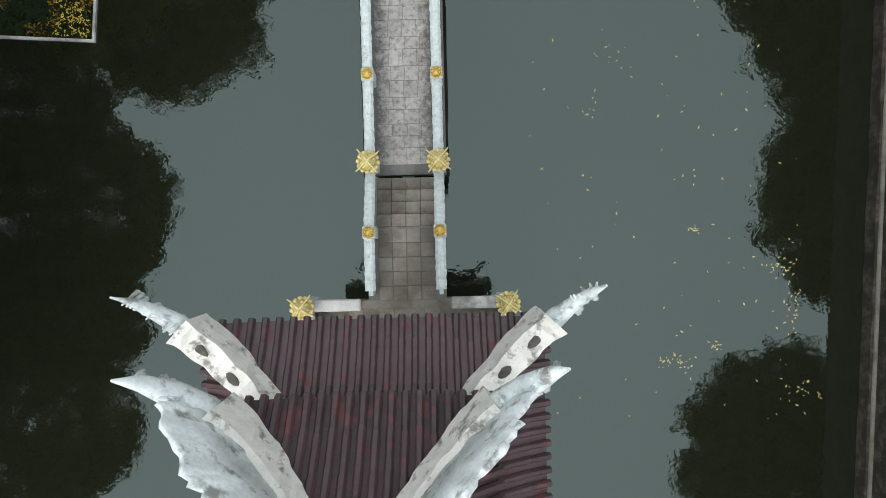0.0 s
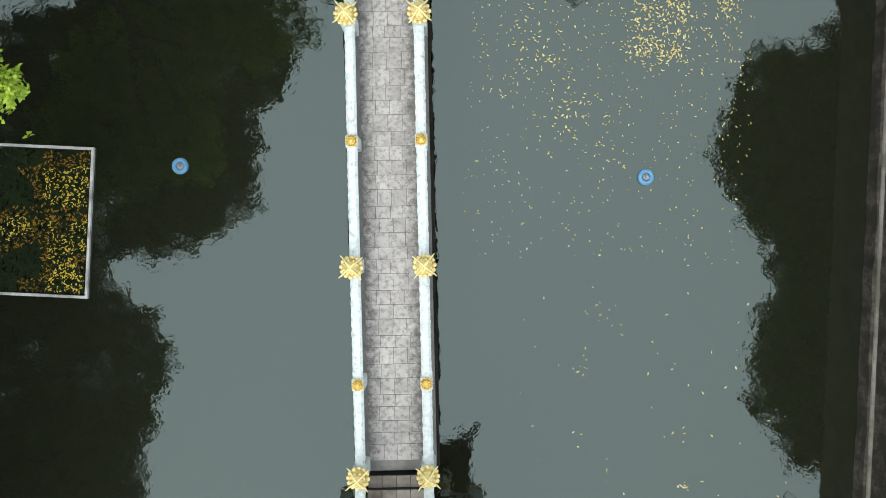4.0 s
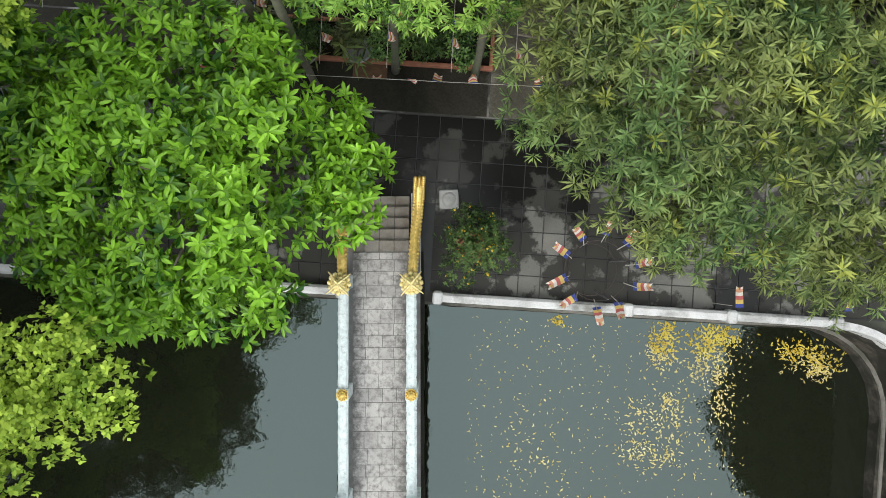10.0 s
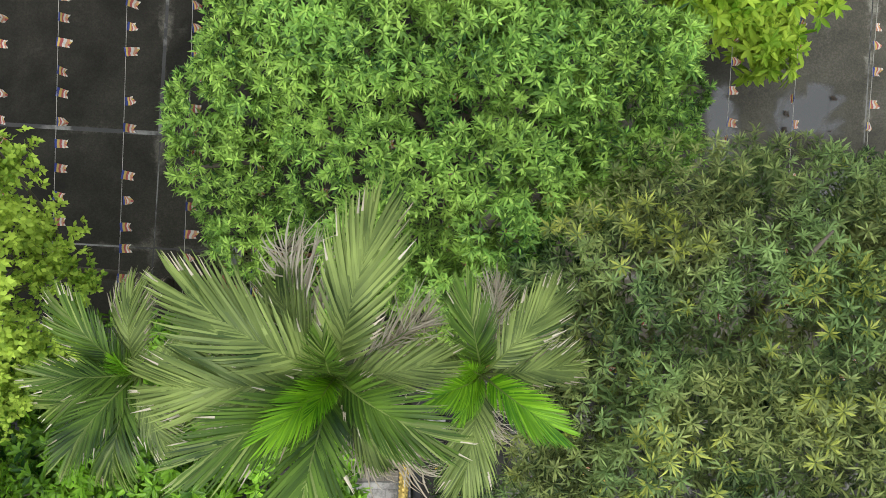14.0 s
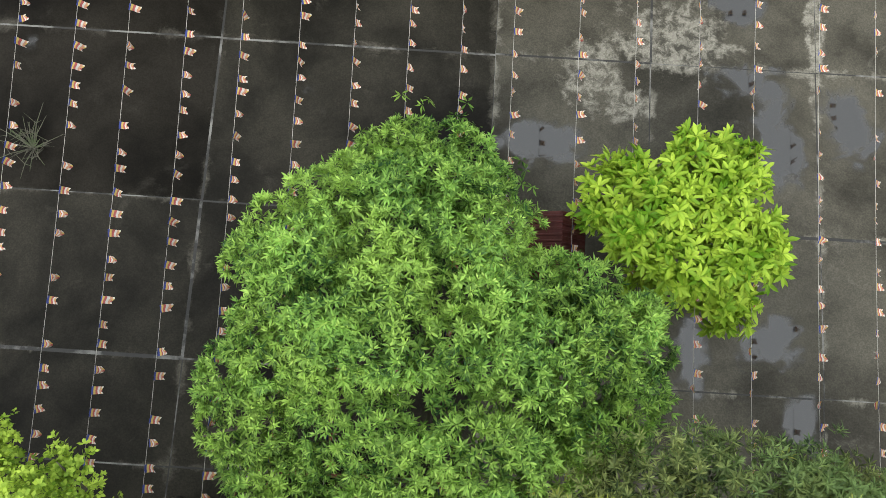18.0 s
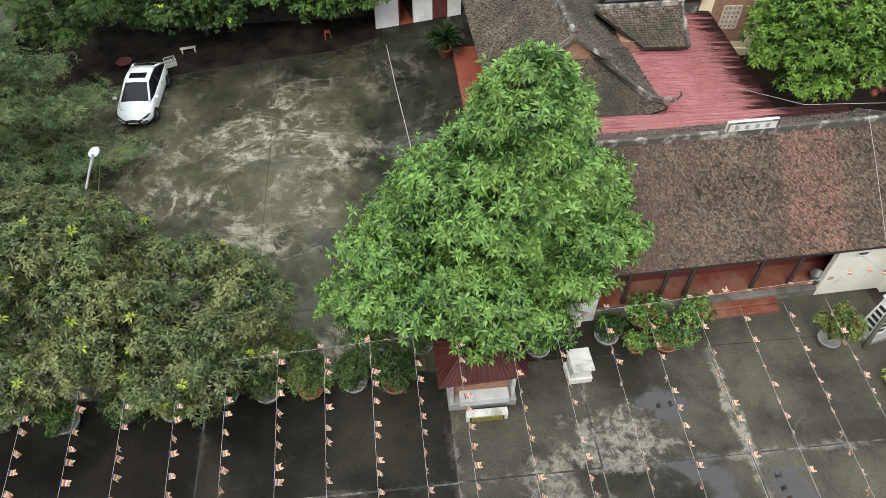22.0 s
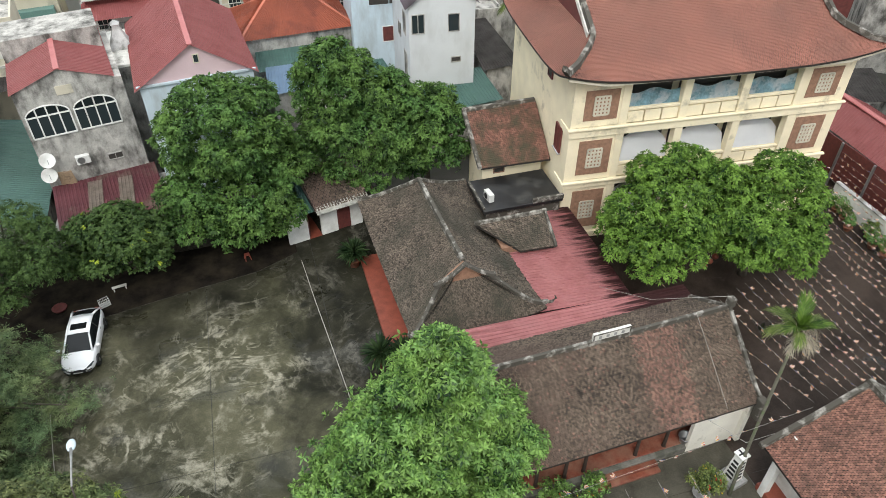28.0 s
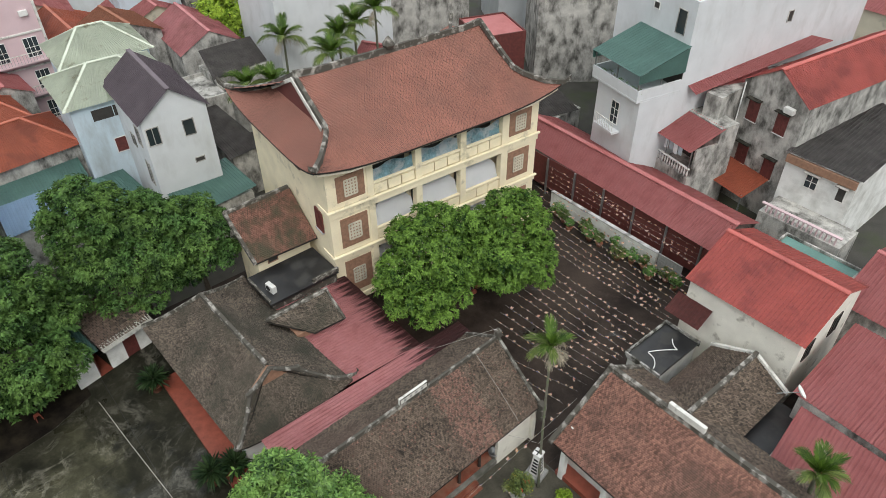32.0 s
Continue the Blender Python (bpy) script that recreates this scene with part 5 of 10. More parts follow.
def shell(lumps, density, rng, rough=0.18, lowcut=-0.45):
    """Points and outward axes over a crown made of ellipsoid lumps (x, y, z, rx, ry, rz)."""
    Ps, Ns = [], []
    for i, (x, y, z, rx, ry, rz) in enumerate(lumps):
        area = 4 * np.pi * ((rx * ry) ** 1.6 / 3 + (rx * rz) ** 1.6 / 3 + (ry * rz) ** 1.6 / 3) ** (1 / 1.6)
        k = int(area * density)
        d = rng.normal(0, 1, (k, 3))
        d /= np.linalg.norm(d, axis=1, keepdims=True)
        d = d[d[:, 2] > lowcut]
        r = 1 + rng.normal(0, rough * 0.4, (len(d), 1)) - np.abs(rng.normal(0, rough, (len(d), 1)))
        p = d * np.array([[rx, ry, rz]]) * r + np.array([[x, y, z]])
        keep = np.ones(len(p), bool)
        for j, (X, Y, Z, RX, RY, RZ) in enumerate(lumps):
            if j != i:
                keep &= (((p - np.array([[X, Y, Z]])) / np.array([[RX, RY, RZ]])) ** 2).sum(1) > 0.72
        nn = d / np.array([[rx, ry, rz]])
        nn /= np.linalg.norm(nn, axis=1, keepdims=True)
        Ps.append(p[keep])
        Ns.append(nn[keep])
    return np.concatenate(Ps), np.concatenate(Ns)


def lumps_of(cx, cy, cz, rx, ry, rz, n, rng, size=0.42):
    """A main body with smaller lumps over it, for an uneven outline."""
    out = [(cx, cy, cz, rx * 0.68, ry * 0.68, rz * 0.70)]
    for i in range(n):
        u = rng.uniform(-0.25, 1)
        a = i * 2.39996 + rng.uniform(-0.3, 0.3)
        h = math.sqrt(max(0, 1 - u * u))
        s = size * rng.uniform(0.75, 1.25)
        out.append((cx + math.cos(a) * h * rx * (1 - s * 0.75), cy + math.sin(a) * h * ry * (1 - s * 0.75), cz + u * rz * (1 - s * 0.6), rx * s, ry * s, rz * s * 0.9))
    return out


def layered(cx, cy, z0, z1, r, n, rng):
    """Boughs lying in flat sprays round a stem, longest at the bottom."""
    out = [(cx, cy, (z0 + z1) / 2, r * 0.22, r * 0.22, (z1 - z0) * 0.5)]
    for i in range(n):
        f = (i + 0.5) / n
        a = i * 2.39996
        reach = r * (1.0 - 0.75 * f)
        for k in (0.45, 0.72, 0.95):
            w = 0.26 * reach * (1.35 - 0.55 * k) + 0.35
            out.append((cx + math.cos(a) * reach * k, cy + math.sin(a) * reach * k, z0 + (z1 - z0) * f - 0.5 * k * k + rng.uniform(-0.15, 0.15), w, w, 0.22))
    return out


def clothed(bodies, n, rng, size):
    """Several bodies, each covered with smaller lumps."""
    out = []
    for cx, cy, cz, rx, ry, rz in bodies:
        out += lumps_of(cx, cy, cz, rx, ry, rz, n, rng, size)
    return out


def trunk_mesh(base, top, r, lumps, rng, limbs=7):
    bm = BM()
    b, t = Vector(base), Vector(top)
    pts = [b + (t - b) * f + Vector((math.sin(f * 5 + r * 9) * 0.12, math.cos(f * 4) * 0.1, 0)) * (0.3 + f) for f in (0, 0.12, 0.35, 0.6, 0.85, 1)]
    tube(bm, pts, [r * 1.35, r, r * 0.9, r * 0.75, r * 0.55, r * 0.3], 9)
    for L in lumps[1:limbs + 1]:
        s = b + (t - b) * rng.uniform(0.45, 0.85)
        e = Vector(L[:3])
        mid = s.lerp(e, 0.55) + Vector((0, 0, -0.25))
        tube(bm, [s, mid, e, e + (e - mid) * 0.35], [r * 0.42, r * 0.3, r * 0.16, r * 0.06], 6)
    return bm


def tree(label, base, crown, n_lumps, leaf, mat_leaf, density, seed, blades=8, spread=0.35, size=0.42, trunk_r=0.2, young=0.0, rough=0.18, lumps=None, group="", core=0.35, fine=False, tips=None, young_at=None, shoots=None):
    """A tree: tapered trunk with limbs, and a crown of leaf whorls."""
    rng = np.random.default_rng(seed)
    cx, cy, cz, rx, ry, rz = crown or lumps[0]
    lm = lumps or lumps_of(cx, cy, cz, rx, ry, rz, n_lumps, rng, size)
    t = thing("tree", pose(*base), label, "tree", group)
    inv = Matrix.Translation(base).inverted()
    bm = trunk_mesh(base, (cx, cy, cz + rz * 0.3), trunk_r, lm, rng)
    part("trunk", bm, M["bark"], t, smooth=True, m=inv)
    P, Nn = shell(lm, density, rng, rough)
    up = np.array([[0, 0, 1.0]])
    ax = Nn * 0.8 + up * 0.55 + rng.normal(0, 0.25, Nn.shape)
    V, F = rosettes(P, ax, blades, leaf[0], leaf[1], spread, rng, fine=fine)
    # sparser inner foliage
    k = int(len(P) * core)
    idx = rng.integers(0, len(P), k)
    c = np.array([[cx, cy, cz]])
    P2 = P[idx] - Nn[idx] * rng.uniform(0.15, 0.5, (k, 1)) * min(rx, rz)
    V2, F2 = rosettes(P2, ax[idx], max(4, blades // 2), leaf[0] * 1.25, leaf[1] * 1.5, spread * 0.6, rng, fine=fine)
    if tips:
        # paler new leaves stand upright mid-whorl; its lit centre is put into their colour
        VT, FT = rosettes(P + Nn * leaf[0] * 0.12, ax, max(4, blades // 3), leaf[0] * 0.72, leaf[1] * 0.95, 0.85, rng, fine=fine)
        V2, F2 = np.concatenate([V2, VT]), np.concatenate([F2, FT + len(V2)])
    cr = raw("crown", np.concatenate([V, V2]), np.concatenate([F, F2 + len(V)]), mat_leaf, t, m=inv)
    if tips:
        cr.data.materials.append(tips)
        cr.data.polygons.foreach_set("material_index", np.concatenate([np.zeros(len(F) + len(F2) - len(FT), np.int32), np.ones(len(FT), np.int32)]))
    if young:
        k = int(len(P) * young)
        cand = np.where(Nn[:, 2] > 0.1)[0]
        if young_at:
            # new growth stands together on a few boughs
            near = np.min([np.hypot(P[cand, 0] - x, P[cand, 1] - y) for x, y in young_at], axis=0)
            wt = np.exp(-(near / 0.45) ** 2) + 0.03
            idx = rng.choice(cand, k, replace=False, p=wt / wt.sum())
        else:
            idx = rng.choice(cand, k, replace=False)
        V3, F3 = rosettes(P[idx] + Nn[idx] * leaf[0] * 0.25, ax[idx], blades, leaf[0] * 1.05, leaf[1], spread + 0.25, rng, fine=fine)
        tagged(raw("new_growth", V3, F3, shoots or M["leaf_young"], t, m=inv), kind="stuff")
    return t


def palm(label, base, top, frond_len, seed, fronds=11, dry=3, r=0.09, fresh=2, plan=None):
    """An areca palm. plan lists its fronds: bearing, length, age (0 upright to 1 drooping) and state."""
    rng = np.random.default_rng(seed)
    t = thing("palm_tree", pose(*base), label, "palm tree", "palms")
    inv = Matrix.Translation(base).inverted()
    b, e = Vector(base), Vector(top)
    bm = BM()
    pts = [b.lerp(e, f) + Vector((math.sin(f * 3 + seed) * 0.08, 0, 0)) for f in [i / 9 for i in range(10)]]
    tube(bm, pts, [r * 1.4] + [r] * 7 + [r * 0.9, r * 0.75], 9)
    for i in range(1, 40):
        p = b.lerp(e, i / 40) + Vector((math.sin(i / 40 * 3 + seed) * 0.08, 0, 0))
        lathe(bm, [(r * 1.0, p.z - 0.012), (r * 1.1, p.z), (r * 1.0, p.z + 0.012)], 9, p.x, p.y, cap=False)
    part("trunk", bm, M["palmbark"], t, smooth=True, m=inv)
    if plan is None:
        plan = []
        for f in range(fronds + dry):
            state = "dry" if f >= fronds else "fresh" if f < fresh else "palm" if f < fronds * 0.6 else "dusty"
            plan.append((math.degrees(f * 2.39996 + rng.uniform(-0.25, 0.25)), rng.uniform(0.85, 1.15) * (0.6 if f == 0 else 0.8 if f < 3 or f >= fronds else 1), min(1.0, f / fronds), state))
    for bearing, long, age, state in plan:
        isdry = state == "dry"
        a = radians(bearing)
        lift = radians(18 if isdry else 84 - 46 * age + rng.uniform(-5, 5))
        L = frond_len * 0.80 * long
        h = np.array([math.cos(a), math.sin(a), 0])
        side = np.array([-math.sin(a), math.cos(a), 0])
        n = 82
        s = np.linspace(0, 1, n)
        ang = lift - s ** 1.25 * radians(75 if isdry else 40 + 48 * age)
        dx, dz = np.cos(ang), np.sin(ang)
        X = np.concatenate([[0], np.cumsum((dx[1:] + dx[:-1]) / 2)]) * L / (n - 1)
        Z = np.concatenate([[0], np.cumsum((dz[1:] + dz[:-1]) / 2)]) * L / (n - 1)
        C = np.array(e)[None] + h[None] * X[:, None] + np.array([[0, 0, 1.0]]) * Z[:, None]
        T = h[None] * dx[:, None] + np.array([[0, 0, 1.0]]) * dz[:, None]
        Up = np.cross(side[None].repeat(n, 0), T) * -1
        # leaflets: stiff blades close together along the stalk, held in a shallow V, their ends free and hanging
        first = 13
        idx = np.repeat(np.arange(first, n), 2)
        sd = np.tile([-1.0, 1.0], n - first)
        prof = np.minimum(1.0, 0.45 + 1.5 * (s[idx] - 0.16)) * (1.0 - 0.35 * np.maximum(0, s[idx] - 0.6) / 0.4)
        ll = L * 0.53 * prof * rng.uniform(0.86, 1.06, len(idx))
        torn = rng.random(len(idx)) < (0.5 if isdry else 0.05 + 0.18 * age)
        ll = np.where(torn, ll * rng.uniform(0.5, 0.95, len(idx)), ll)
        vee = -0.5 if isdry else 0.45 - 0.55 * age
        d = side[None] * sd[:, None] * (0.92 - 0.66 * s[idx] ** 1.6)[:, None] + T[idx] * (0.80 + 0.70 * s[idx])[:, None] + Up[idx] * vee + rng.normal(0, 0.03 if not isdry else 0.3, (len(idx), 3)) * (1 + 3 * torn)[:, None]
        d /= np.linalg.norm(d, axis=1, keepdims=True)
        w = np.cross(d, Up[idx] + side[None] * sd[:, None] * rng.uniform(-0.6, 0.2, (len(idx), 1)))
        w /= np.linalg.norm(w, axis=1, keepdims=True)
        wid = L / n * (0.74 if not isdry else 0.45)
        sag = rng.uniform(0.06, 0.22, len(idx)) + 0.38 * age + torn * rng.uniform(0, 0.8, len(idx))
        rows = []
        for r_, k in ((0.0, 0.6), (0.3, 1.0), (0.74, 0.82), (1.0, 0.08)):
            c = C[idx] + d * (ll * r_)[:, None] + T[idx] * (ll * 0.16 * r_ * r_)[:, None] + np.array([[0, 0, -1.0]]) * (ll * sag * r_ ** 2.4)[:, None]
            rows += [c - w * wid * k, c + w * wid * k]
        Vs = np.stack(rows, 1).reshape(-1, 3)
        b0 = np.arange(len(idx)) * 8
        Fs = np.concatenate([np.stack([b0 + q, b0 + q + 1, b0 + q + 3, b0 + q + 2], 1) for q in (0, 2, 4)])
        fr = raw("frond", Vs, Fs, M["leaf_" + state], t, m=inv)
        if isdry:
            tagged(fr, "withered hanging palm frond")
        elif state != "fresh":
            # leaflets towards the end of an older frond are bleached, some of their tips dead
            bleach = rng.random(len(idx)) < np.clip((s[idx] - 0.78 + 0.42 * age) * 1.5, 0, 0.8)
            dead = rng.random(len(idx)) < (0.03 + 0.16 * age)
            fr.data.materials.append(M["leaf_dusty"])
            fr.data.materials.append(M["leaf_dry"])
            one = bleach.astype(np.int32)
            fr.data.polygons.foreach_set("material_index", np.concatenate([one, one, np.where(dead, 2, one)]).astype(np.int32))
        bm = BM()
        tube(bm, [tuple(c) for c in C[::14]] + [tuple(C[-1])], [0.024, 0.019, 0.014, 0.010, 0.007, 0.005, 0.003][:len(C[::14]) + 1], 5)
        part("rachis", bm, M["leaf_dusty"], fr)
    return t


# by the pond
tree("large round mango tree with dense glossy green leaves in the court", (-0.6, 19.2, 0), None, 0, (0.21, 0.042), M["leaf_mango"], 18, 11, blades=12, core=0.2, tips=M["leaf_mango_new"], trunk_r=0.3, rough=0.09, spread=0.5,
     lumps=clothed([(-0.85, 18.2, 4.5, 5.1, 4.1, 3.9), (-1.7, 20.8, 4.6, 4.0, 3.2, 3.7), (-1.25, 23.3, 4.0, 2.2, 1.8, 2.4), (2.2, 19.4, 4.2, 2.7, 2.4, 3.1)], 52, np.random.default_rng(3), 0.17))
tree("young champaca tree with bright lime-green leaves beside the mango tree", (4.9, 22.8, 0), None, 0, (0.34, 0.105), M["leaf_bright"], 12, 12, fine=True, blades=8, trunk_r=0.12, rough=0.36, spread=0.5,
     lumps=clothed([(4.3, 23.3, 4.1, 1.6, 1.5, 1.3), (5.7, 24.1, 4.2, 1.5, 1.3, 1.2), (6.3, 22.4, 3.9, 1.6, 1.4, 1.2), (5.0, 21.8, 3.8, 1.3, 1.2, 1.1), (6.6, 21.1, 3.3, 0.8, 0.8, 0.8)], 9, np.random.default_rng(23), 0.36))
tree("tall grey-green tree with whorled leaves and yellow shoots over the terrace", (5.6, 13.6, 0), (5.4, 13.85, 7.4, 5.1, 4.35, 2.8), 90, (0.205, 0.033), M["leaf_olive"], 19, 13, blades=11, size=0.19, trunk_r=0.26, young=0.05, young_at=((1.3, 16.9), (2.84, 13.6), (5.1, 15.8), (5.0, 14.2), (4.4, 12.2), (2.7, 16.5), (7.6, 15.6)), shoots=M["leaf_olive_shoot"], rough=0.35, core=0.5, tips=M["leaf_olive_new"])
tree("broad champaca tree with vivid green leaves hanging over the pond", (-5.2, 11.2, 0), None, 0, (0.25, 0.082), M["leaf_champ"], 18, 14, fine=True, blades=8, trunk_r=0.22, rough=0.42, core=0.12, spread=0.45,
     lumps=clothed([(-5.5, 10.95, 4.4, 3.8, 3.4, 2.2), (-8.3, 12.2, 4.5, 2.4, 1.9, 1.7), (-6.4, 9.2, 4.0, 2.3, 1.5, 1.4)], 28, np.random.default_rng(34), 0.23))
tree("spreading tree with lime-yellow leaves over the pond edge", (-12.5, 9.6, 0), None, 0, (0.12, 0.075), M["leaf_lime"], 44, 15, blades=6, trunk_r=0.22, rough=0.45, core=0.15,
     lumps=clothed([(-12.6, 5.0, 6.6, 3.4, 4.2, 3.2), (-7.5, 6.85, 6.3, 2.05, 1.75, 1.1), (-15.0, 1.5, 6.8, 3.4, 3.6, 2.8), (-10.4, 7.8, 6.8, 2.4, 2.2, 2.0), (-11.0, 2.2, 6.0, 1.7, 1.9, 1.5), (-9.25, 1.1, 4.2, 0.85, 0.7, 0.5)], 9, np.random.default_rng(8), 0.34))
tree("tall dark tree behind the terrace", (-14.0, 9.8, 0), (-13.0, 8.4, 11.4, 5.0, 4.8, 4.4), 26, (0.4, 0.14), M["leaf_dark"], 9, 26, trunk_r=0.3)
tree("small tree with lime-yellow leaves between terrace and court", (-8.0, 14.6, 0), None, 0, (0.11, 0.066), M["leaf_lime"], 46, 16, blades=6, trunk_r=0.14, rough=0.45, core=0.15,
     lumps=clothed([(-7.6, 15.7, 8.7, 1.8, 2.0, 1.8), (-8.5, 13.7, 7.9, 1.7, 1.6, 1.6), (-9.2, 16.2, 8.2, 1.7, 1.5, 1.6), (-8.6, 15.0, 7.2, 2.0, 2.2, 1.6), (-7.35, 14.6, 7.4, 1.15, 1.5, 1.2)], 12, np.random.default_rng(9), 0.32))
tree("tall dark tree on the north-west bank of the pond", (-21.8, 6.0, 0), (-18.4, 5.4, 11.0, 4.6, 4.6, 4.6), 24, (0.4, 0.14), M["leaf_dark"], 9, 30, trunk_r=0.34, size=0.3)
tree("tall dark tree leaning over the west bank of the pond", (-21.6, 1.5, 0), (-14.6, 2.4, 10.6, 5.6, 5.0, 4.4), 24, (0.4, 0.14), M["leaf_dark"], 9, 27, trunk_r=0.34, size=0.3, rough=0.35)
tree("dark leafy tree on the far bank of the pond", (-21.6, -12.6, 0), (-17.8, -12.8, 9.0, 4.6, 3.8, 4.0), 20, (0.4, 0.14), M["leaf_dark"], 9, 28, trunk_r=0.3, size=0.3)
tree("dark leafy tree on the far bank of the pond", (-21.6, -8.0, 0), (-16.5, -8.2, 7.5, 4.4, 4.3, 4.0), 16, (0.4, 0.14), M["leaf_dark"], 9, 21, trunk_r=0.3)
tree("dark leafy tree at the edge of the west bank", (-22.4, -3.2, 0), (-20.0, -3.2, 9.0, 4.0, 3.6, 4.0), 16, (0.4, 0.14), M["leaf_dark"], 9, 33, trunk_r=0.3)
tree("dark leafy tree on the far bank of the pond", (-21.6, -18.0, 0), (-17.4, -18.0, 7.0, 4.4, 4.4, 4.0), 16, (0.4, 0.14), M["leaf_dark"], 9, 22, trunk_r=0.3)
tree("dark leafy tree on the east bank of the pond", (17.2, 2.5, 0), (16.9, 3.6, 8.0, 4.3, 5.2, 4.5), 26, (0.4, 0.14), M["leaf_dark"], 11, 23, trunk_r=0.3, size=0.30, rough=0.36, core=0.4)
tree("dark leafy tree on the east bank of the pond", (18.6, -2.2, 0), (18.2, -2.2, 7.0, 3.6, 3.6, 3.6), 22, (0.4, 0.14), M["leaf_dark"], 11, 29, trunk_r=0.3, size=0.30, rough=0.36, core=0.4)
tree("dark leafy tree on the east bank of the pond", (18.5, -6.5, 0), (18.2, -6.5, 8.0, 4.0, 4.4, 4.5), 26, (0.4, 0.14), M["leaf_dark"], 11, 24, trunk_r=0.3, size=0.30, rough=0.36, core=0.4)
tree("dark leafy tree on the east bank of the pond", (17.5, -17.5, 0), (16.2, -17.5, 8.0, 5.2, 4.4, 4.5), 26, (0.4, 0.14), M["leaf_dark"], 11, 25, trunk_r=0.3, size=0.30, rough=0.36, core=0.4)
palm("tall areca palm with broad feathery fronds", (-1.9, 14.5, 0), (-1.45, 14.72, 12.0), 2.05, 31,
     plan=((245, 0.42, 0.0, "fresh"), (92, 0.62, 0.10, "palm"), (222, 0.62, 0.22, "fresh"), (341, 0.82, 0.42, "palm"), (212, 0.92, 0.45, "palm"), (262, 1.12, 0.62, "palm"), (77, 1.02, 0.60, "dusty"), (150, 1.05, 0.62, "dusty"), (184, 1.05, 0.72, "dusty"), (12, 0.68, 0.85, "dusty"), (128, 0.7, 0.95, "dusty"), (305, 0.62, 0.9, "dusty"), (312, 1.0, 1.0, "dry"), (292, 0.8, 1.0, "dry"), (200, 0.95, 1.0, "dry"), (118, 1.0, 1.0, "dry"), (35, 0.75, 1.0, "dry")))
palm("tall areca palm with fresh green fronds", (0.1, 14.5, 0), (0.09, 14.68, 11.2), 1.55, 32,
     plan=((140, 0.5, 0.0, "fresh"), (195, 0.72, 0.2, "fresh"), (332, 0.85, 0.35, "fresh"), (105, 0.9, 0.42, "palm"), (262, 1.0, 0.62, "dusty"), (52, 0.98, 0.7, "dusty"), (240, 0.5, 0.3, "fresh"), (165, 0.9, 0.85, "dusty"), (12, 0.85, 0.9, "dusty"), (82, 0.9, 1.0, "dry"), (285, 0.75, 1.0, "dry"), (30, 0.8, 1.0, "dry")))
palm("tall areca palm with dusty fronds", (-4.7, 14.3, 0), (-4.14, 14.3, 10.4), 1.6, 33,
     plan=((100, 0.5, 0.0, "fresh"), (178, 0.85, 0.4, "palm"), (132, 0.95, 0.5, "palm"), (238, 0.95, 0.5, "palm"), (205, 0.9, 0.7, "palm"), (92, 0.85, 0.75, "dusty"), (262, 1.0, 0.75, "palm"), (300, 0.85, 0.85, "dusty"), (30, 0.7, 0.8, "dusty"), (110, 0.9, 1.0, "dry"), (285, 0.9, 1.0, "dry")))
palm("slim areca palm with drying fronds", (-4.0, 13.9, 0), (-3.2, 14.1, 9.6), 1.35, 34,
     plan=((80, 0.7, 0.5, "dusty"), (150, 0.8, 0.6, "dusty"), (215, 0.8, 0.7, "dusty"), (300, 0.95, 0.9, "dusty"), (318, 0.9, 1.0, "dry"), (120, 1.0, 1.0, "dry"), (250, 0.9, 1.0, "dry"), (60, 0.9, 1.0, "dry")))

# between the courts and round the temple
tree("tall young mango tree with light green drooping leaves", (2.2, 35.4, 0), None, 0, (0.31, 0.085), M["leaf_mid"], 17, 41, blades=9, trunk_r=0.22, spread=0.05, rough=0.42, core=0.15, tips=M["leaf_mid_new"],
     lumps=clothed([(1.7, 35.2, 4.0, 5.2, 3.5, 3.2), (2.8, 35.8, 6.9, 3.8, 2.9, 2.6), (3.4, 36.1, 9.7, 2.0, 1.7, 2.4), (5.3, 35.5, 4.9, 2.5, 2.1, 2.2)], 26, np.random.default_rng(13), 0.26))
tree("dull olive longan tree with yellow shoots", (-8.6, 35.0, 0), (-8.4, 34.2, 3.3, 3.7, 3.3, 2.9), 58, (0.22, 0.066), M["leaf_dusk"], 17, 42, size=0.20, young=0.01, trunk_r=0.2, rough=0.2, core=0.15, spread=0.1)
tree("dark olive longan tree with rusty shoots", (-13.4, 35.6, 0), (-13.1, 35.2, 4.1, 4.2, 4.3, 3.4), 64, (0.22, 0.066), M["leaf_dusk"], 17, 43, size=0.20, young=0.008, trunk_r=0.2, rough=0.2, core=0.15, spread=0.1)
tree("dark conifer-like tree with feathery layered branches", (-18.6, 46.6, 0), None, 0, (0.26, 0.034), M["leaf_conifer"], 17, 44, blades=9, trunk_r=0.2, rough=0.5, core=0.1, spread=0.2, lumps=layered(-18.6, 46.6, 1.6, 9.0, 5.2, 34, np.random.default_rng(44)))
tree("dark green tree behind the parked car", (-17.8, 57.6, 0), (-17.6, 56.2, 4.0, 3.6, 3.4, 3.6), 26, (0.20, 0.06), M["leaf_dark"], 22, 45, size=0.28, trunk_r=0.2, rough=0.3)
tree("feathery grey-green tree at the edge of the car court", (-17.6, 40.6, 0), None, 0, (0.24, 0.034), M["leaf_conifer"], 17, 52, blades=9, trunk_r=0.2, rough=0.5, core=0.1, spread=0.2, lumps=layered(-17.6, 40.6, 1.0, 6.4, 4.2, 26, np.random.default_rng(52)))
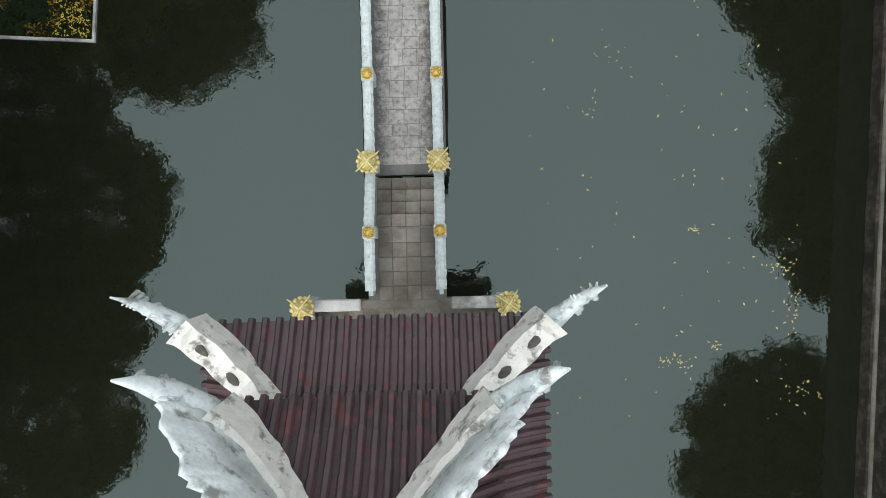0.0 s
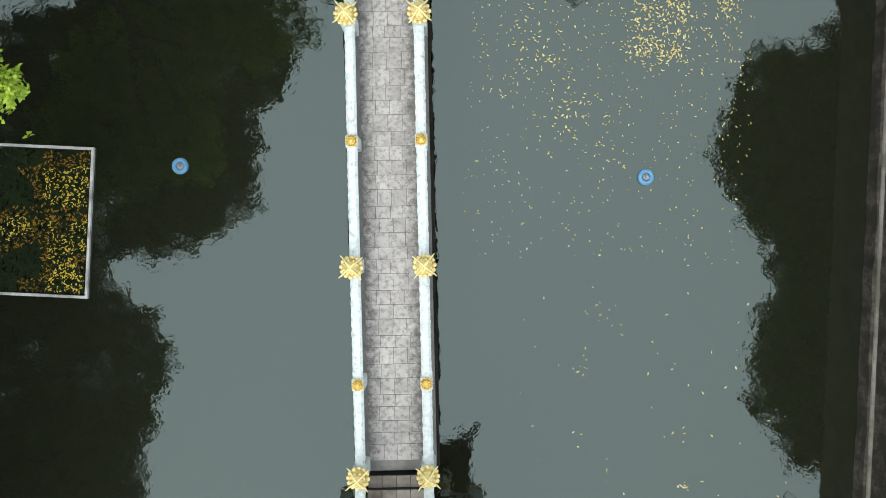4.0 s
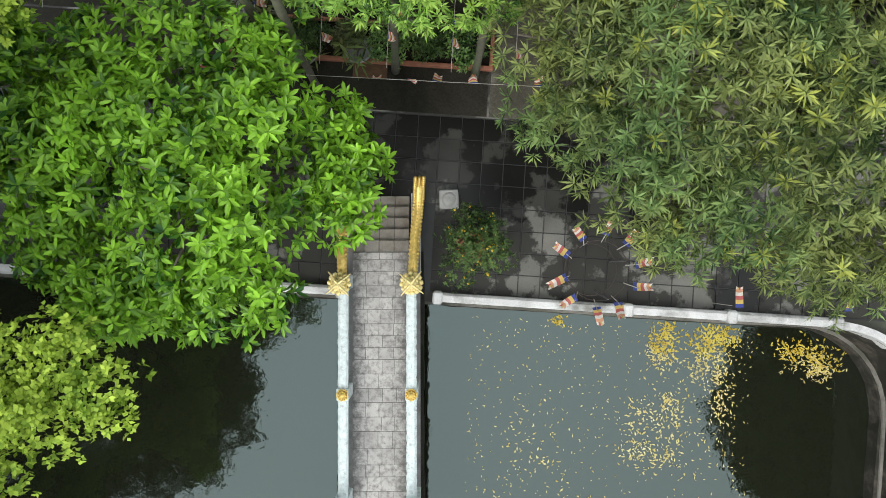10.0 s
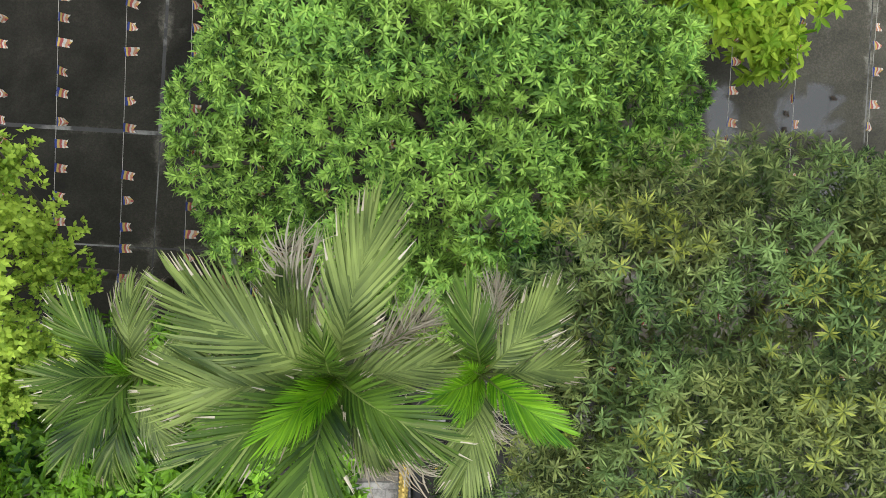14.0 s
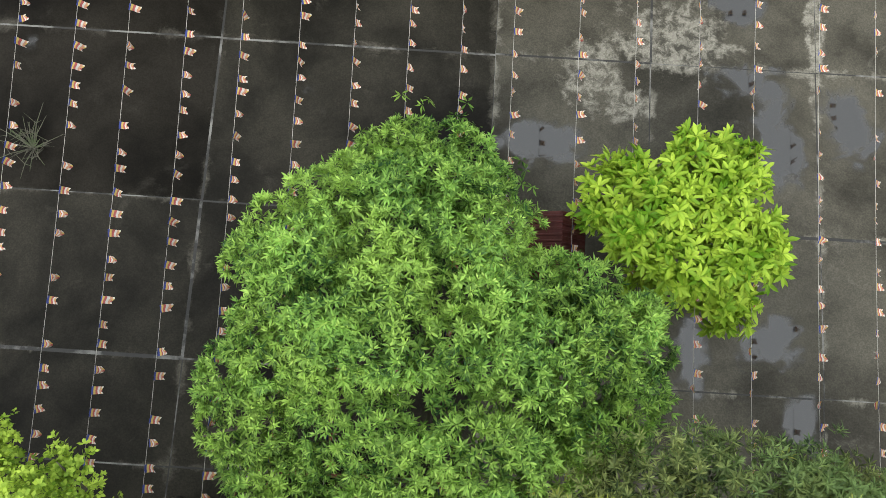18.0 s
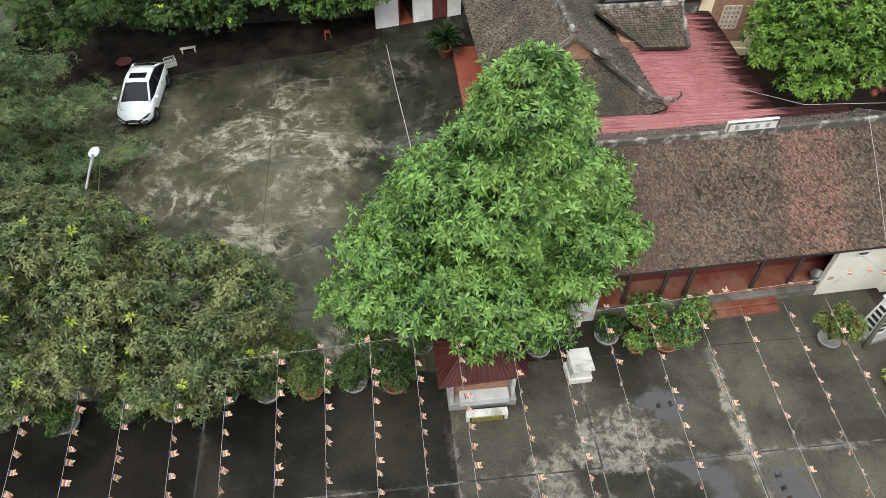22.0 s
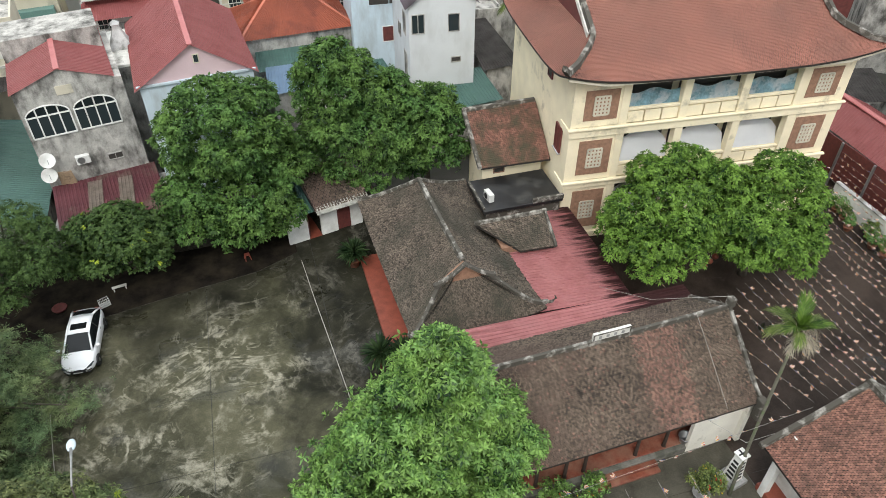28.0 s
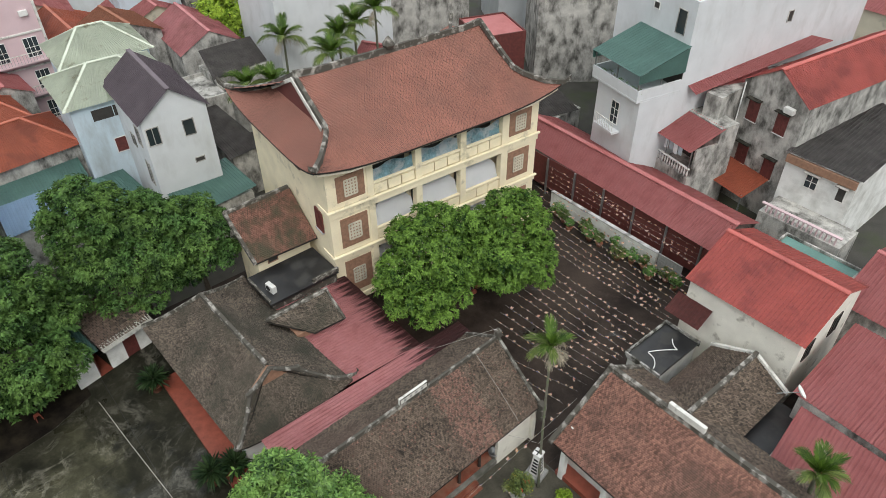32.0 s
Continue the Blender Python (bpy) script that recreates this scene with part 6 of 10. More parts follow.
tree("bushy dark pomelo tree at the court wall", (-11.4, 58.4, 0), (-11.5, 57.2, 2.9, 3.5, 2.8, 2.8), 30, (0.20, 0.10), M["leaf_dark"], 24, 46, size=0.28, trunk_r=0.15, young=0.006, rough=0.25)
tree("large dense green tree in the corner of the car court", (-3.9, 61.0, 0), None, 0, (0.29, 0.105), M["leaf_deep"], 13, 47, core=0.2, trunk_r=0.3, rough=0.12,
     lumps=clothed([(-4.2, 59.2, 4.0, 4.8, 4.0, 3.8), (-3.8, 60.8, 8.0, 4.3, 3.9, 3.4), (-0.6, 60.4, 5.0, 2.3, 2.0, 2.3), (-3.4, 58.0, 3.0, 3.4, 2.2, 2.2)], 40, np.random.default_rng(17), 0.22))
tree("large dark green tree behind the temple", (5.4, 63.0, 0), None, 0, (0.29, 0.105), M["leaf_deep"], 13, 48, core=0.2, trunk_r=0.3, rough=0.14,
     lumps=clothed([(4.6, 62.0, 5.0, 4.2, 3.6, 4.2), (3.9, 63.0, 9.0, 3.2, 3.0, 3.2), (6.7, 62.4, 6.2, 2.9, 2.7, 4.0), (6.2, 60.9, 3.2, 3.2, 1.7, 2.6)], 34, np.random.default_rng(18), 0.24))
tree("round dark green tree behind the temple roof", (9.8, 61.6, 0), (9.6, 60.9, 5.0, 3.2, 2.6, 4.2), 34, (0.29, 0.105), M["leaf_deep"], 13, 49, core=0.2, size=0.26, trunk_r=0.2, rough=0.14)
tree("dense round green tree before the yellow building", (21.4, 48.4, 0), None, 0, (0.27, 0.10), M["leaf_round"], 14, 50, core=0.2, trunk_r=0.25, rough=0.12,
     lumps=clothed([(20.4, 47.4, 4.3, 3.7, 3.4, 3.4), (21.9, 48.8, 6.0, 3.2, 2.9, 3.1), (24.2, 47.6, 5.2, 2.6, 2.5, 3.2)], 36, np.random.default_rng(19), 0.24))
tree("dense round green tree before the yellow building", (27.2, 46.6, 0), None, 0, (0.27, 0.10), M["leaf_round"], 14, 51, core=0.2, trunk_r=0.25, rough=0.12,
     lumps=clothed([(26.6, 45.6, 4.0, 3.6, 3.4, 3.2), (28.0, 46.8, 5.6, 3.3, 3.0, 3.0)], 36, np.random.default_rng(20), 0.24))
palm("slender areca palm rising over the temple court", (17.1, 32.9, 0), (19.4, 35.1, 8.6), 1.75, 35, 10, 6, r=0.075, fresh=0)

# ---- roofs ----
def tile_field(corners, w=0.2, l=0.17, lift=0.05, curl=0.0, curl_a=True, curl_b=True, sag=0.0, seed=1):
    """Overlapping plain tiles on a slope: eave a, eave b, ridge b, ridge a. curl lifts the eave's ends."""
    E0, E1, R1, R0 = [np.array(c, float) for c in corners]
    rng = np.random.default_rng(seed)
    width = max(np.linalg.norm(E1 - E0), np.linalg.norm(R1 - R0))
    height = (np.linalg.norm(R0 - E0) + np.linalg.norm(R1 - E1)) / 2
    nu, nv = max(2, int(width / w)), max(2, int(height / l))
    U, Vv = np.meshgrid(np.arange(nu), np.arange(nv))
    U, Vv = U.ravel().astype(float), Vv.ravel().astype(float)
    off = (Vv % 2) * 0.5
    nrm = np.cross(E1 - E0, R0 - E0) if np.linalg.norm(E1 - E0) > 1e-3 else np.cross(R1 - R0, R0 - E0)
    nrm = nrm / np.linalg.norm(nrm)
    if nrm[2] < 0:
        nrm = -nrm

    def at(u, v):
        u = np.clip(u, 0, 1)[:, None]
        v2 = np.clip(v, 0, 1)[:, None]
        p = (E0 * (1 - u) + E1 * u) * (1 - v2) + (R0 * (1 - u) + R1 * u) * v2
        k = np.where(u < 0.5, curl_a * 1.0, curl_b * 1.0) * np.abs(2 * u - 1) ** 4 * (1 - v2) ** 2 * curl
        p[:, 2:3] += k - sag * 4 * v2 * (1 - v2)
        return p

    j = rng.normal(0, 0.05, len(U))
    u0, u1 = (U + off - 0.42 + j) / nu, (U + off + 0.42 + j) / nu
    v0, v1 = Vv / nv + rng.normal(0, 0.03, len(U)) / nv, (Vv + 1.0) / nv
    up = nrm[None] * (lift * (1 + rng.normal(0, 0.3, (len(U), 1))))
    A, B, C, D = at(u0, v0) + up, at(u1, v0) + up, at(u1, v1), at(u0, v1)
    Eb, Fb = at(u0, v0) - up * 0.2, at(u1, v0) - up * 0.2
    V = np.stack([A, B, C, D, Eb, Fb], 1).reshape(-1, 3)
    i = np.arange(len(U)) * 6
    F = np.concatenate([np.stack([i, i + 1, i + 2, i + 3], 1), np.stack([i + 4, i + 5, i + 1, i], 1)])
    return V, F, U / nu, rng


def tiled(parent, name, corners, material, w=0.2, l=0.17, curl=0.0, curl_a=True, curl_b=True, sag=0.0, seed=1, under=0.12, mend=None):
    """A roof slope: a boarded plate below, and its tiles as one joined field."""
    bm = BM()
    E0, E1, R1, R0 = [Vector(c) for c in corners]
    g = []
    nu, nv = 16, 5
    for jv in range(nv + 1):
        row = []
        for iu in range(nu + 1):
            u, v = iu / nu, jv / nv
            p = (E0 * (1 - u) + E1 * u) * (1 - v) + (R0 * (1 - u) + R1 * u) * v
            k = (curl_a if u < 0.5 else curl_b) * abs(2 * u - 1) ** 4 * (1 - v) ** 2 * curl
            p.z += k - sag * 4 * v * (1 - v) - 0.02
            row.append(p)
        g.append(row)
    vt = [[bm.verts.new(p) for p in r] for r in g]
    vb = [[bm.verts.new(p - Vector((0, 0, under))) for p in r] for r in g]
    for a in range(nv):
        for b in range(nu):
            for vv, flip in ((vt, False), (vb, True)):
                q = [vv[a][b], vv[a][b + 1], vv[a + 1][b + 1], vv[a + 1][b]]
                try:
                    bm.faces.new(q[::-1] if flip else q)
                except ValueError:
                    pass
    for b in range(nu):
        bm.faces.new((vb[0][b], vb[0][b + 1], vt[0][b + 1], vt[0][b]))
    bmesh.ops.remove_doubles(bm, verts=bm.verts, dist=0.0005)
    bmesh.ops.recalc_face_normals(bm, faces=bm.faces)
    slope = part(name, bm, M["tilebed"], parent)
    V, F, u, rng = tile_field(corners, w, l, 0.058, curl, curl_a, curl_b, sag, seed)
    if mend:
        # a stretch relaid with newer tiles, mixed in at its edges
        u0, u1, newer = mend
        odds = np.clip(np.minimum(u - u0, u1 - u) / 0.06, 0.04, 0.8)
        sel = np.tile(rng.uniform(0, 1, len(u)) < odds, 2)
        tagged(raw("relaid_tile_field", V, F[sel], newer, slope), "relaid redder tiles", kind="stuff")
        F = F[~sel]
    tagged(raw("tile_field", V, F, material, slope), kind="stuff")
    return slope


def corrugated(parent, name, corners, material, pitch=0.2, amp=0.03, across=True, label=""):
    """Ribbed sheet: ribs run from the eave to the ridge."""
    E0, E1, R1, R0 = [Vector(c) for c in corners]
    n = max(2, int((E1 - E0).length / pitch))
    bm = BM()
    rows = []
    for jv in range(3):
        v = jv / 2
        row = []
        for i in range(n):
            for f, h in ((0.0, 0), (0.55, 0), (0.65, amp), (0.9, amp)):
                u = (i + f) / n
                p = (E0 * (1 - u) + E1 * u) * (1 - v) + (R0 * (1 - u) + R1 * u) * v
                row.append(bm.verts.new((p.x, p.y, p.z + h)))
        p = E1 * (1 - v) + R1 * v
        row.append(bm.verts.new(p))
        rows.append(row)
    for a, b in zip(rows, rows[1:]):
        for i in range(len(a) - 1):
            bm.faces.new((a[i], a[i + 1], b[i + 1], b[i]))
    bmesh.ops.solidify(bm, geom=bm.faces[:], thickness=0.02)
    return part(name, bm, material, parent, label)


def window(parent, m, w, h, pane="glass", frame="darkwood", bars=2, sill=True, hood=None, depth=0.06, cross=1):
    """A window lying on the plane y = 0 of m, facing -y: frame bars, panes, sill and hood."""
    wnd = part("window", bx(-w / 2, w / 2, -0.015, 0.08, -h / 2, h / 2), M[pane], parent, m=m)
    t = 0.06
    for (x0, x1, z0, z1) in ((-w / 2 - t, w / 2 + t, h / 2, h / 2 + t), (-w / 2 - t, w / 2 + t, -h / 2 - t, -h / 2), (-w / 2 - t, -w / 2, -h / 2, h / 2), (w / 2, w / 2 + t, -h / 2, h / 2)):
        part("frame", bx(x0, x1, -depth, 0.06, z0, z1), M[frame], wnd)
    for i in range(1, bars):
        x = -w / 2 + w * i / bars
        part("mullion", bx(x - 0.025, x + 0.025, -0.045, 0.03, -h / 2, h / 2), M[frame], wnd)
    for i in range(1, cross):
        z = -h / 2 + h * i / cross
        part("transom", bx(-w / 2, w / 2, -0.043, 0.03, z - 0.02, z + 0.02), M[frame], wnd)
    if sill:
        part("sill", bx(-w / 2 - 0.12, w / 2 + 0.12, -0.14, 0.04, -h / 2 - 0.13, -h / 2 - 0.062), M["kerb"], wnd)
    if hood:
        part("hood", bx(-w / 2 - 0.2, w / 2 + 0.2, -0.5, 0.04, h / 2 + 0.16, h / 2 + 0.24, 0.01), M[hood], wnd)
    return wnd


# ---- front hall ----
MH = pose(12.55, 38.8, 0, 0, 0, 2.0)
hall = thing("front_hall", MH, "old temple hall with mossy clay tile roof and red veranda", "temple hall")
HX0, HX1 = -6.75, 6.7
tiled(hall, "south_slope", ((HX0, -3.75, 3.42), (HX1, -3.75, 3.42), (HX1, 0, 6.4), (HX0, 0, 6.4)), M["brownroof"], 0.105, 0.088, sag=0.06, seed=3, mend=(0.56, 0.78, M["mendroof"]))
tiled(hall, "north_slope", ((HX1, 2.75, 4.55), (HX0, 2.75, 4.55), (HX0, 0, 6.4), (HX1, 0, 6.4)), M["brownroof"], 0.105, 0.088, sag=0.05, seed=4)
bm = BM()
sweep(bm, [(HX0 - 0.1, 0, 6.36), (-2, 0, 6.33), (2, 0, 6.33), (HX1 - 0.3, 0, 6.36), (HX1 + 0.1, 0, 6.42)], 0.2, 0.26)
part("main_ridge", bm, M["ridge"], hall, "mortar ridge crest")
for sx in (HX0, HX1):
    bm = BM()
    sweep(bm, [(sx, -3.95, 3.42), (sx, -3.3, 3.72), (sx, -2.2, 4.58), (sx, 0, 6.36)], 0.2, 0.22)
    sweep(bm, [(sx, 2.75, 4.55), (sx, 0, 6.36)], 0.2, 0.2)
    part("verge_ridge", bm, M["ridge"], hall)
    part("gable_pillar", bx(sx - 0.2, sx + 0.2, -0.2, 0.2, 6.5, 7.05, 0.05), M["ridge"], hall)
    part("end_pillar", bx(sx - 0.22, sx + 0.22, -4.1, -3.65, 2.4, 3.75, 0.04), M["ridge"], hall)
    bm = BM()
    x0, x1 = (sx - 0.25, sx - 0.01) if sx > 0 else (sx + 0.01, sx + 0.25)
    vs = [(-3.55, 0), (2.65, 0), (2.65, 4.45), (0, 6.25), (-3.55, 3.4)]
    a = [bm.verts.new((x0, y, z)) for y, z in vs]
    b = [bm.verts.new((x1, y, z)) for y, z in vs]
    bm.faces.new(a)
    bm.faces.new(list(reversed(b)))
    for i in range(5):
        bm.faces.new((a[i], b[i], b[(i + 1) % 5], a[(i + 1) % 5]))
    bmesh.ops.recalc_face_normals(bm, faces=bm.faces)
    part("gable_wall", bm, M["cream_lime"], hall)
part("back_wall", bx(HX0, HX1, 2.4, 2.6, 0, 4.5), M["white"], hall)
part("inner_wall", bx(HX0, HX1, -1.9, -1.7, 0.3, 4.6), M["wood"], hall, "dark red timber door wall")
part("veranda_floor", bx(HX0 + 0.26, HX1 - 0.26, -3.02, -1.7, 0, 0.45, 0.02), M["oldtile"], hall, "red tiled veranda floor")
part("plinth_edge", bx(HX0 + 0.2, HX1 - 0.2, -3.3, -3.022, 0, 0.43, 0.02), M["edge_stone"], hall)
for k in range(2):
    part("front_step", bx(-1.9, 1.8, -3.62 - 0.32 * k, -3.302 - 0.32 * k, 0, 0.30 - 0.14 * k, 0.02), M["oldtile"], hall)
for x in (-4.6, -3.05, -2.0, 0.9, 2.55):
    part("veranda_post", lathe(BM(), [(0.12, 0.45), (0.09, 0.6), (0.09, 3.6)], 10), M["darkwood"], hall, smooth=True, m=pose(x, -2.85, 0))
part("white_wing_wall", bx(3.6, HX1 - 0.26, -3.306, -3.1, 0.0, 3.5), M["cream_lime"], hall)
part("white_wing_wall", bx(HX0 + 0.26, -5.9, -3.306, -3.1, 0.0, 3.5), M["white"], hall)
window(hall, pose(4.6, -3.308, 2.55), 0.42, 0.2, "inside", "white", 1, False)
sign = part("ridge_sign", bx(-0.95, 1.05, -0.06, 0.1, 6.5, 7.0, 0.02), M["plaster_w"], hall, "pale name board with worn lettering")
for (x0, x1, z0, z1) in ((-0.95, 1.05, 6.94, 7.0), (-0.95, 1.05, 6.5, 6.56), (-0.95, -0.89, 6.56, 6.94), (0.99, 1.05, 6.56, 6.94)):
    part("frame", bx(x0, x1, -0.085, -0.058, z0, z1), M["ridge"], sign)
for k in range(4):
    part("letter_bar", bx(-0.66 + k * 0.4, -0.50 + k * 0.4, -0.068, -0.058, 6.66, 6.84), M["stonegrey"], sign)

# ---- main temple ----
temple = thing("main_temple", pose(0, 0, 0), "old hip-roofed main temple with grey weathered tiles and curled eaves", "temple")
RZ = 6.3
SW, SE, NE, NW = (4.15, 44.2, 3.0), (11.9, 44.2, 3.1), (11.3, 57.4, 3.2), (3.7, 57.3, 3.2)
RS, RN = (7.55, 46.2, RZ), (7.25, 54.3, RZ)
tiled(temple, "west_slope", (NW, SW, RS, RN), M["greyroof"], 0.125, 0.105, curl=0.25, sag=0.12, seed=5)
tiled(temple, "east_slope", (SE, NE, RN, RS), M["greyroof"], 0.125, 0.105, curl=0.4, sag=0.12, seed=6)
tiled(temple, "south_slope", (SW, SE, (8.9, 45.9, 5.3), (6.2, 45.9, 5.3)), M["greyroof"], 0.125, 0.105, curl=0.45, sag=0.1, seed=7)
tiled(temple, "north_slope", (NE, NW, RN, RN), M["greyroof"], 0.125, 0.105, curl=0.2, sag=0.1, seed=8)


def hip_line(p, q, rise):
    p, q = Vector(p), Vector(q)
    return [p.lerp(q, t) + Vector((0, 0, rise * max(0, (1 - t)) ** 5 + 0.02 - 0.35 * t * (1 - t))) for t in [i / 10 for i in range(11)]]


part("main_ridge", sweep(BM(), [RS, (7.45, 49, RZ - 0.06), (7.35, 52, RZ - 0.05), RN], 0.26, 0.28), M["ridge"], temple)
for p, q, r in ((SW, (6.2, 45.9, 5.3), 0.5), (SE, (8.9, 45.9, 5.3), 0.75), (NE, RN, 0.2), (NW, RN, 0.2)):
    part("hip_ridge", sweep(BM(), hip_line(p, q, r), 0.24, 0.22), M["ridge"], temple)
    if q != RN:
        d = (Vector(p) - Vector(q)).normalized()
        e = Vector(p) + Vector((0, 0, r + 0.1))
        part("eave_curl", tube(BM(), [e, e + Vector((d.x * 0.3, d.y * 0.3, 0.12)), e + Vector((d.x * 0.5, d.y * 0.5, 0.4)), e + Vector((d.x * 0.4, d.y * 0.4, 0.6))], [0.1, 0.09, 0.06, 0.02], 7), M["ridge"], temple)
bm = BM()
vs = [(6.3, 5.25), (8.8, 5.25), (7.55, 6.4)]
a = [bm.verts.new((x, 45.88, z)) for x, z in vs]
b = [bm.verts.new((x, 46.2, z)) for x, z in vs]
bm.faces.new(a)
bm.faces.new(list(reversed(b)))
for i in range(3):
    bm.faces.new((a[i], b[i], b[(i + 1) % 3], a[(i + 1) % 3]))
bmesh.ops.recalc_face_normals(bm, faces=bm.faces)
part("gablet", bm, M["brick"], temple, "brown brick gablet")
for s in (-1, 1):
    part("gablet_edge", sweep(BM(), [(7.55, 45.8, RZ + 0.12), (7.55 + s * 0.7, 45.75, 5.85), (7.55 + s * 1.5, 45.72, 5.38), (7.55 + s * 1.75, 45.7, 5.36)], 0.3, 0.16), M["ridge"], temple)
part("body_wall", bx(4.7, 10.9, 45.0, 56.6, 0, 3.0), M["white"], temple)
part("west_door_wall", bx(4.66, 4.698, 46.0, 55.6, 0.3, 2.9), M["wood"], temple)
part("red_walk", bx(3.2, 4.66, 44.6, 55.2, 0, 0.3, 0.02), M["redtile"], temple, "red tiled walk along the temple wall")
tiled(temple, "wing_south_slope", ((12.3, 49.25, 3.45), (14.6, 49.1, 3.45), (14.5, 51.0, 4.75), (9.9, 51.0, 4.75)), M["greyroof"], 0.2, 0.16, seed=9)
tiled(temple, "wing_north_slope", ((14.6, 52.2, 3.9), (10.6, 52.2, 3.9), (9.9, 51.0, 4.75), (14.5, 51.0, 4.75)), M["greyroof"], 0.2, 0.16, seed=10)
part("wing_ridge", sweep(BM(), [(9.9, 51.0, 4.72), (12.2, 51.0, 4.7), (14.6, 51.0, 4.75)], 0.22, 0.2), M["ridge"], temple)
part("wing_verge", sweep(BM(), [(14.55, 49.0, 3.45), (14.5, 51.0, 4.72)], 0.2, 0.18), M["ridge"], temple)
part("wing_wall", bx(11.2, 14.4, 49.6, 52.0, 0, 3.6), M["brick"], temple)
sheet = thing("sheet_roof", pose(0, 0, 0), "faded pink ribbed sheet roof with dark rain stains", "sheet roof")
corrugated(sheet, "wide_sheet", ((16.2, 44.3, 2.90), (16.2, 53.4, 2.90), (11.2, 53.4, 3.15), (11.2, 44.3, 3.15)), M["pinkstreak"], 0.22, 0.035)
corrugated(sheet, "lower_sheet", ((17.4, 44.3, 2.80), (17.4, 53.4, 2.80), (16.1, 53.4, 2.87), (16.1, 44.3, 2.87)), M["pinkstreak"], 0.22, 0.035)
corrugated(sheet, "strip_sheet", ((15.4, 41.38, 3.35), (15.4, 43.95, 3.35), (5.4, 43.95, 3.45), (5.4, 41.25, 3.45)), M["pinkstreak"], 0.22, 0.03)
corrugated(sheet, "end_sheet", ((20.4, 41.45, 3.27), (20.4, 43.95, 3.27), (15.3, 43.95, 3.32), (15.3, 41.38, 3.32)), M["pinkstreak"], 0.22, 0.03)
for x, y in ((17.1, 44.5), (17.1, 48.8), (17.1, 53.2), (20.2, 41.8)):
    part("post", bx(x - 0.05, x + 0.05, y - 0.05, y + 0.05, 0, 2.75), M["steel"], sheet)
flatroof = thing("flat_roof_room", pose(0, 0, 0), "low room with a dark bitumen flat roof and white walls", "outbuilding")
part("roof", bx(11.2, 16.75, 53.0, 56.6, 3.7, 3.95, 0.02), M["darkroof"], flatroof)
part("wall", bx(11.4, 16.6, 53.15, 56.5, 0, 3.7), M["ridge"], flatroof)
part("parapet", bx(14.6, 16.75, 52.95, 53.15, 3.95, 4.25), M["ridge"], flatroof)
part("parapet", bx(11.2, 11.35, 53.2, 56.4, 3.95, 4.1), M["ridge"], flatroof)

# ---- annex and yellow building ----
annex = thing("annex", pose(0, 0, 0), "cream annex with a mossy brown lean-to tile roof", "annex")
tiled(annex, "roof", ((12.15, 56.5, 4.9), (17.0, 56.0, 5.1), (17.2, 59.7, 7.6), (12.0, 59.9, 7.5)), M["annexroof"], 0.15, 0.13, seed=12)
part("wall", bx(12.4, 16.75, 56.9, 59.7, 0, 4.85), M["yellow"], annex)
part("ridge_cap", sweep(BM(), [(11.95, 59.9, 7.45), (17.1, 59.75, 7.55)], 0.3, 0.25), M["ridge"], annex)
part("verge", sweep(BM(), [(12.05, 56.4, 4.9), (11.95, 59.9, 7.5)], 0.3, 0.22), M["ridge"], annex)
window(annex, pose(13.6, 56.89, 4.3), 0.7, 0.35, "inside", "brick", 1, False)

MY = pose(16.8, 53.4, 0, 0, 0, -4.8)
yb = thing("yellow_building", MY, "three-storey cream-yellow temple building with a curved red tile roof", "temple building")
YW, YD = 18.9, 12.6
part("core", bx(0.3, YW - 0.3, 1.6, YD, 0, 12.4), M["yellow"], yb)
part("west_wall", bx(0, 0.3, 0.0, YD, 0, 12.4), M["yellow"], yb)
part("east_wall", bx(YW - 0.3, YW, 0.0, YD, 0, 12.4), M["yellow"], yb)
for z0, z1 in ((-0.0, 0.5), (4.35, 4.75), (8.2, 8.75), (11.7, 12.4)):
    part("floor_band", bx(-0.08, YW + 0.08, -0.12, 1.6, z0, z1, 0.03), M["yellow"], yb)
for z in (4.75, 8.75):
    part("cornice", bx(-0.2, YW + 0.2, -0.25, 0.0, z, z + 0.16, 0.04), M["yellow"], yb)
for x0, x1 in ((0.3, 3.4), (YW - 3.4, YW - 0.3)):
    for z0, z1 in ((0.5, 4.35), (4.91, 8.2), (8.91, 11.7)):
        part("bay_wall", bx(x0, x1, 0.0, 0.25, z0, z1), M["yellow"], yb)
        bp = part("brick_panel", bx(x0 + 0.45, x1 - 0.45, -0.04, 0.05, z0 + 0.45, z1 - 0.3), M["brick"], yb, "brown brick panel with a cream lattice")
        w, h = 0.95, min(1.35, (z1 - z0) * 0.45)
        cx, cz = (x0 + x1) / 2, (z0 + z1) / 2 + 0.05
        part("lattice_back", bx(cx - w / 2, cx + w / 2, -0.06, 0.0, cz - h / 2, cz + h / 2), M["brick"], bp)
        bm = BM()
        for k in range(5):
            xx = cx - w / 2 + w * k / 4
            box(bm, xx - 0.06, xx + 0.06, -0.11, -0.058, cz - h / 2, cz + h / 2)
        for k in range(6):
            z = cz - h / 2 + h * k / 5
            box(bm, cx - w / 2, cx + w / 2, -0.108, -0.056, z - 0.055, z + 0.055)
        part("lattice", bm, M["cream"], bp)
bays = [3.4, 7.45, 11.5, 15.5]
for x in bays:
    part("pier", bx(x - 0.28, x + 0.28, -0.06, 0.5, 0.5, 11.7, 0.03), M["yellow"], yb)
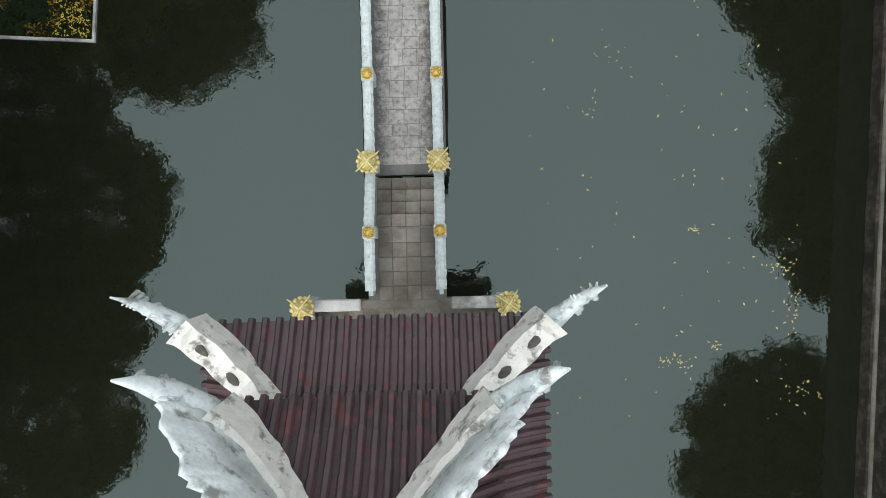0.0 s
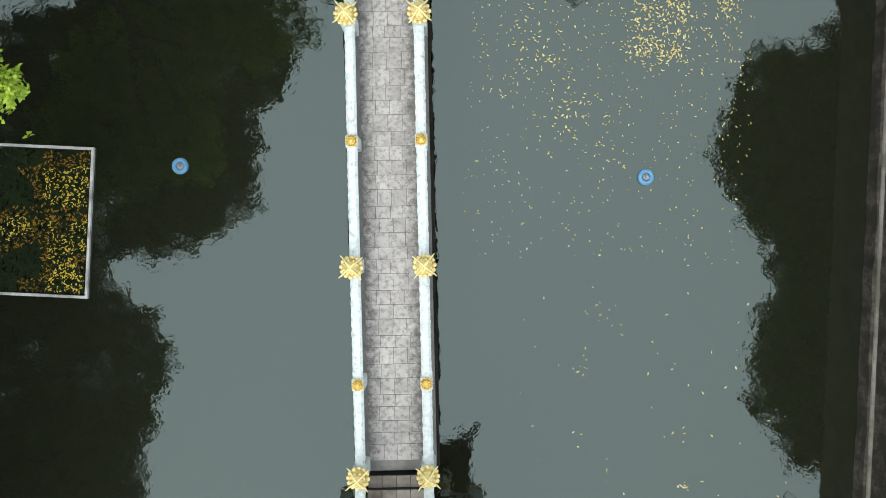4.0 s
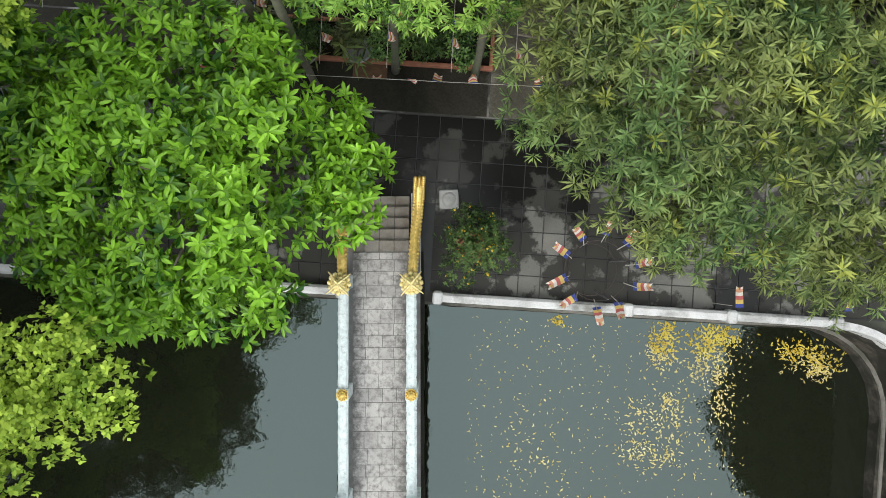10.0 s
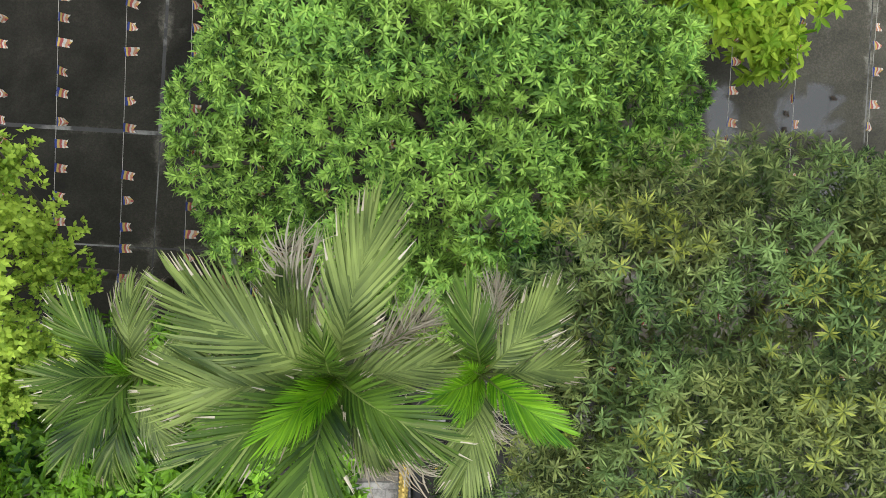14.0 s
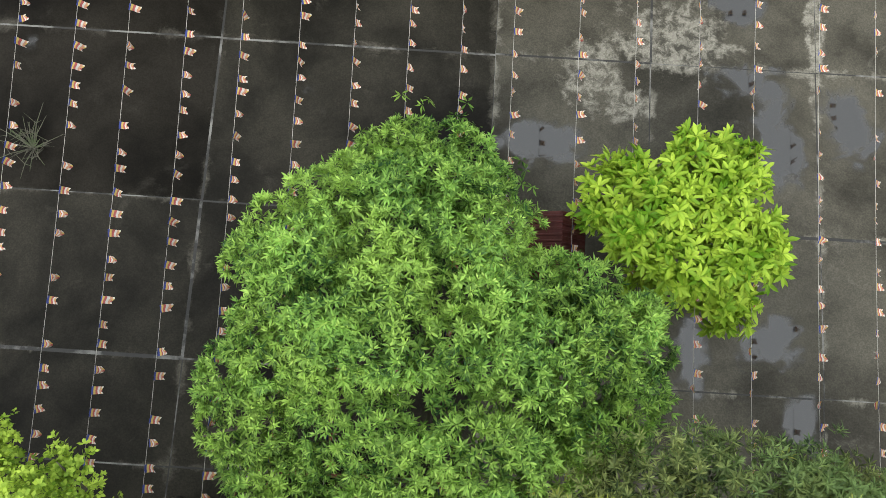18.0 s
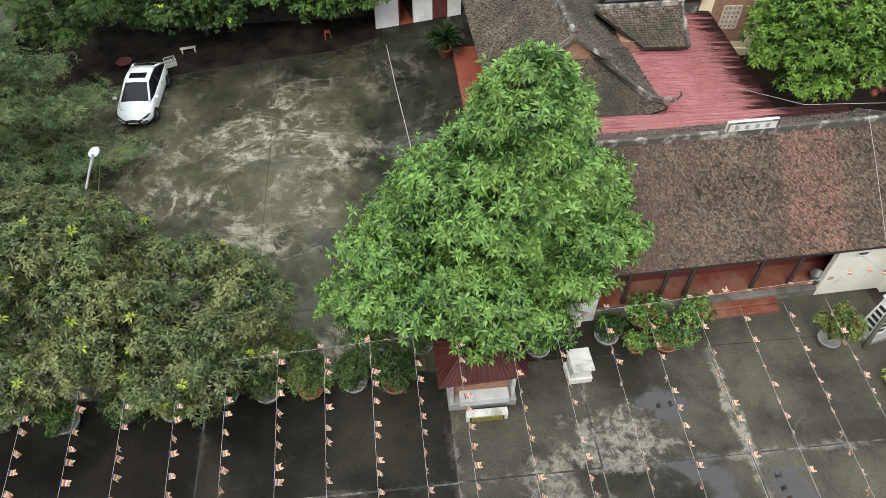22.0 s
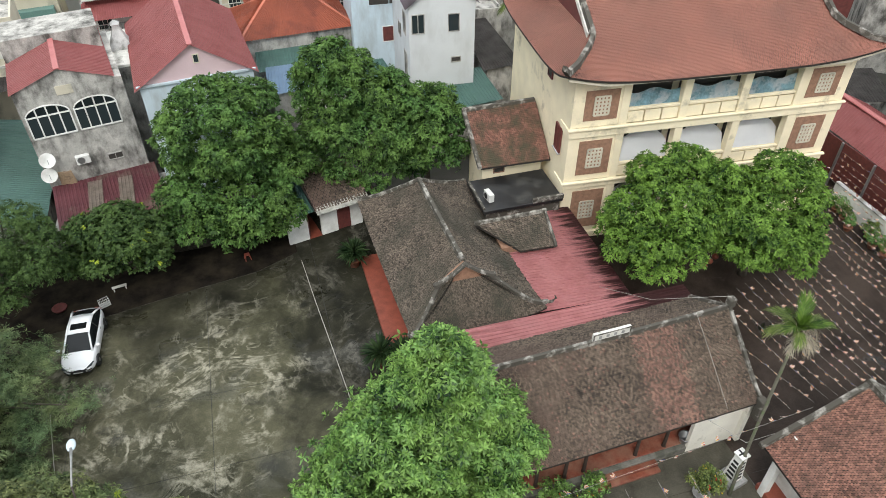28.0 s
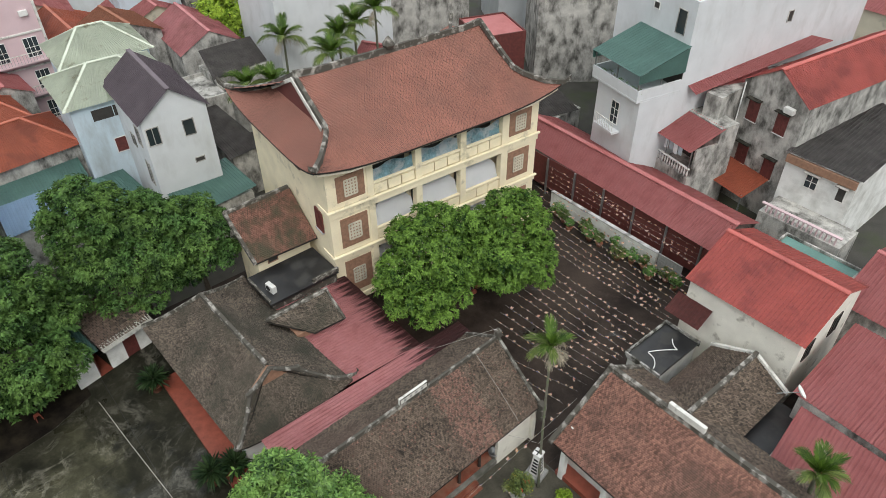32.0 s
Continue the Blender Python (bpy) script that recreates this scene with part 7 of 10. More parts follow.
for a, b in zip(bays, bays[1:]):
    x0, x1 = a + 0.28, b - 0.28
    for z0, z1 in ((4.91, 8.2), (8.91, 11.7), (0.5, 4.35)):
        # the back's near-black colour carries the shade of the opening
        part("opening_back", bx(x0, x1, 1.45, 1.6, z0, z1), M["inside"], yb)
        bm = BM()
        n = 10
        zt = z1 - 0.15
        zb = z0 + 0.78
        if z0 < 8:
            arc = [(x0 + 0.12 + (x1 - x0 - 0.12) * i / n, zb + 0.75 + (zt - zb - 1.0) * math.sin(math.pi * (0.06 + 0.88 * i / n)) ** 0.6 + 0.05 * math.sin(i * 2.4)) for i in range(n + 1)]
        else:
            arc = [(x0 + (x1 - x0) * i / n, zb + 1.15 + 0.14 * math.sin(i * 0.9 + a)) for i in range(n + 1)]
        lean = 0.85 if z0 < 8 else 0.25
        f = [bm.verts.new((x, 0.28 + lean * (z - zb) / (zt - zb), z)) for x, z in arc + [(x1, zb), (x0, zb)]]
        bm.faces.new(f)
        bmesh.ops.solidify(bm, geom=bm.faces[:], thickness=0.04)
        part("canvas", bm, M["curtain" if z0 < 8 else "mural"], yb, "pale canvas hung behind the arch" if z0 < 8 else "blue and white painted board")
        part("handrail", bx(x0, x1, 0.02, 0.26, z0 + 0.84, z0 + 1.0, 0.02), M["yellow"], yb)
        nb = 3
        for k in range(nb):
            xm = x0 + (x1 - x0) * (k + 0.5) / nb
            part("parapet_panel", bx(xm - 0.53, xm + 0.53, 0.04, 0.24, z0, z0 + 0.74), M["yellow"], yb)
# side window
window(yb, MY.inverted() @ pose(16.85, 55.0, 7.4, 0, 0, -94.8), 0.9, 1.7, "wood", "wood", 2, True)
window(yb, MY.inverted() @ pose(17.1, 57.6, 10.9, 0, 0, -94.8), 0.7, 0.9, "inside", "wood", 1, False)
# curved roof
EZ = 12.25
o = 1.15
tiled(yb, "front_slope", ((-o, -1.1, EZ), (YW + o, -1.1, EZ), (YW - 1.2, 2.0, 13.9), (1.4, 2.0, 13.9)), M["yellowroof"], 0.135, 0.12, curl=0.85, sag=0.1, seed=14)
tiled(yb, "upper_slope", ((1.4, 2.0, 13.9), (YW - 1.2, 2.0, 13.9), (YW - 1.4, 6.1, 16.0), (1.6, 6.1, 16.0)), M["yellowroof"], 0.135, 0.12, sag=0.08, seed=15)
tiled(yb, "west_skirt", ((-o, YD + 1.0, EZ), (-o, -1.1, EZ), (1.4, 2.0, 13.9), (1.4, 10.2, 13.9)), M["yellowroof"], 0.135, 0.12, curl=0.85, sag=0.1, seed=16)
tiled(yb, "east_skirt", ((YW + o, -1.1, EZ), (YW + o, YD + 1.0, EZ), (YW - 1.2, 10.2, 13.9), (YW - 1.2, 2.0, 13.9)), M["yellowroof"], 0.135, 0.12, curl=0.85, sag=0.1, seed=17)
tiled(yb, "back_slope", ((YW + o, YD + 1.0, EZ), (-o, YD + 1.0, EZ), (1.6, 6.1, 16.0), (YW - 1.4, 6.1, 16.0)), M["yellowroof"], 0.5, 0.4, curl=0.85, seed=18)
part("main_ridge", sweep(BM(), [(1.5, 6.1, 16.15), (3.0, 6.1, 15.98), (YW / 2, 6.1, 15.95), (YW - 3, 6.1, 15.98), (YW - 1.3, 6.1, 16.15)], 0.3, 0.45), M["ridge"], yb)
for sx, cx in ((-1, 1.5), (1, YW - 1.3)):
    bm = BM()
    vs = [(2.1, 13.9), (10.1, 13.9), (6.1, 16.0)]
    a = [bm.verts.new((cx - 0.1, y, z)) for y, z in vs]
    b = [bm.verts.new((cx + 0.1, y, z)) for y, z in vs]
    bm.faces.new(a)
    bm.faces.new(list(reversed(b)))
    for i in range(3):
        bm.faces.new((a[i], b[i], b[(i + 1) % 3], a[(i + 1) % 3]))
    bmesh.ops.recalc_face_normals(bm, faces=bm.faces)
    part("gable", bm, M["wood"], yb)
    for s in (-1, 1):
        ye = -1.2 if s < 0 else YD + 1.1
        pts = [(cx, 6.1, 16.2), (cx, 6.1 + s * 2.2, 14.95), (cx, 6.1 + s * 4.2, 13.95), (cx + sx * 0.5, 6.1 + s * 4.9, 13.55), (cx + sx * 1.6, 6.1 + s * 6.2, 13.1), (cx + sx * 2.6, ye, 13.15), (cx + sx * 2.95, ye + s * 0.3, 13.6)]
        part("hip_ridge", sweep(BM(), pts, 0.34, 0.34), M["ridge"], yb)
        part("gable_board", sweep(BM(), [(cx + sx * 0.22, 6.1, 15.9), (cx + sx * 0.22, 6.1 + s * 3.9, 13.75)], 0.12, 0.3), M["plaster_w"], yb)
for pts in ([(-o + 0.25, -0.95, EZ + 0.42), (1.5, -0.95, EZ - 0.12), (YW / 2, -0.95, EZ - 0.24), (YW - 1.5, -0.95, EZ - 0.12), (YW + o - 0.25, -0.95, EZ + 0.42)],):
    part("eave_board", sweep(BM(), pts, 0.12, 0.14), M["cream"], yb)
part("crest", lathe(BM(), [(0.35, 16.3), (0.5, 16.6), (0.2, 17.0), (0.05, 17.2)], 8, YW / 2 - 0.3, 6.1), M["ridge"], yb)

# ---- neighbouring houses ----
def pot_low(r, h):
    return lathe(BM(), [(r * 0.65, 0), (r, h * 0.9), (r * 1.1, h), (r * 0.9, h), (0.01, h * 0.85)], 10)


def gable_house(label, m, w, d, eave, ridge, wall, roof, over=0.35, gable_wall=None, sheet=True, along="y", rib=0.25, category="house", back=True):
    """A house at m: x -w/2..w/2, y 0..d, ridge along y (or x)."""
    h = thing("house", m, label, category)
    if along == "x":
        fr = pose(0, d / 2, 0, 0, 0, 90) @ pose(0, -w / 2, 0)
        W, D = d, w
    else:
        fr, W, D = pose(0, 0, 0), w, d
    part("wall", bx(-W / 2, W / 2, 0, D, -0.05, eave), M[wall], h, m=fr)
    for y0 in (0.0, D - 0.2):
        bm = BM()
        vs = [(-W / 2, eave), (W / 2, eave), (0, ridge - 0.06)]
        a = [bm.verts.new((x, y0, z)) for x, z in vs]
        b = [bm.verts.new((x, y0 + 0.2, z)) for x, z in vs]
        bm.faces.new(a)
        bm.faces.new(list(reversed(b)))
        for i in range(3):
            bm.faces.new((a[i], b[i], b[(i + 1) % 3], a[(i + 1) % 3]))
        bmesh.ops.recalc_face_normals(bm, faces=bm.faces)
        part("gable_wall", bm, M[gable_wall or wall], h, m=fr)
    k = (ridge - eave) / (W / 2)
    lo = eave - over * k
    for s in (-1, 1):
        c = ((s * (W / 2 + over), -over * s, lo), (s * (W / 2 + over), D * (1 if s > 0 else 1) + over, lo), (0, D + over, ridge), (0, -over, ridge))
        c = ((s * (W / 2 + over), -over, lo), (s * (W / 2 + over), D + over, lo), (0, D + over, ridge), (0, -over, ridge))
        r = corrugated(h, "roof", c, M[roof], rib, 0.035)
        r.matrix_basis = fr
    part("ridge_cap", sweep(BM(), [(0, -over, ridge), (0, D + over, ridge)], 0.4, 0.07), M[roof], h, m=fr)
    return h


def flat_house(label, m, w, d, h, wall, top="greywall", parapet=0.5, category="house"):
    o = thing("house", m, label, category)
    part("wall", bx(-w / 2, w / 2, 0, d, -0.05, h), M[wall], o)
    part("roof", bx(-w / 2 + 0.16, w / 2 - 0.16, 0.16, d - 0.16, h, h + 0.06), M[top], o)
    if parapet:
        for x0, x1, y0, y1 in ((-w / 2, w / 2, 0, 0.15), (-w / 2, w / 2, d - 0.15, d), (-w / 2, -w / 2 + 0.15, 0.15, d - 0.15), (w / 2 - 0.15, w / 2, 0.15, d - 0.15)):
            part("parapet", bx(x0, x1, y0, y1, h, h + parapet), M[wall], o)
    return o


def shed(label, corners, roof, wall=None, low=0.0, rib=0.25, category="shed", posts=True):
    """A lean-to sheet roof on posts or walls."""
    o = thing("shed", pose(0, 0, 0), label, category)
    corrugated(o, "roof", corners, M[roof], rib, 0.035)
    xs, ys = [c[0] for c in corners], [c[1] for c in corners]
    zl = min(c[2] for c in corners) - 0.1
    x0, x1, y0, y1 = min(xs) + 0.4, max(xs) - 0.4, min(ys) + 0.4, max(ys) - 0.4
    if wall:
        part("wall", bx(x0, x1, y0, y1, low, zl), M[wall], o)
    elif posts:
        for x in (x0, x1):
            for y in (y0, y1):
                part("post", bx(x - 0.06, x + 0.06, y - 0.06, y + 0.06, low, zl), M["steel"], o)
    return o


def front(x, z, y=0.0):
    return pose(x, y - 0.002, z)


def west(x, y, z):
    return pose(x - 0.002, y, z, 0, 0, -90)


def hip_house(label, m, w, d, eave, ridge, wall, roof, over=0.35):
    """A house under a hipped sheet roof, ridge along x."""
    h = thing("house", m, label, "house")
    part("wall", bx(-w / 2, w / 2, 0, d, -0.05, eave), M[wall], h)
    a, b, c, e = w / 2 + over, -over, d + over, eave - 0.1
    i = w / 2 - d * 0.42
    for q in (((-a, b, e), (a, b, e), (i, d / 2, ridge), (-i, d / 2, ridge)), ((a, c, e), (-a, c, e), (-i, d / 2, ridge), (i, d / 2, ridge)),
              ((-a, c, e), (-a, b, e), (-i, d / 2 - 0.02, ridge), (-i, d / 2 + 0.02, ridge)), ((a, b, e), (a, c, e), (i, d / 2 + 0.02, ridge), (i, d / 2 - 0.02, ridge))):
        corrugated(h, "roof", q, M[roof], 0.25, 0.035)
    part("ridge_cap", sweep(BM(), [(-i, d / 2, ridge), (i, d / 2, ridge)], 0.35, 0.07), M[roof], h)
    for sx in (-1, 1):
        for y in (b, c):
            part("hip_cap", sweep(BM(), [(sx * a, y, e), (sx * i, d / 2, ridge)], 0.3, 0.07), M[roof], h)
    return h


def townhouse(label, m, w, d, h, wall, trim, awning=None, cols=2, storey=3.4):
    """A narrow town house facing -y: windows, balconies with rails, trims and a parapet."""
    o = flat_house(label, m, w, d, h, wall, "kerb", 0.7)
    for k in range(int(h / storey)):
        z = 1.7 + storey * k
        part("floor_trim", bx(-w / 2 - 0.06, w / 2 + 0.06, -0.12, 0.0, z + 1.55, z + 1.75, 0.02), M[trim], o)
        for c in range(cols):
            x = -w / 2 + w * (c + 0.5) / cols
            window(o, front(x, z + 0.15), w / cols * 0.42, 1.9, "glass", "white", 3, False, cross=2)
        bl = part("balcony", bx(-w / 2 + 0.15, w / 2 - 0.15, -1.0, 0.0, z - 1.1, z - 0.95), M[wall], o)
        for i in range(int(w / 0.3)):
            x = -w / 2 + 0.2 + i * 0.3
            part("baluster", bx(x - 0.02, x + 0.02, -0.97, -0.93, z - 0.95, z - 0.1), M["steel"], bl)
        part("top_rail", bx(-w / 2 + 0.15, w / 2 - 0.15, -0.99, -0.91, z - 0.1, z - 0.04), M[trim], bl)
    for x in (-w / 2, w / 2):
        part("corner_trim", bx(x - 0.12, x + 0.12, -0.14, 0.02, 0, h), M[trim], o)
    part("air_conditioner", bx(w * 0.3 - 0.4, w * 0.3 + 0.4, -0.35, 0.0, h - 1.2, h - 0.65, 0.03), M["white"], o)
    if awning:
        corrugated(o, "awning", ((-w / 2 - 0.3, -2.4, h - 4.6), (w / 2 + 0.3, -2.4, h - 4.6), (w / 2, 0.0, h - 3.6), (-w / 2, 0.0, h - 3.6)), M[awning], 0.2, 0.03)
    return o


# pink gabled house with a pale blue base
h1 = gable_house("pale blue house with a pink gable and a red sheet roof", pose(-5.1, 65.2, 0, 0, 0, 5.9), 7.4, 11.5, 9.9, 12.3, "bluewall", "redmetal", gable_wall="pinkwall")
window(h1, front(0.2, 11.2), 0.28, 0.5, "glass", "cream", 1, False)
part("cornice", bx(-3.9, 3.9, -0.14, 0.0, 9.75, 9.95, 0.03), M["bluewall"], h1)
part("side_flat_roof", bx(-6.4, -3.75, 5.2, 11.4, 0, 9.2), M["greywall"], h1)
part("side_roof_edge", bx(-6.6, -3.72, 5.0, 11.6, 9.2, 9.42, 0.03), M["plaster_w"], h1)
tank = part("roof_cowl", lathe(BM(), [(1.0, 9.42), (1.0, 9.65), (0.36, 10.8), (0.34, 11.1), (0.46, 11.15), (0.1, 11.4)], 4), M["kerb"], h1, "grey pyramid chimney cowl", m=pose(-4.5, 8.3, 0, 0, 0, 45))
# mouldy grey house with arched windows
h2 = gable_house("mouldy grey rendered house with white arched windows", pose(-13.35, 65.5, 0, 0, 0, 11), 6.0, 8.5, 10.4, 11.5, "greywall", "redmetal", over=0.15)
for cx in (-1.44, 1.44):
    w = part("arched_window", bx(-1.28, 1.28, -0.02, 0.05, 7.1, 8.6), M["glass"], h2, "white framed arched window", m=pose(cx, -0.004, 0))
    bm = BM()
    n = 12
    f = [bm.verts.new((1.28 * math.cos(math.pi * i / n), -0.02, 8.6 + 0.62 * math.sin(math.pi * i / n))) for i in range(n + 1)]
    bm.faces.new(f)
    bmesh.ops.solidify(bm, geom=bm.faces[:], thickness=-0.06)
    part("arch_pane", bm, M["glass"], w)
    arc = [(1.31 * math.cos(math.pi * i / n), -0.05, 8.6 + 0.65 * math.sin(math.pi * i / n)) for i in range(n + 1)]
    part("arch_frame", tube(BM(), arc, 0.05, 6), M["white"], w)
    for x in (-1.31, -0.66, 0.0, 0.66, 1.31):
        top = 8.6 + 0.62 * math.sqrt(max(0, 1 - (x / 1.32) ** 2))
        part("mullion", bx(x - 0.045, x + 0.045, -0.09, 0.02, 7.1, top), M["white"], w)
    for z in (7.08, 8.58):
        part("transom", bx(-1.33, 1.33, -0.085, 0.02, z - 0.045, z + 0.045), M["white"], w)
part("side_bay", bx(3.002, 3.55, 0.03, 8.4, 0, 10.2), M["greywall"], h2)
part("vent_louvre", bx(-0.5, 0.5, -0.05, 0.02, 9.75, 10.35), M["cream"], h2)
window(h2, front(1.6, 4.6), 0.9, 0.4, "inside", "greywall", 2, False)
part("roof_parapet", bx(-3.1, 3.1, 5.0, 8.6, 10.4, 11.9), M["greywall"], h2)
shed("faded maroon sheet lean-to below the grey house", ((-15.4, 60.2, 2.75), (-8.4, 60.6, 2.75), (-9.5, 66.2, 3.4), (-16.2, 64.8, 3.4)), "maroon", "greywall")
lean = bpy.data.objects[[o.name for o in bpy.data.objects if o.name.startswith("shed")][-1]]
shed("green ribbed sheet roof of a workshop", ((-16.2, 60.4, 3.0), (-16.6, 74.5, 3.4), (-21.7, 74.5, 4.3), (-20.1, 60.4, 4.3)), "greenmetal", "greywall")
hw = gable_house("grey rendered house with a red front and red sheet roof", pose(-24.25, 65.1, 0, 0, 0, 7.3), 7.0, 9.5, 8.4, 9.6, "greywall", "redmetal", over=0.15)
part("red_front", bx(-3.5, 3.5, -0.05, -0.002, 0, 7.6), M["redtile"], hw, "red painted front wall")
hr = flat_house("cream house with a row of red framed windows", pose(-22.0, 79.0, 0, 0, 0, 9), 6.6, 6.0, 9.6, "cream")
window(hr, front(-0.6, 7.75), 3.4, 1.25, "inside", "redbright", 5, False)
part("white_panel", bx(1.4, 2.6, -0.06, -0.002, 7.0, 8.4), M["plaster_w"], hr)
part("string_course", bx(-3.3, 3.3, -0.12, -0.002, 6.25, 6.45), M["plaster_w"], hr)
corrugated(hr, "awning", ((-3.3, -1.7, 5.0), (3.3, -1.7, 5.0), (3.3, 0, 5.5), (-3.3, 0, 5.5)), M["fibro"], 0.25, 0.03)
skylight_m = mat("faded_roof_skylight", (0.30, 0.245, 0.205), 0.6, var=0.4, scale=1.2, fine=8)
for u in (-13.6, -11.6):
    corrugated(lean, "skylight", ((u, 61.1, 2.92), (u + 0.95, 61.15, 2.92), (u + 0.62, 64.9, 3.38), (u - 0.33, 64.8, 3.38)), skylight_m, 0.2, 0.03, label="faded translucent roof sheet")
ac = thing("air_conditioner", pose(-13.75, 65.28, 4.75, 0, 0, 11), "white air conditioner unit on the mouldy grey wall", "air conditioner")
part("body", bx(-0.45, 0.45, -0.32, 0.02, 0, 0.62, 0.03), M["white"], ac)
part("grille", lathe(BM(), [(0.24, 0), (0.25, 0.012), (0.2, 0.02), (0.03, 0.014)], 18), M["steel"], ac, m=pose(-0.12, -0.32, 0.31, 90, 0, 0))
for bx_s in (-0.34, 0.34):
    part("bracket", bx(bx_s - 0.02, bx_s + 0.02, -0.32, 0.12, -0.06, -0.002), M["steel"], ac)
for k_, tilt in ((-15.35, 4), (-14.8, -5)):
    pb = thing("plywood_board", pose(k_, 64.95, 3.3, 10, tilt, 11), "weathered plywood board leaning against the grey wall", "board")
    part("board", bx(-0.25, 0.25, -0.02, 0.02, 0, 1.25, 0.004), M["tanboard"], pb)
# orange roof
h3 = hip_house("house with a hipped orange-red sheet roof", pose(2.9, 78.2, 0, 0, 0, 4), 9.4, 7.0, 6.9, 8.9, "greywall", "orange")
hip_house("house with a hipped rusty orange roof behind", pose(2.6, 86.2, 0, 0, 0, 6), 6.4, 5.6, 6.6, 8.6, "greywall", "orange")
shed("green sheet roof over a yard", ((-1.0, 75.8, 4.7), (7.0, 76.4, 4.7), (7.0, 78.4, 5.6), (-1.0, 77.9, 5.6)), "greenmetal", "greywall")
shed("pale blue sheet roof over a yard", ((-0.6, 72.0, 4.4), (5.6, 72.6, 4.4), (6.2, 76.2, 5.0), (-0.4, 76.0, 5.0)), "bluemetal", "greywall")
shed("dark green sheet roof between houses", ((5.8, 68.4, 4.2), (10.3, 69.2, 4.2), (9.6, 75.6, 4.7), (5.8, 75.6, 4.7)), "greenmetal", "greywall")
shed("dark green sheet roof below the grey gabled house", ((11.2, 65.7, 4.2), (17.3, 66.0, 4.5), (17.0, 71.0, 5.0), (10.8, 69.9, 5.0)), "greenmetal", "greywall")
# grey gabled house
h4 = gable_house("light grey gabled house with a mauve sheet roof", pose(13.1, 69.0, 0, 0, 0, -3), 5.2, 8.6, 11.6, 13.6, "lightwall", "mauve", over=0.3)
window(h4, front(0.9, 10.0), 0.8, 1.3, "glass", "greywall", 1, False)
window(h4, front(1.1, 7.0), 0.7, 0.35, "inside", "greywall", 1, False)
window(h4, front(-1.9, 10.1), 0.9, 1.4, "glass", "greywall", 2, False)
for y, z, hh in ((1.6, 6.3, 2.0), (4.0, 8.3, 1.0), (1.8, 9.6, 1.6)):
    window(h4, west(-2.6, y, z), 0.9, hh, "glass", "greywall", 2, False)
part("blue_tank", lathe(BM(), [(0.6, 0), (0.65, 0.2), (0.65, 1.2), (0.3, 1.45), (0.1, 1.5)], 14), M["bluemetal"], h4, m=pose(3.3, 7.6, 8.8) @ Matrix.Scale(0.8, 4))
part("tank_wall", bx(2.7, 3.7, 4.5, 8.5, 0, 8.8), M["greywall"], h4)
h4b = hip_house("white house with a mottled pale green hipped roof", pose(11.6, 76.4, 0, 0, 0, -3), 8.4, 7.0, 10.8, 12.6, "bluewall", "palegreen", over=0.5)
hip_house("rear wing with a mottled pale green hipped roof", pose(13.2, 84.2, 0, 0, 0, -3), 7.6, 6.4, 11.0, 13.0, "bluewall", "palegreen", over=0.4)
window(h4b, front(-1.2, 6.5), 0.9, 1.3, "wood", "white", 1, False)
window(h4b, front(-1.0, 9.6), 3.4, 1.0, "inside", "bluewall", 2, False)
# far row
gable_house("old house with a pink sheet roof", pose(24.6, 88.2, 0, 0, 0, -4), 6.6, 10.0, 7.4, 9.2, "greywall", "pinkmetal", over=0.2)
shed("grey fibre-cement sheet roof", ((21.5, 81.6, 7.0), (27.8, 82.4, 7.0), (28.2, 86.4, 8.2), (22.4, 86.4, 8.2)), "fibro", "greywall")
h6 = flat_house("tall blank light grey block", pose(37.0, 83.0, 0, 0, 0, -4), 14, 10, 15, "lightwall")
townhouse("white town house with bright green trims and balconies", pose(-6.9, 92, 0, 0, 0, 3), 4.2, 8, 13.4, "lightwall", "limetrim", None, 1)
townhouse("cream town house with a brown awning over its balcony", pose(-0.6, 92.6, 0, 0, 0, 3), 5.4, 8, 12.6, "cream", "plaster_w", "terracotta")
townhouse("off-white town house with a balustraded balcony", pose(-12.6, 90.5, 0, 0, 0, 5), 6.0, 8, 10.6, "white", "kerb", "redmetal")
townhouse("pale pink town house with arched niches", pose(8.2, 97.5, 0, 0, 0, 0), 6.0, 8, 13.0, "pinkwall", "plaster_w", None)
flat_house("pale blue rendered house among the roofs", pose(24.5, 104, 0, 0, 0, -4), 7, 7, 8.6, "bluewall", "kerb", 0.4)
gable_house("low house with a red sheet roof", pose(5.2, 92.4, 0, 0, 0, 3), 4.6, 6, 6.4, 7.6, "greywall", "redmetal", over=0.25)
gable_house("house with a rust-brown corrugated roof", pose(18.6, 94.0, 0, 0, 0, 4), 6.4, 7, 8.4, 9.8, "greywall", "terracotta", over=0.3)
shed("grey sheet roof in the alley beside the yellow building", ((44.5, 61.0, 2.6), (50.5, 59.4, 2.6), (51.6, 64.0, 3.4), (45.8, 65.4, 3.4)), "fibro", "greywall")
shed("dark fibre sheet roof in the alley", ((17.4, 71.0, 4.6), (21.0, 71.4, 4.6), (20.4, 79.5, 5.6), (17.6, 79.5, 5.6)), "fibro", "greywall")
flat_house("old concrete back house with stained walls", pose(20.0, 79.6, 0, 0, 0, -3), 4.0, 6.0, 6.0, "greywall", "greywall", 0.4)
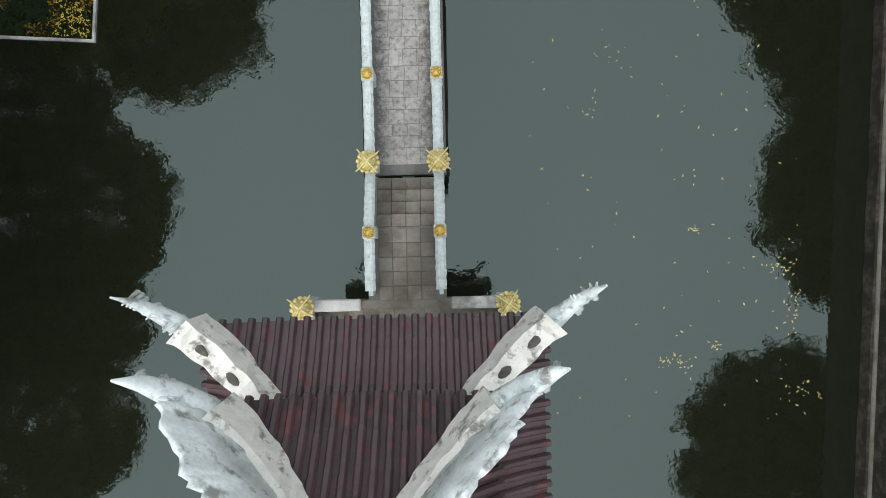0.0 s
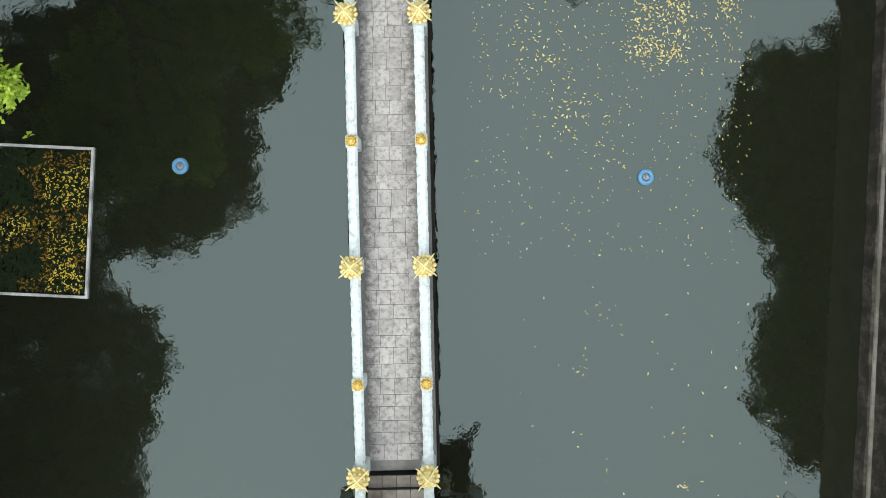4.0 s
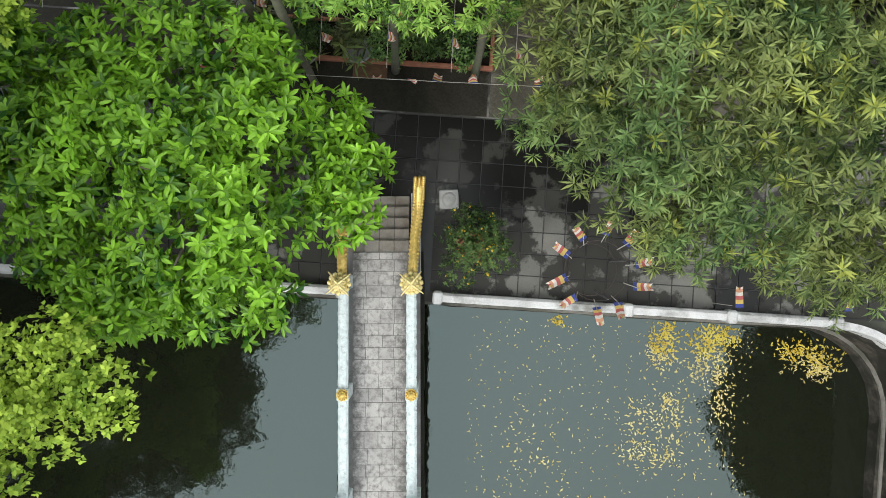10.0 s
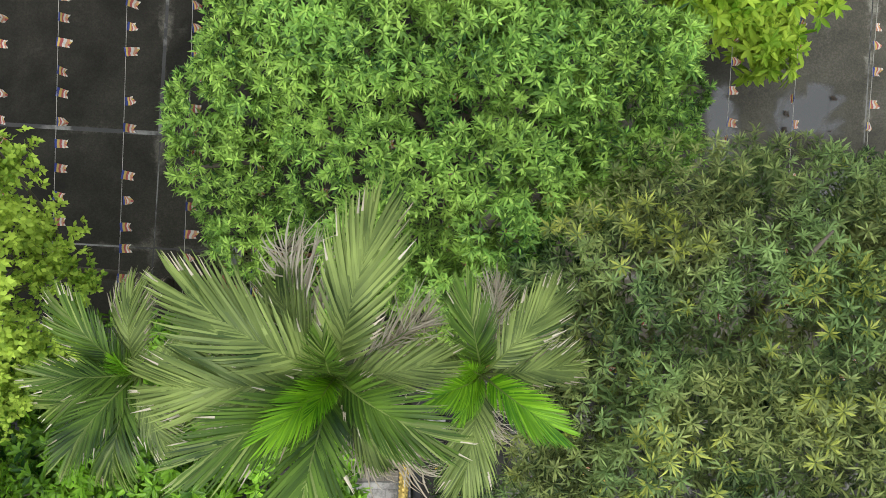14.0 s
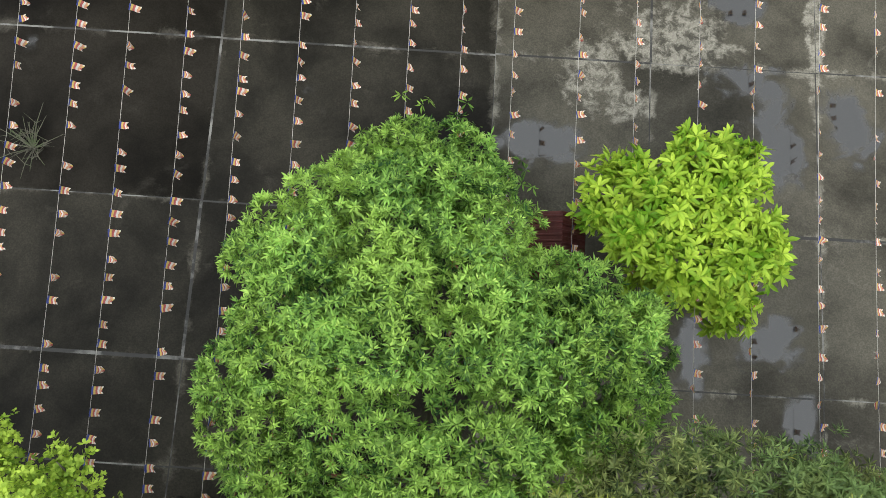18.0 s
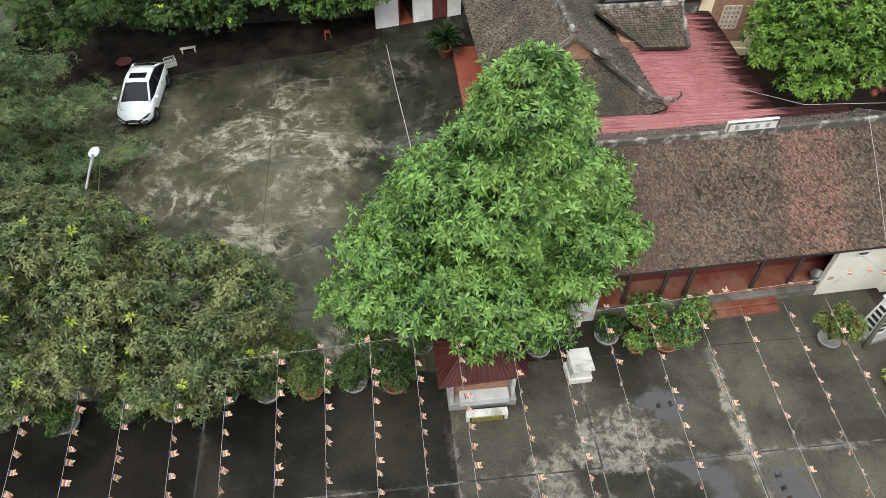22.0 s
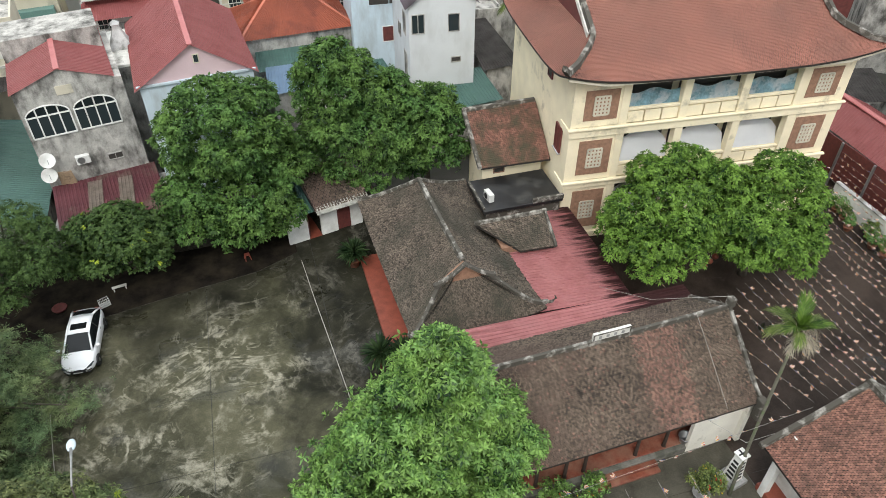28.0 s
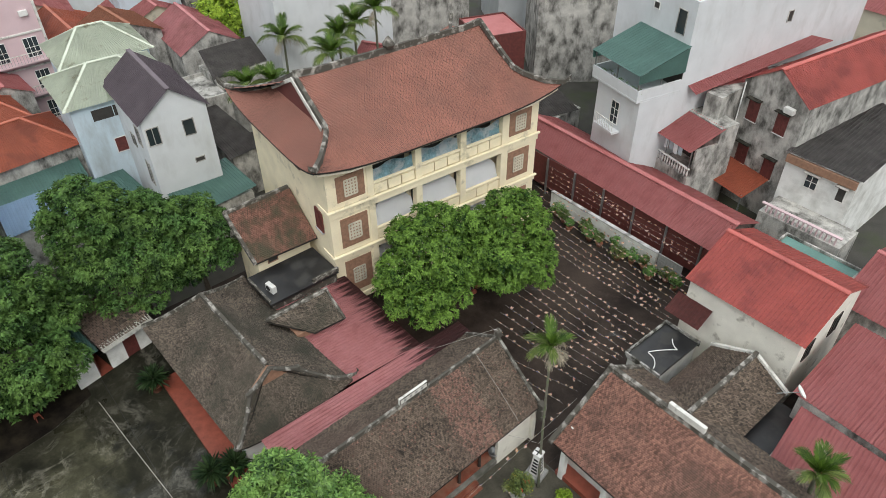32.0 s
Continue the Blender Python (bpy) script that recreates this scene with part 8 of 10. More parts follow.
for i, (hx, hy_, hw, hd, hh, wm, rm) in enumerate(((74, 44, 9, 8, 6.2, "greywall", "redmetal"), (82, 55, 10, 9, 7, "lightwall", "mauve"), (90, 44, 10, 9, 8, "cream", "redmetal"), (70, 30, 9, 9, 6, "greywall", "greenmetal"), (80, 68, 10, 9, 8, "greywall", "orange"), (96, 58, 10, 9, 9, "lightwall", "redmetal"), (76, 54, 6, 7, 5.5, "cream", "fibro"), (12, 108, 9, 8, 8, "cream", "redmetal"), (20, 116, 9, 9, 9, "lightwall", "greenmetal"), (33, 104, 9, 8, 8, "greywall", "redmetal"), (28, 120, 10, 9, 10, "greywall", "mauve"), (2, 112, 9, 9, 9, "bluewall", "orange"), (-20, 104, 9, 8, 9, "lightwall", "redmetal"), (-30, 82, 8, 10, 8, "cream", "redmetal"), (-33, 66, 8, 11, 7, "greywall", "greenmetal"), (42, 98, 10, 9, 12, "lightwall", "redmetal"), (56, 96, 10, 9, 11, "greywall", "redmetal"))):
    gable_house("neighbouring town house under a sheet roof", pose(hx, hy_, 0, 0, 0, 8 - 5 * (i % 4)), hw, hd, hh, hh + 1.8, wm, rm, over=0.3, along="x" if i % 3 == 0 else "y", rib=0.35)
h6b = flat_house("cream townhouse with green balcony trim", pose(-22, 92, 0, 0, 0, 8), 8, 9, 12, "cream")
for z in (3.5, 6.5, 9.5):
    window(h6b, front(-1.8, z), 1.3, 1.6, "glass", "wood", 2)
    part("balcony", bx(0.2, 3.6, -0.9, 0, z - 1.0, z - 0.2, 0.03), M["greenmetal"], h6b)
flat_house("plain yellow rendered townhouse", pose(-10.5, 100, 0), 9, 9, 12, "yellow")
flat_house("white townhouse with a flat roof", pose(2, 101, 0), 10, 9, 10, "lightwall")
gable_house("house with a rusty sheet roof", pose(14, 99, 0), 9, 9, 7, 9, "greywall", "orange")
gable_house("house with a red sheet roof", pose(24, 101, 0), 9, 9, 6.5, 8.5, "cream", "redmetal")
gable_house("low house with a maroon sheet roof", pose(41.5, 70.5, 0, 0, 0, 28), 6, 9, 6.2, 7.6, "lightwall", "redmetal", over=0.3)
flat_house("maroon roofed house behind the temple", pose(49.5, 70.0, 0, 0, 0, -20), 5.5, 6, 7.5, "wood", "redmetal", 0.2)
flat_house("tall stained concrete house", pose(60.5, 66.5, 0, 0, 0, -38), 13, 9, 16, "greywall")
flat_house("tall grey concrete house behind", pose(50, 84, 0, 0, 0, -15), 12, 10, 14, "greywall")
flat_house("pale grey concrete house behind", pose(68, 80, 0, 0, 0, -30), 14, 10, 14, "lightwall")
# light grey tall house with a green canopy
h8 = thing("house", pose(43.8, 53.5, 0, 0, 0, -12.6), "tall light grey house with a green canopied balcony", "house")
part("tower", bx(4.9, 26.0, -5.75, 3.4, -0.05, 17.2), M["lightwall"], h8)
part("roof_terrace", bx(5.3, 25.6, -5.4, 3.0, 17.2, 17.3), M["pinkmetal"], h8)
for (x0, x1, y0, y1) in ((4.9, 5.1, -5.75, 3.4), (5.1, 26.0, -5.75, -5.55), (5.1, 26.0, 3.2, 3.4)):
    part("parapet", bx(x0, x1, y0, y1, 17.2, 17.9), M["lightwall"], h8)
part("roof_sheet", bx(13.5, 19.0, -5.5, -3.4, 17.9, 18.0), M["greenmetal"], h8)
part("lower_block", bx(0.7, 4.9, -5.75, -0.4, -0.05, 10.4), M["lightwall"], h8)
part("balcony_floor", bx(0.3, 4.9, -5.76, 0.1, 10.4, 10.62, 0.03), M["lightwall"], h8)
for (x0, x1, y0, y1) in ((0.3, 0.45, -5.76, 0.1), (0.45, 4.9, -5.76, -5.61), (0.45, 4.9, -0.05, 0.1)):
    part("parapet", bx(x0, x1, y0, y1, 10.62, 11.5), M["lightwall"], h8)
# canopy shade is painted on as a near-black back wall
part("back_wall", bx(4.84, 4.9, -5.7, 0.0, 10.62, 14.2), M["inside"], h8, "balcony wall with the shade put into its near-black colour")
part("doorway", bx(4.78, 4.838, -3.6, -2.4, 10.62, 12.8), M["darkwood"], h8)
corrugated(h8, "canopy", ((0.0, 0.15, 12.9), (0.0, -5.95, 12.9), (4.95, -5.95, 14.4), (4.95, 0.15, 14.4)), M["greenmetal"], 0.3, 0.03)
for q in (-5.9, 0.06):
    bm = BM()
    vs = [(0.05, 12.2), (4.9, 12.2), (4.9, 14.3), (0.05, 12.85)]
    f0 = [bm.verts.new((x, q, z)) for x, z in vs]
    bm.faces.new(f0)
    bmesh.ops.solidify(bm, geom=bm.faces[:], thickness=0.03)
    part("canopy_side", bm, M["greenmetal"], h8)
for x, y in ((0.4, -5.65), (0.4, -0.02), (2.7, -5.65), (0.4, -2.9)):
    part("post", bx(x - 0.05, x + 0.05, y - 0.05, y + 0.05, 11.5, 13.0), M["steel"], h8)
for k in range(9):
    part("flower_pot", pot_low(0.16, 0.26), M["terracotta"], h8, smooth=True, m=pose(0.75, -5.3 + 0.6 * k, 10.62))
    rk = np.random.default_rng(500 + k)
    Vp, Fp = rosettes(rk.normal(0, 0.14, (14, 3)) + np.array([[0.75, -5.3 + 0.6 * k, 11.1]]), rk.normal(0, 0.4, (14, 3)) + np.array([[0, 0, 1.0]]), 6, 0.2, 0.05, 0.4, rk, fine=False)
    raw("potted_foliage", Vp, Fp, M["leaf_mid"], h8)
window(h8, west(0.7, -3.0, 8.3), 0.9, 2.0, "glass", "white", 2, False, cross=3)
part("small_balcony", bx(-0.1, 0.7, -3.9, -1.4, 6.7, 6.9), M["lightwall"], h8)
for i in range(11):
    part("baluster", bx(-0.08, -0.04, -3.85 + i * 0.24, -3.81 + i * 0.24, 6.9, 7.8), M["white"], h8)
part("top_rail", bx(-0.1, -0.02, -3.9, -1.4, 7.8, 7.86), M["white"], h8)
window(h8, west(4.9, -4.4, 15.9), 0.9, 1.9, "glass", "greywall", 1, False)
window(h8, west(4.9, -1.4, 16.3), 0.6, 0.5, "inside", "white", 1, False)
window(h8, pose(16.0, -5.752, 14.8), 0.5, 0.9, "inside", "greywall", 1, False)
# terrace house with a red awning roof
h9 = thing("house", pose(46.4, 49.5, 0, 0, 0, -12.7), "small house with a red awning over a balustraded terrace", "house")
part("body", bx(0.5, 5.2, -6.2, -0.3, -0.05, 4.3), M["greywall"], h9)
part("terrace_back", bx(3.2, 5.2, -6.2, -0.3, 4.3, 8.3), M["greywall"], h9)
part("side_wall", bx(0.9, 3.2, -6.2, -6.0, 4.3, 6.9), M["greywall"], h9)
# near-black sheet in place of the shade under the awning
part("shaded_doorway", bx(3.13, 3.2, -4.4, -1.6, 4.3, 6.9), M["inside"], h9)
corrugated(h9, "awning", ((0.0, 0.0, 6.9), (0.0, -6.35, 7.0), (3.5, -6.4, 8.3), (3.5, 0.1, 8.3)), M["redmetal"], 0.25, 0.03)
for i in range(19):
    part("baluster", lathe(BM(), [(0.05, 4.3), (0.08, 4.6), (0.04, 4.9), (0.07, 5.05)], 8), M["white"], h9, smooth=True, m=pose(0.6, -6.0 + i * 0.3, 0))
part("top_rail", bx(0.5, 0.7, -6.15, -0.3, 5.05, 5.17, 0.02), M["white"], h9)
for y in (-6.0, -3.2, -0.5):
    part("post", bx(0.55, 0.63, y - 0.04, y + 0.04, 5.1, 7.0), M["steel"], h9)
for k in range(5):
    part("laundry", bx(1.0, 1.03, -4.6 + k * 0.55, -4.15 + k * 0.55, 5.5 - 0.15 * (k % 2), 6.4), M["curtain" if k % 2 else "bluewall"], h9, "pale laundry on a line")
shed("red sheet roof along the tall grey house", ((47.9, 45.6, 10.4), (62.6, 41.9, 12.2), (61.6, 44.1, 12.4), (48.3, 47.3, 11.0)), "redmetal", None, posts=False)
part("wall_below", bx(49.2, 61.0, 43.9, 45.4, -0.05, 10.3), M["greywall"], [o for o in bpy.data.objects if o.name.startswith("shed")][-1], m=pose(0, 0, 0))
lb = thing("shed", pose(0, 0, 0), "blue sheet-walled loft under a red lean-to roof", "shed")
corrugated(lb, "roof", ((51.4, 44.1, 9.7), (50.2, 46.4, 10.7), (56.6, 45.1, 11.2), (56.0, 43.7, 10.7)), M["redmetal"], 0.25, 0.03)
part("sheet_wall", bx(50.9, 55.8, 44.3, 46.0, 7.4, 9.7), M["bluemetal"], lb)
part("lower_wall", bx(50.9, 55.8, 44.35, 46.0, -0.05, 7.4), M["greywall"], lb)
part("hatch", bx(50.86, 50.9, 44.6, 45.4, 7.5, 8.6), M["inside"], lb)
# mouldy house with maroon shutters
h10 = gable_house("mouldy grey house with maroon shuttered windows", pose(60.3, 36.55, 0, 0, 0, -8.5), 18.0, 6.1, 11.1, 13.1, "greywall", "redbright", along="x", over=0.2)
for y, z in ((4.6, 8.8), (1.8, 8.8), (4.45, 4.75), (1.7, 4.6)):
    window(h10, west(-9.0, y, z), 0.95, 1.75, "wood", "wood", 2, True, "bank")
part("ac_unit", bx(-9.4, -9.0, 0.9, 1.8, 10.0, 10.5, 0.03), M["white"], h10)
part("drain_pipe", tube(BM(), [(-9.08, 5.9, 0.0), (-9.08, 5.9, 10.9)], 0.06, 8), M["white"], h10, smooth=True)
corrugated(h10, "porch_roof", ((-12.3, 1.2, 3.0), (-12.3, 5.7, 3.2), (-9.0, 5.7, 3.9), (-9.0, 1.2, 3.7)), M["orange"], 0.2, 0.03)
for y in (1.4, 5.5):
    part("porch_post", bx(-12.1, -12.0, y - 0.05, y + 0.05, 0, 3.1), M["steel"], h10)
# white house with a dark corrugated roof
h11 = thing("house", pose(1.2, 0.35, 0), "white washed house with a dark fibre-cement roof", "house")
part("wall", bx(49.6, 61, 31.9, 37.6, -0.05, 7.3), M["white"], h11)
corrugated(h11, "roof", ((49.4, 37.8, 7.4), (49.4, 31.6, 7.4), (61.2, 31.6, 8.4), (61.2, 37.8, 8.4)), M["fibro"], 0.3, 0.05)
window(h11, west(49.6, 35.2, 5.6), 0.9, 1.2, "glass", "white", 2, False, "greywall", cross=2)
window(h11, west(49.6, 32.8, 5.6), 0.6, 1.2, "inside", "white", 1, False, "greywall")
part("lattice_band", bx(49.3, 49.58, 31.9, 37.6, 6.55, 7.2), M["brick"], h11)
part("lower_wall", bx(46.4, 49.6, 30.5, 37.2, -0.05, 3.2), M["greywall"], h11)
for i in range(16):
    part("baluster", lathe(BM(), [(0.06, 3.2), (0.09, 3.5), (0.05, 3.9)], 6), M["pinkwall"], h11, m=pose(46.6, 31 + i * 0.38, 0))
part("terrace_rail", bx(46.45, 46.75, 30.6, 37.2, 3.9, 4.02, 0.02), M["pinkwall"], h11)
# red gallery along the temple court
gal = thing("gallery", pose(0, 0, 0), "long gallery with a red sheet roof and dark red curtains", "gallery")
corrugated(gal, "roof", ((39.2, 36.8, 3.8), (40.1, 57.8, 3.8), (42.7, 59.0, 5.2), (41.9, 36.4, 5.2)), M["redmetal"], 0.25, 0.03)
corrugated(gal, "roof", ((46.4, 58.8, 3.4), (45.8, 36.4, 3.4), (41.9, 36.4, 5.2), (42.6, 59.2, 5.2)), M["redmetal"], 0.25, 0.03)
part("ridge_cap", sweep(BM(), [(41.9, 36.4, 5.2), (42.6, 59.2, 5.2)], 0.5, 0.07), M["redmetal"], gal)
part("curtain_wall", bx(39.75, 39.85, 37.2, 57.4, 0.7, 3.75), M["wood"], gal, "dark red curtain")
for i in range(7):
    part("post", bx(39.55, 39.7, 37.6 + i * 3.2, 37.75 + i * 3.2, 0, 3.8), M["steel"], gal)
part("back_wall", bx(45.4, 45.6, 36.6, 58.4, 0, 3.4), M["greywall"], gal)
fw = thing("court_wall", pose(0, 0, 0), "low white stained court wall", "court wall")
for y0, y1 in ((40.6, 52.0),):
    part("wall", bx(38.55, 38.8, y0, y1, 0, 1.55), M["white"], fw)
    part("coping", bx(38.5, 38.85, y0, y1, 1.55, 1.66, 0.02), M["kerb"], fw)
part("lattice_gate", bx(38.5, 38.6, 38.2, 40.4, 0.1, 1.7), M["stonegrey"], fw)
# cream house with the red roof
h12 = gable_house("cream house with a bright red sheet roof", pose(35.95, 26.75, 0), 7.6, 7.6, 7.0, 8.75, "cream_lime", "redbright", over=0.3)
window(h12, front(1.2, 5.2), 1.0, 1.5, "glass", "darkwood", 2, False)
window(h12, front(-2.2, 5.2), 0.8, 1.4, "glass", "darkwood", 2, False)
corrugated(h12, "side_awning", ((-5.2, 5.6, 4.5), (-5.2, 8.2, 4.5), (-3.8, 8.2, 5.3), (-3.8, 5.6, 5.3)), M["wood"], 0.2, 0.03)
# side hall with tiled roof
gh = thing("side_hall", pose(0, 0, 0), "side hall with a red-brown clay tile roof and white ridge", "temple hall")
tiled(gh, "west_slope", ((18.2, 33.3, 3.15), (18.0, 17.5, 3.15), (22.9, 17.5, 6.1), (22.75, 33.2, 6.1)), M["sideroof"], 0.125, 0.11, sag=0.05, seed=21)
tiled(gh, "east_slope", ((26.3, 17.5, 3.9), (26.0, 33.0, 3.9), (22.75, 33.2, 6.1), (22.9, 17.5, 6.1)), M["brownroof"], 0.14, 0.12, sag=0.05, seed=22)
part("main_ridge", sweep(BM(), [(22.75, 33.3, 6.06), (22.85, 25, 6.0), (22.9, 17.5, 6.06)], 0.34, 0.3), M["ridge"], gh)
part("verge_ridge", sweep(BM(), [(18.0, 33.25, 3.15), (20.4, 33.22, 4.55), (22.75, 33.2, 6.06)], 0.3, 0.22), M["ridge"], gh)
part("verge_ridge", sweep(BM(), [(26.0, 33.0, 3.9), (22.75, 33.2, 6.06)], 0.3, 0.22), M["ridge"], gh)
part("ridge_panel", bx(22.7, 22.95, 27.0, 29.3, 6.2, 6.75, 0.03), M["plaster_w"], gh)
part("wall", bx(19.4, 25.6, 18.0, 32.7, 0, 3.6), M["white"], gh)
part("gable_wall", slab(BM(), [(19.3, 32.9, 3.9), (25.7, 32.9, 4.0), (25.7, 32.7, 4.0), (19.3, 32.7, 3.9)], 3.9), M["white"], gh)
part("veranda_floor", bx(18.5, 19.4, 18.0, 32.9, 0, 0.4, 0.02), M["redtile"], gh)
for y in (32.5, 29.5, 26.5, 23.5):
    part("pillar", bx(18.45, 18.8, y - 0.18, y + 0.18, 0.0, 3.2, 0.02), M["white"], gh)
sh2 = thing("rear_room", pose(0, 0, 0), "rear room with a dark mossy tile roof", "outbuilding")
tiled(sh2, "north_slope", ((31.2, 31.3, 3.7), (26.2, 31.3, 3.7), (24.2, 28.7, 5.1), (31.0, 28.6, 5.2)), M["brownroof"], 0.15, 0.13, seed=23)
tiled(sh2, "south_slope", ((25.6, 26.2, 3.6), (31.3, 26.2, 3.6), (31.0, 28.6, 5.2), (24.2, 28.7, 5.1)), M["brownroof"], 0.15, 0.13, seed=24)
part("ridge", sweep(BM(), [(24.2, 28.7, 5.06), (31.1, 28.6, 5.16)], 0.3, 0.25), M["ridge"], sh2)
part("verge", sweep(BM(), [(31.15, 26.1, 3.6), (31.05, 28.6, 5.16)], 0.26, 0.2), M["plaster_w"], sh2)
part("verge", sweep(BM(), [(31.15, 31.4, 3.7), (31.05, 28.6, 5.16)], 0.26, 0.2), M["plaster_w"], sh2)
part("wall", bx(26.2, 31.0, 26.8, 30.9, 0, 3.5), M["white"], sh2)
part("low_flat_roof", bx(26.4, 31.2, 24.6, 26.6, 0, 2.7), M["darkroof"], sh2, "dark stained flat roof")
yard = thing("store_room", pose(0, 0, 0), "low store room with a dark flat roof and brick parapet", "outbuilding")
part("roof", bx(27.0, 31.4, 32.3, 34.8, 2.7, 2.9), M["darkroof"], yard)
part("wall", bx(27.1, 31.3, 32.4, 34.7, 0, 2.7), M["white"], yard)
for x0, x1, y0, y1 in ((26.95, 27.07, 32.2, 34.92), (27.07, 31.45, 34.8, 34.92), (31.33, 31.45, 32.2, 34.8)):
    part("parapet", bx(x0, x1, y0, y1, 2.7, 3.1), M["bank_plaster"], yard)
part("hose", tube(BM(), [(27.3 + 3.2 * k / 24 + 0.25 * math.sin(k * 0.5), 33.4 + 0.55 * math.sin(k * 0.33 - 1.2), 2.945) for k in range(25)], 0.035, 6), M["white"], yard)
shed("red sheet roof of a lower house", ((30.6, 25.8, 4.6), (30.2, 13.0, 4.6), (37.5, 13.0, 5.8), (37.5, 25.8, 5.8)), "redmetal", "greywall")
shed("maroon sheet roof of a lower house", ((25.0, 12.0, 3.6), (25.6, 24.4, 3.8), (30.2, 25.0, 4.4), (30.2, 12.0, 4.3)), "redmetal", "greywall")
gable_house("house with a red sheet roof", pose(44.5, 18.5, 0), 9, 9, 5.0, 6.6, "greywall", "redmetal")
flat_house("concrete house with a green roof", pose(44, 28.5, 0), 5, 6, 3.0, "greywall", "greenmetal", 0.3)
# white service wall behind the car court
sw = thing("service_wing", pose(-1.15, 58.05, 0.016, 0, 0, 12.4), "low white service wing with a maroon door and brown roof", "outbuilding")
for x0, x1 in ((0.0, 1.45), (2.4, 3.62), (4.62, 5.5)):
    part("wall", bx(x0, x1, 0.0, 0.22, 0, 2.55), M["white"], sw)
part("lintel", bx(3.62, 4.62, 0.0, 0.22, 2.2, 2.55), M["white"], sw)
door = part("door", bx(3.63, 4.61, 0.06, 0.12, 0.02, 2.19), M["wood"], sw, "maroon painted door")
part("door_panel", bx(3.72, 4.08, 0.045, 0.06, 0.2, 2.0), M["wood"], door)
part("door_panel", bx(4.16, 4.52, 0.045, 0.06, 0.2, 2.0), M["wood"], door)
part("passage_floor", bx(1.46, 2.39, 0.0, 2.9, 0, 0.05), M["redtile"], sw, "red tiled passage floor")
part("passage_side", bx(1.45, 1.6, 0.225, 2.9, 0, 2.5), M["wood"], sw)
part("back_wall", bx(0.0, 5.5, 2.92, 3.1, 0, 3.6), M["white"], sw)
tiled(sw, "roof", ((2.0, -0.45, 2.5), (5.9, -0.45, 2.5), (5.9, 3.1, 3.9), (2.0, 3.1, 3.9)), M["brownroof"], 0.24, 0.2, seed=26)
corrugated(sw, "eave_sheet", ((2.0, -0.8, 2.42), (5.9, -0.8, 2.42), (5.9, -0.1, 2.62), (2.0, -0.1, 2.62)), M["plaster_w"], 0.2, 0.035, label="pale corrugated eave sheet")
corrugated(sw, "side_roof", ((-0.5, -0.2, 2.35), (1.98, -0.2, 2.35), (1.98, 2.9, 3.1), (-0.5, 2.9, 3.1)), M["greenmetal"], 0.2, 0.03, label="dark green sheet roof")
# the dark stone colour carries the shade of the trees over this wall
cw = thing("court_wall", pose(0, 0, 0), "boundary wall of the car court, coloured dark for tree shade", "court wall")
part("wall", bx(-20, -1.6, 59.6, 59.85, 0, 2.0), M["bank"], cw)
part("wall", bx(-21.6, -21.35, 34, 59.6, 0, 2.0), M["bank"], cw)

# ---- flag strings ----
for nm, c in (("blue", (0.05, 0.07, 0.28)), ("yellow", (0.66, 0.48, 0.14)), ("red", (0.48, 0.12, 0.11)), ("white", (0.74, 0.69, 0.63)), ("orange", (0.64, 0.33, 0.20))):
    M["flag_" + nm] = mat("flag_" + nm, c, 0.85, var=0.15, scale=6, bump=0, trans=0.35)


def flag_mesh(seed, w=0.20, h=0.235, way=0):
    """A small cloth of five stripes running along the cord (x) that it hangs from, crumpled a little."""
    rng = random.Random(seed)
    me = bpy.data.meshes.new("flag")
    n, k = 4, 6
    ph, amp, lean = rng.uniform(0, 6), rng.uniform(0.02, 0.06), (way or rng.choice((-1, 1))) * rng.uniform(0.35, 1.35)
    V, F = [], []
    for j in range(k + 1):
        for i in range(n + 1):
            x, d = w * (i / n - 0.5), h * j / k
            V.append((x * (1 - 0.12 * j / k), math.sin(lean) * d + amp * math.sin(ph + 5 * i / n) * j / k, -math.cos(lean) * d + amp * math.sin(ph + 4 * j / k)))
    for j in range(k):
        for i in range(n):
            a = j * (n + 1) + i
            F.append((a, a + 1, a + n + 2, a + n + 1))
    me.from_pydata(V, [], F)
    for nm in ("blue", "yellow", "red", "white", "orange"):
        me.materials.append(M["flag_" + nm])
    for p in me.polygons:
        j, i = divmod(p.index, n)
        p.material_index = (0, 1, 2, 3, 4, (3, 1, 2, 3)[i])[j]
        p.use_smooth = True
    return me


FLAGS = [flag_mesh(s, way=1) for s in range(12)]


def flag_string(label, a, b, step, sag, seed, group, skip=0.05):
    rng = random.Random(seed)
    a, b = Vector(a), Vector(b)
    t = thing("flag_string", Matrix.Translation(a), label, "flag string", group)
    L = (b - a).length
    n = max(6, int(L / 1.2))
    at = lambda f: (b - a) * f + Vector((0, 0, -sag * 4 * f * (1 - f)))
    part("cord", tube(BM(), [at(i / n) for i in range(n + 1)], 0.006, 4), M["wire"], t)
    yaw = math.degrees(math.atan2(b.y - a.y, b.x - a.x))
    m = int(L / step)
    for i in range(1, m):
        if rng.random() < skip:
            continue
        p = at((i + rng.uniform(-0.2, 0.2)) / m)
        piece("flag", rng.choice(FLAGS), t, pose(p.x, p.y, p.z, rng.uniform(-25, 25), rng.uniform(-10, 10), yaw + rng.uniform(-12, 12)))
    return t


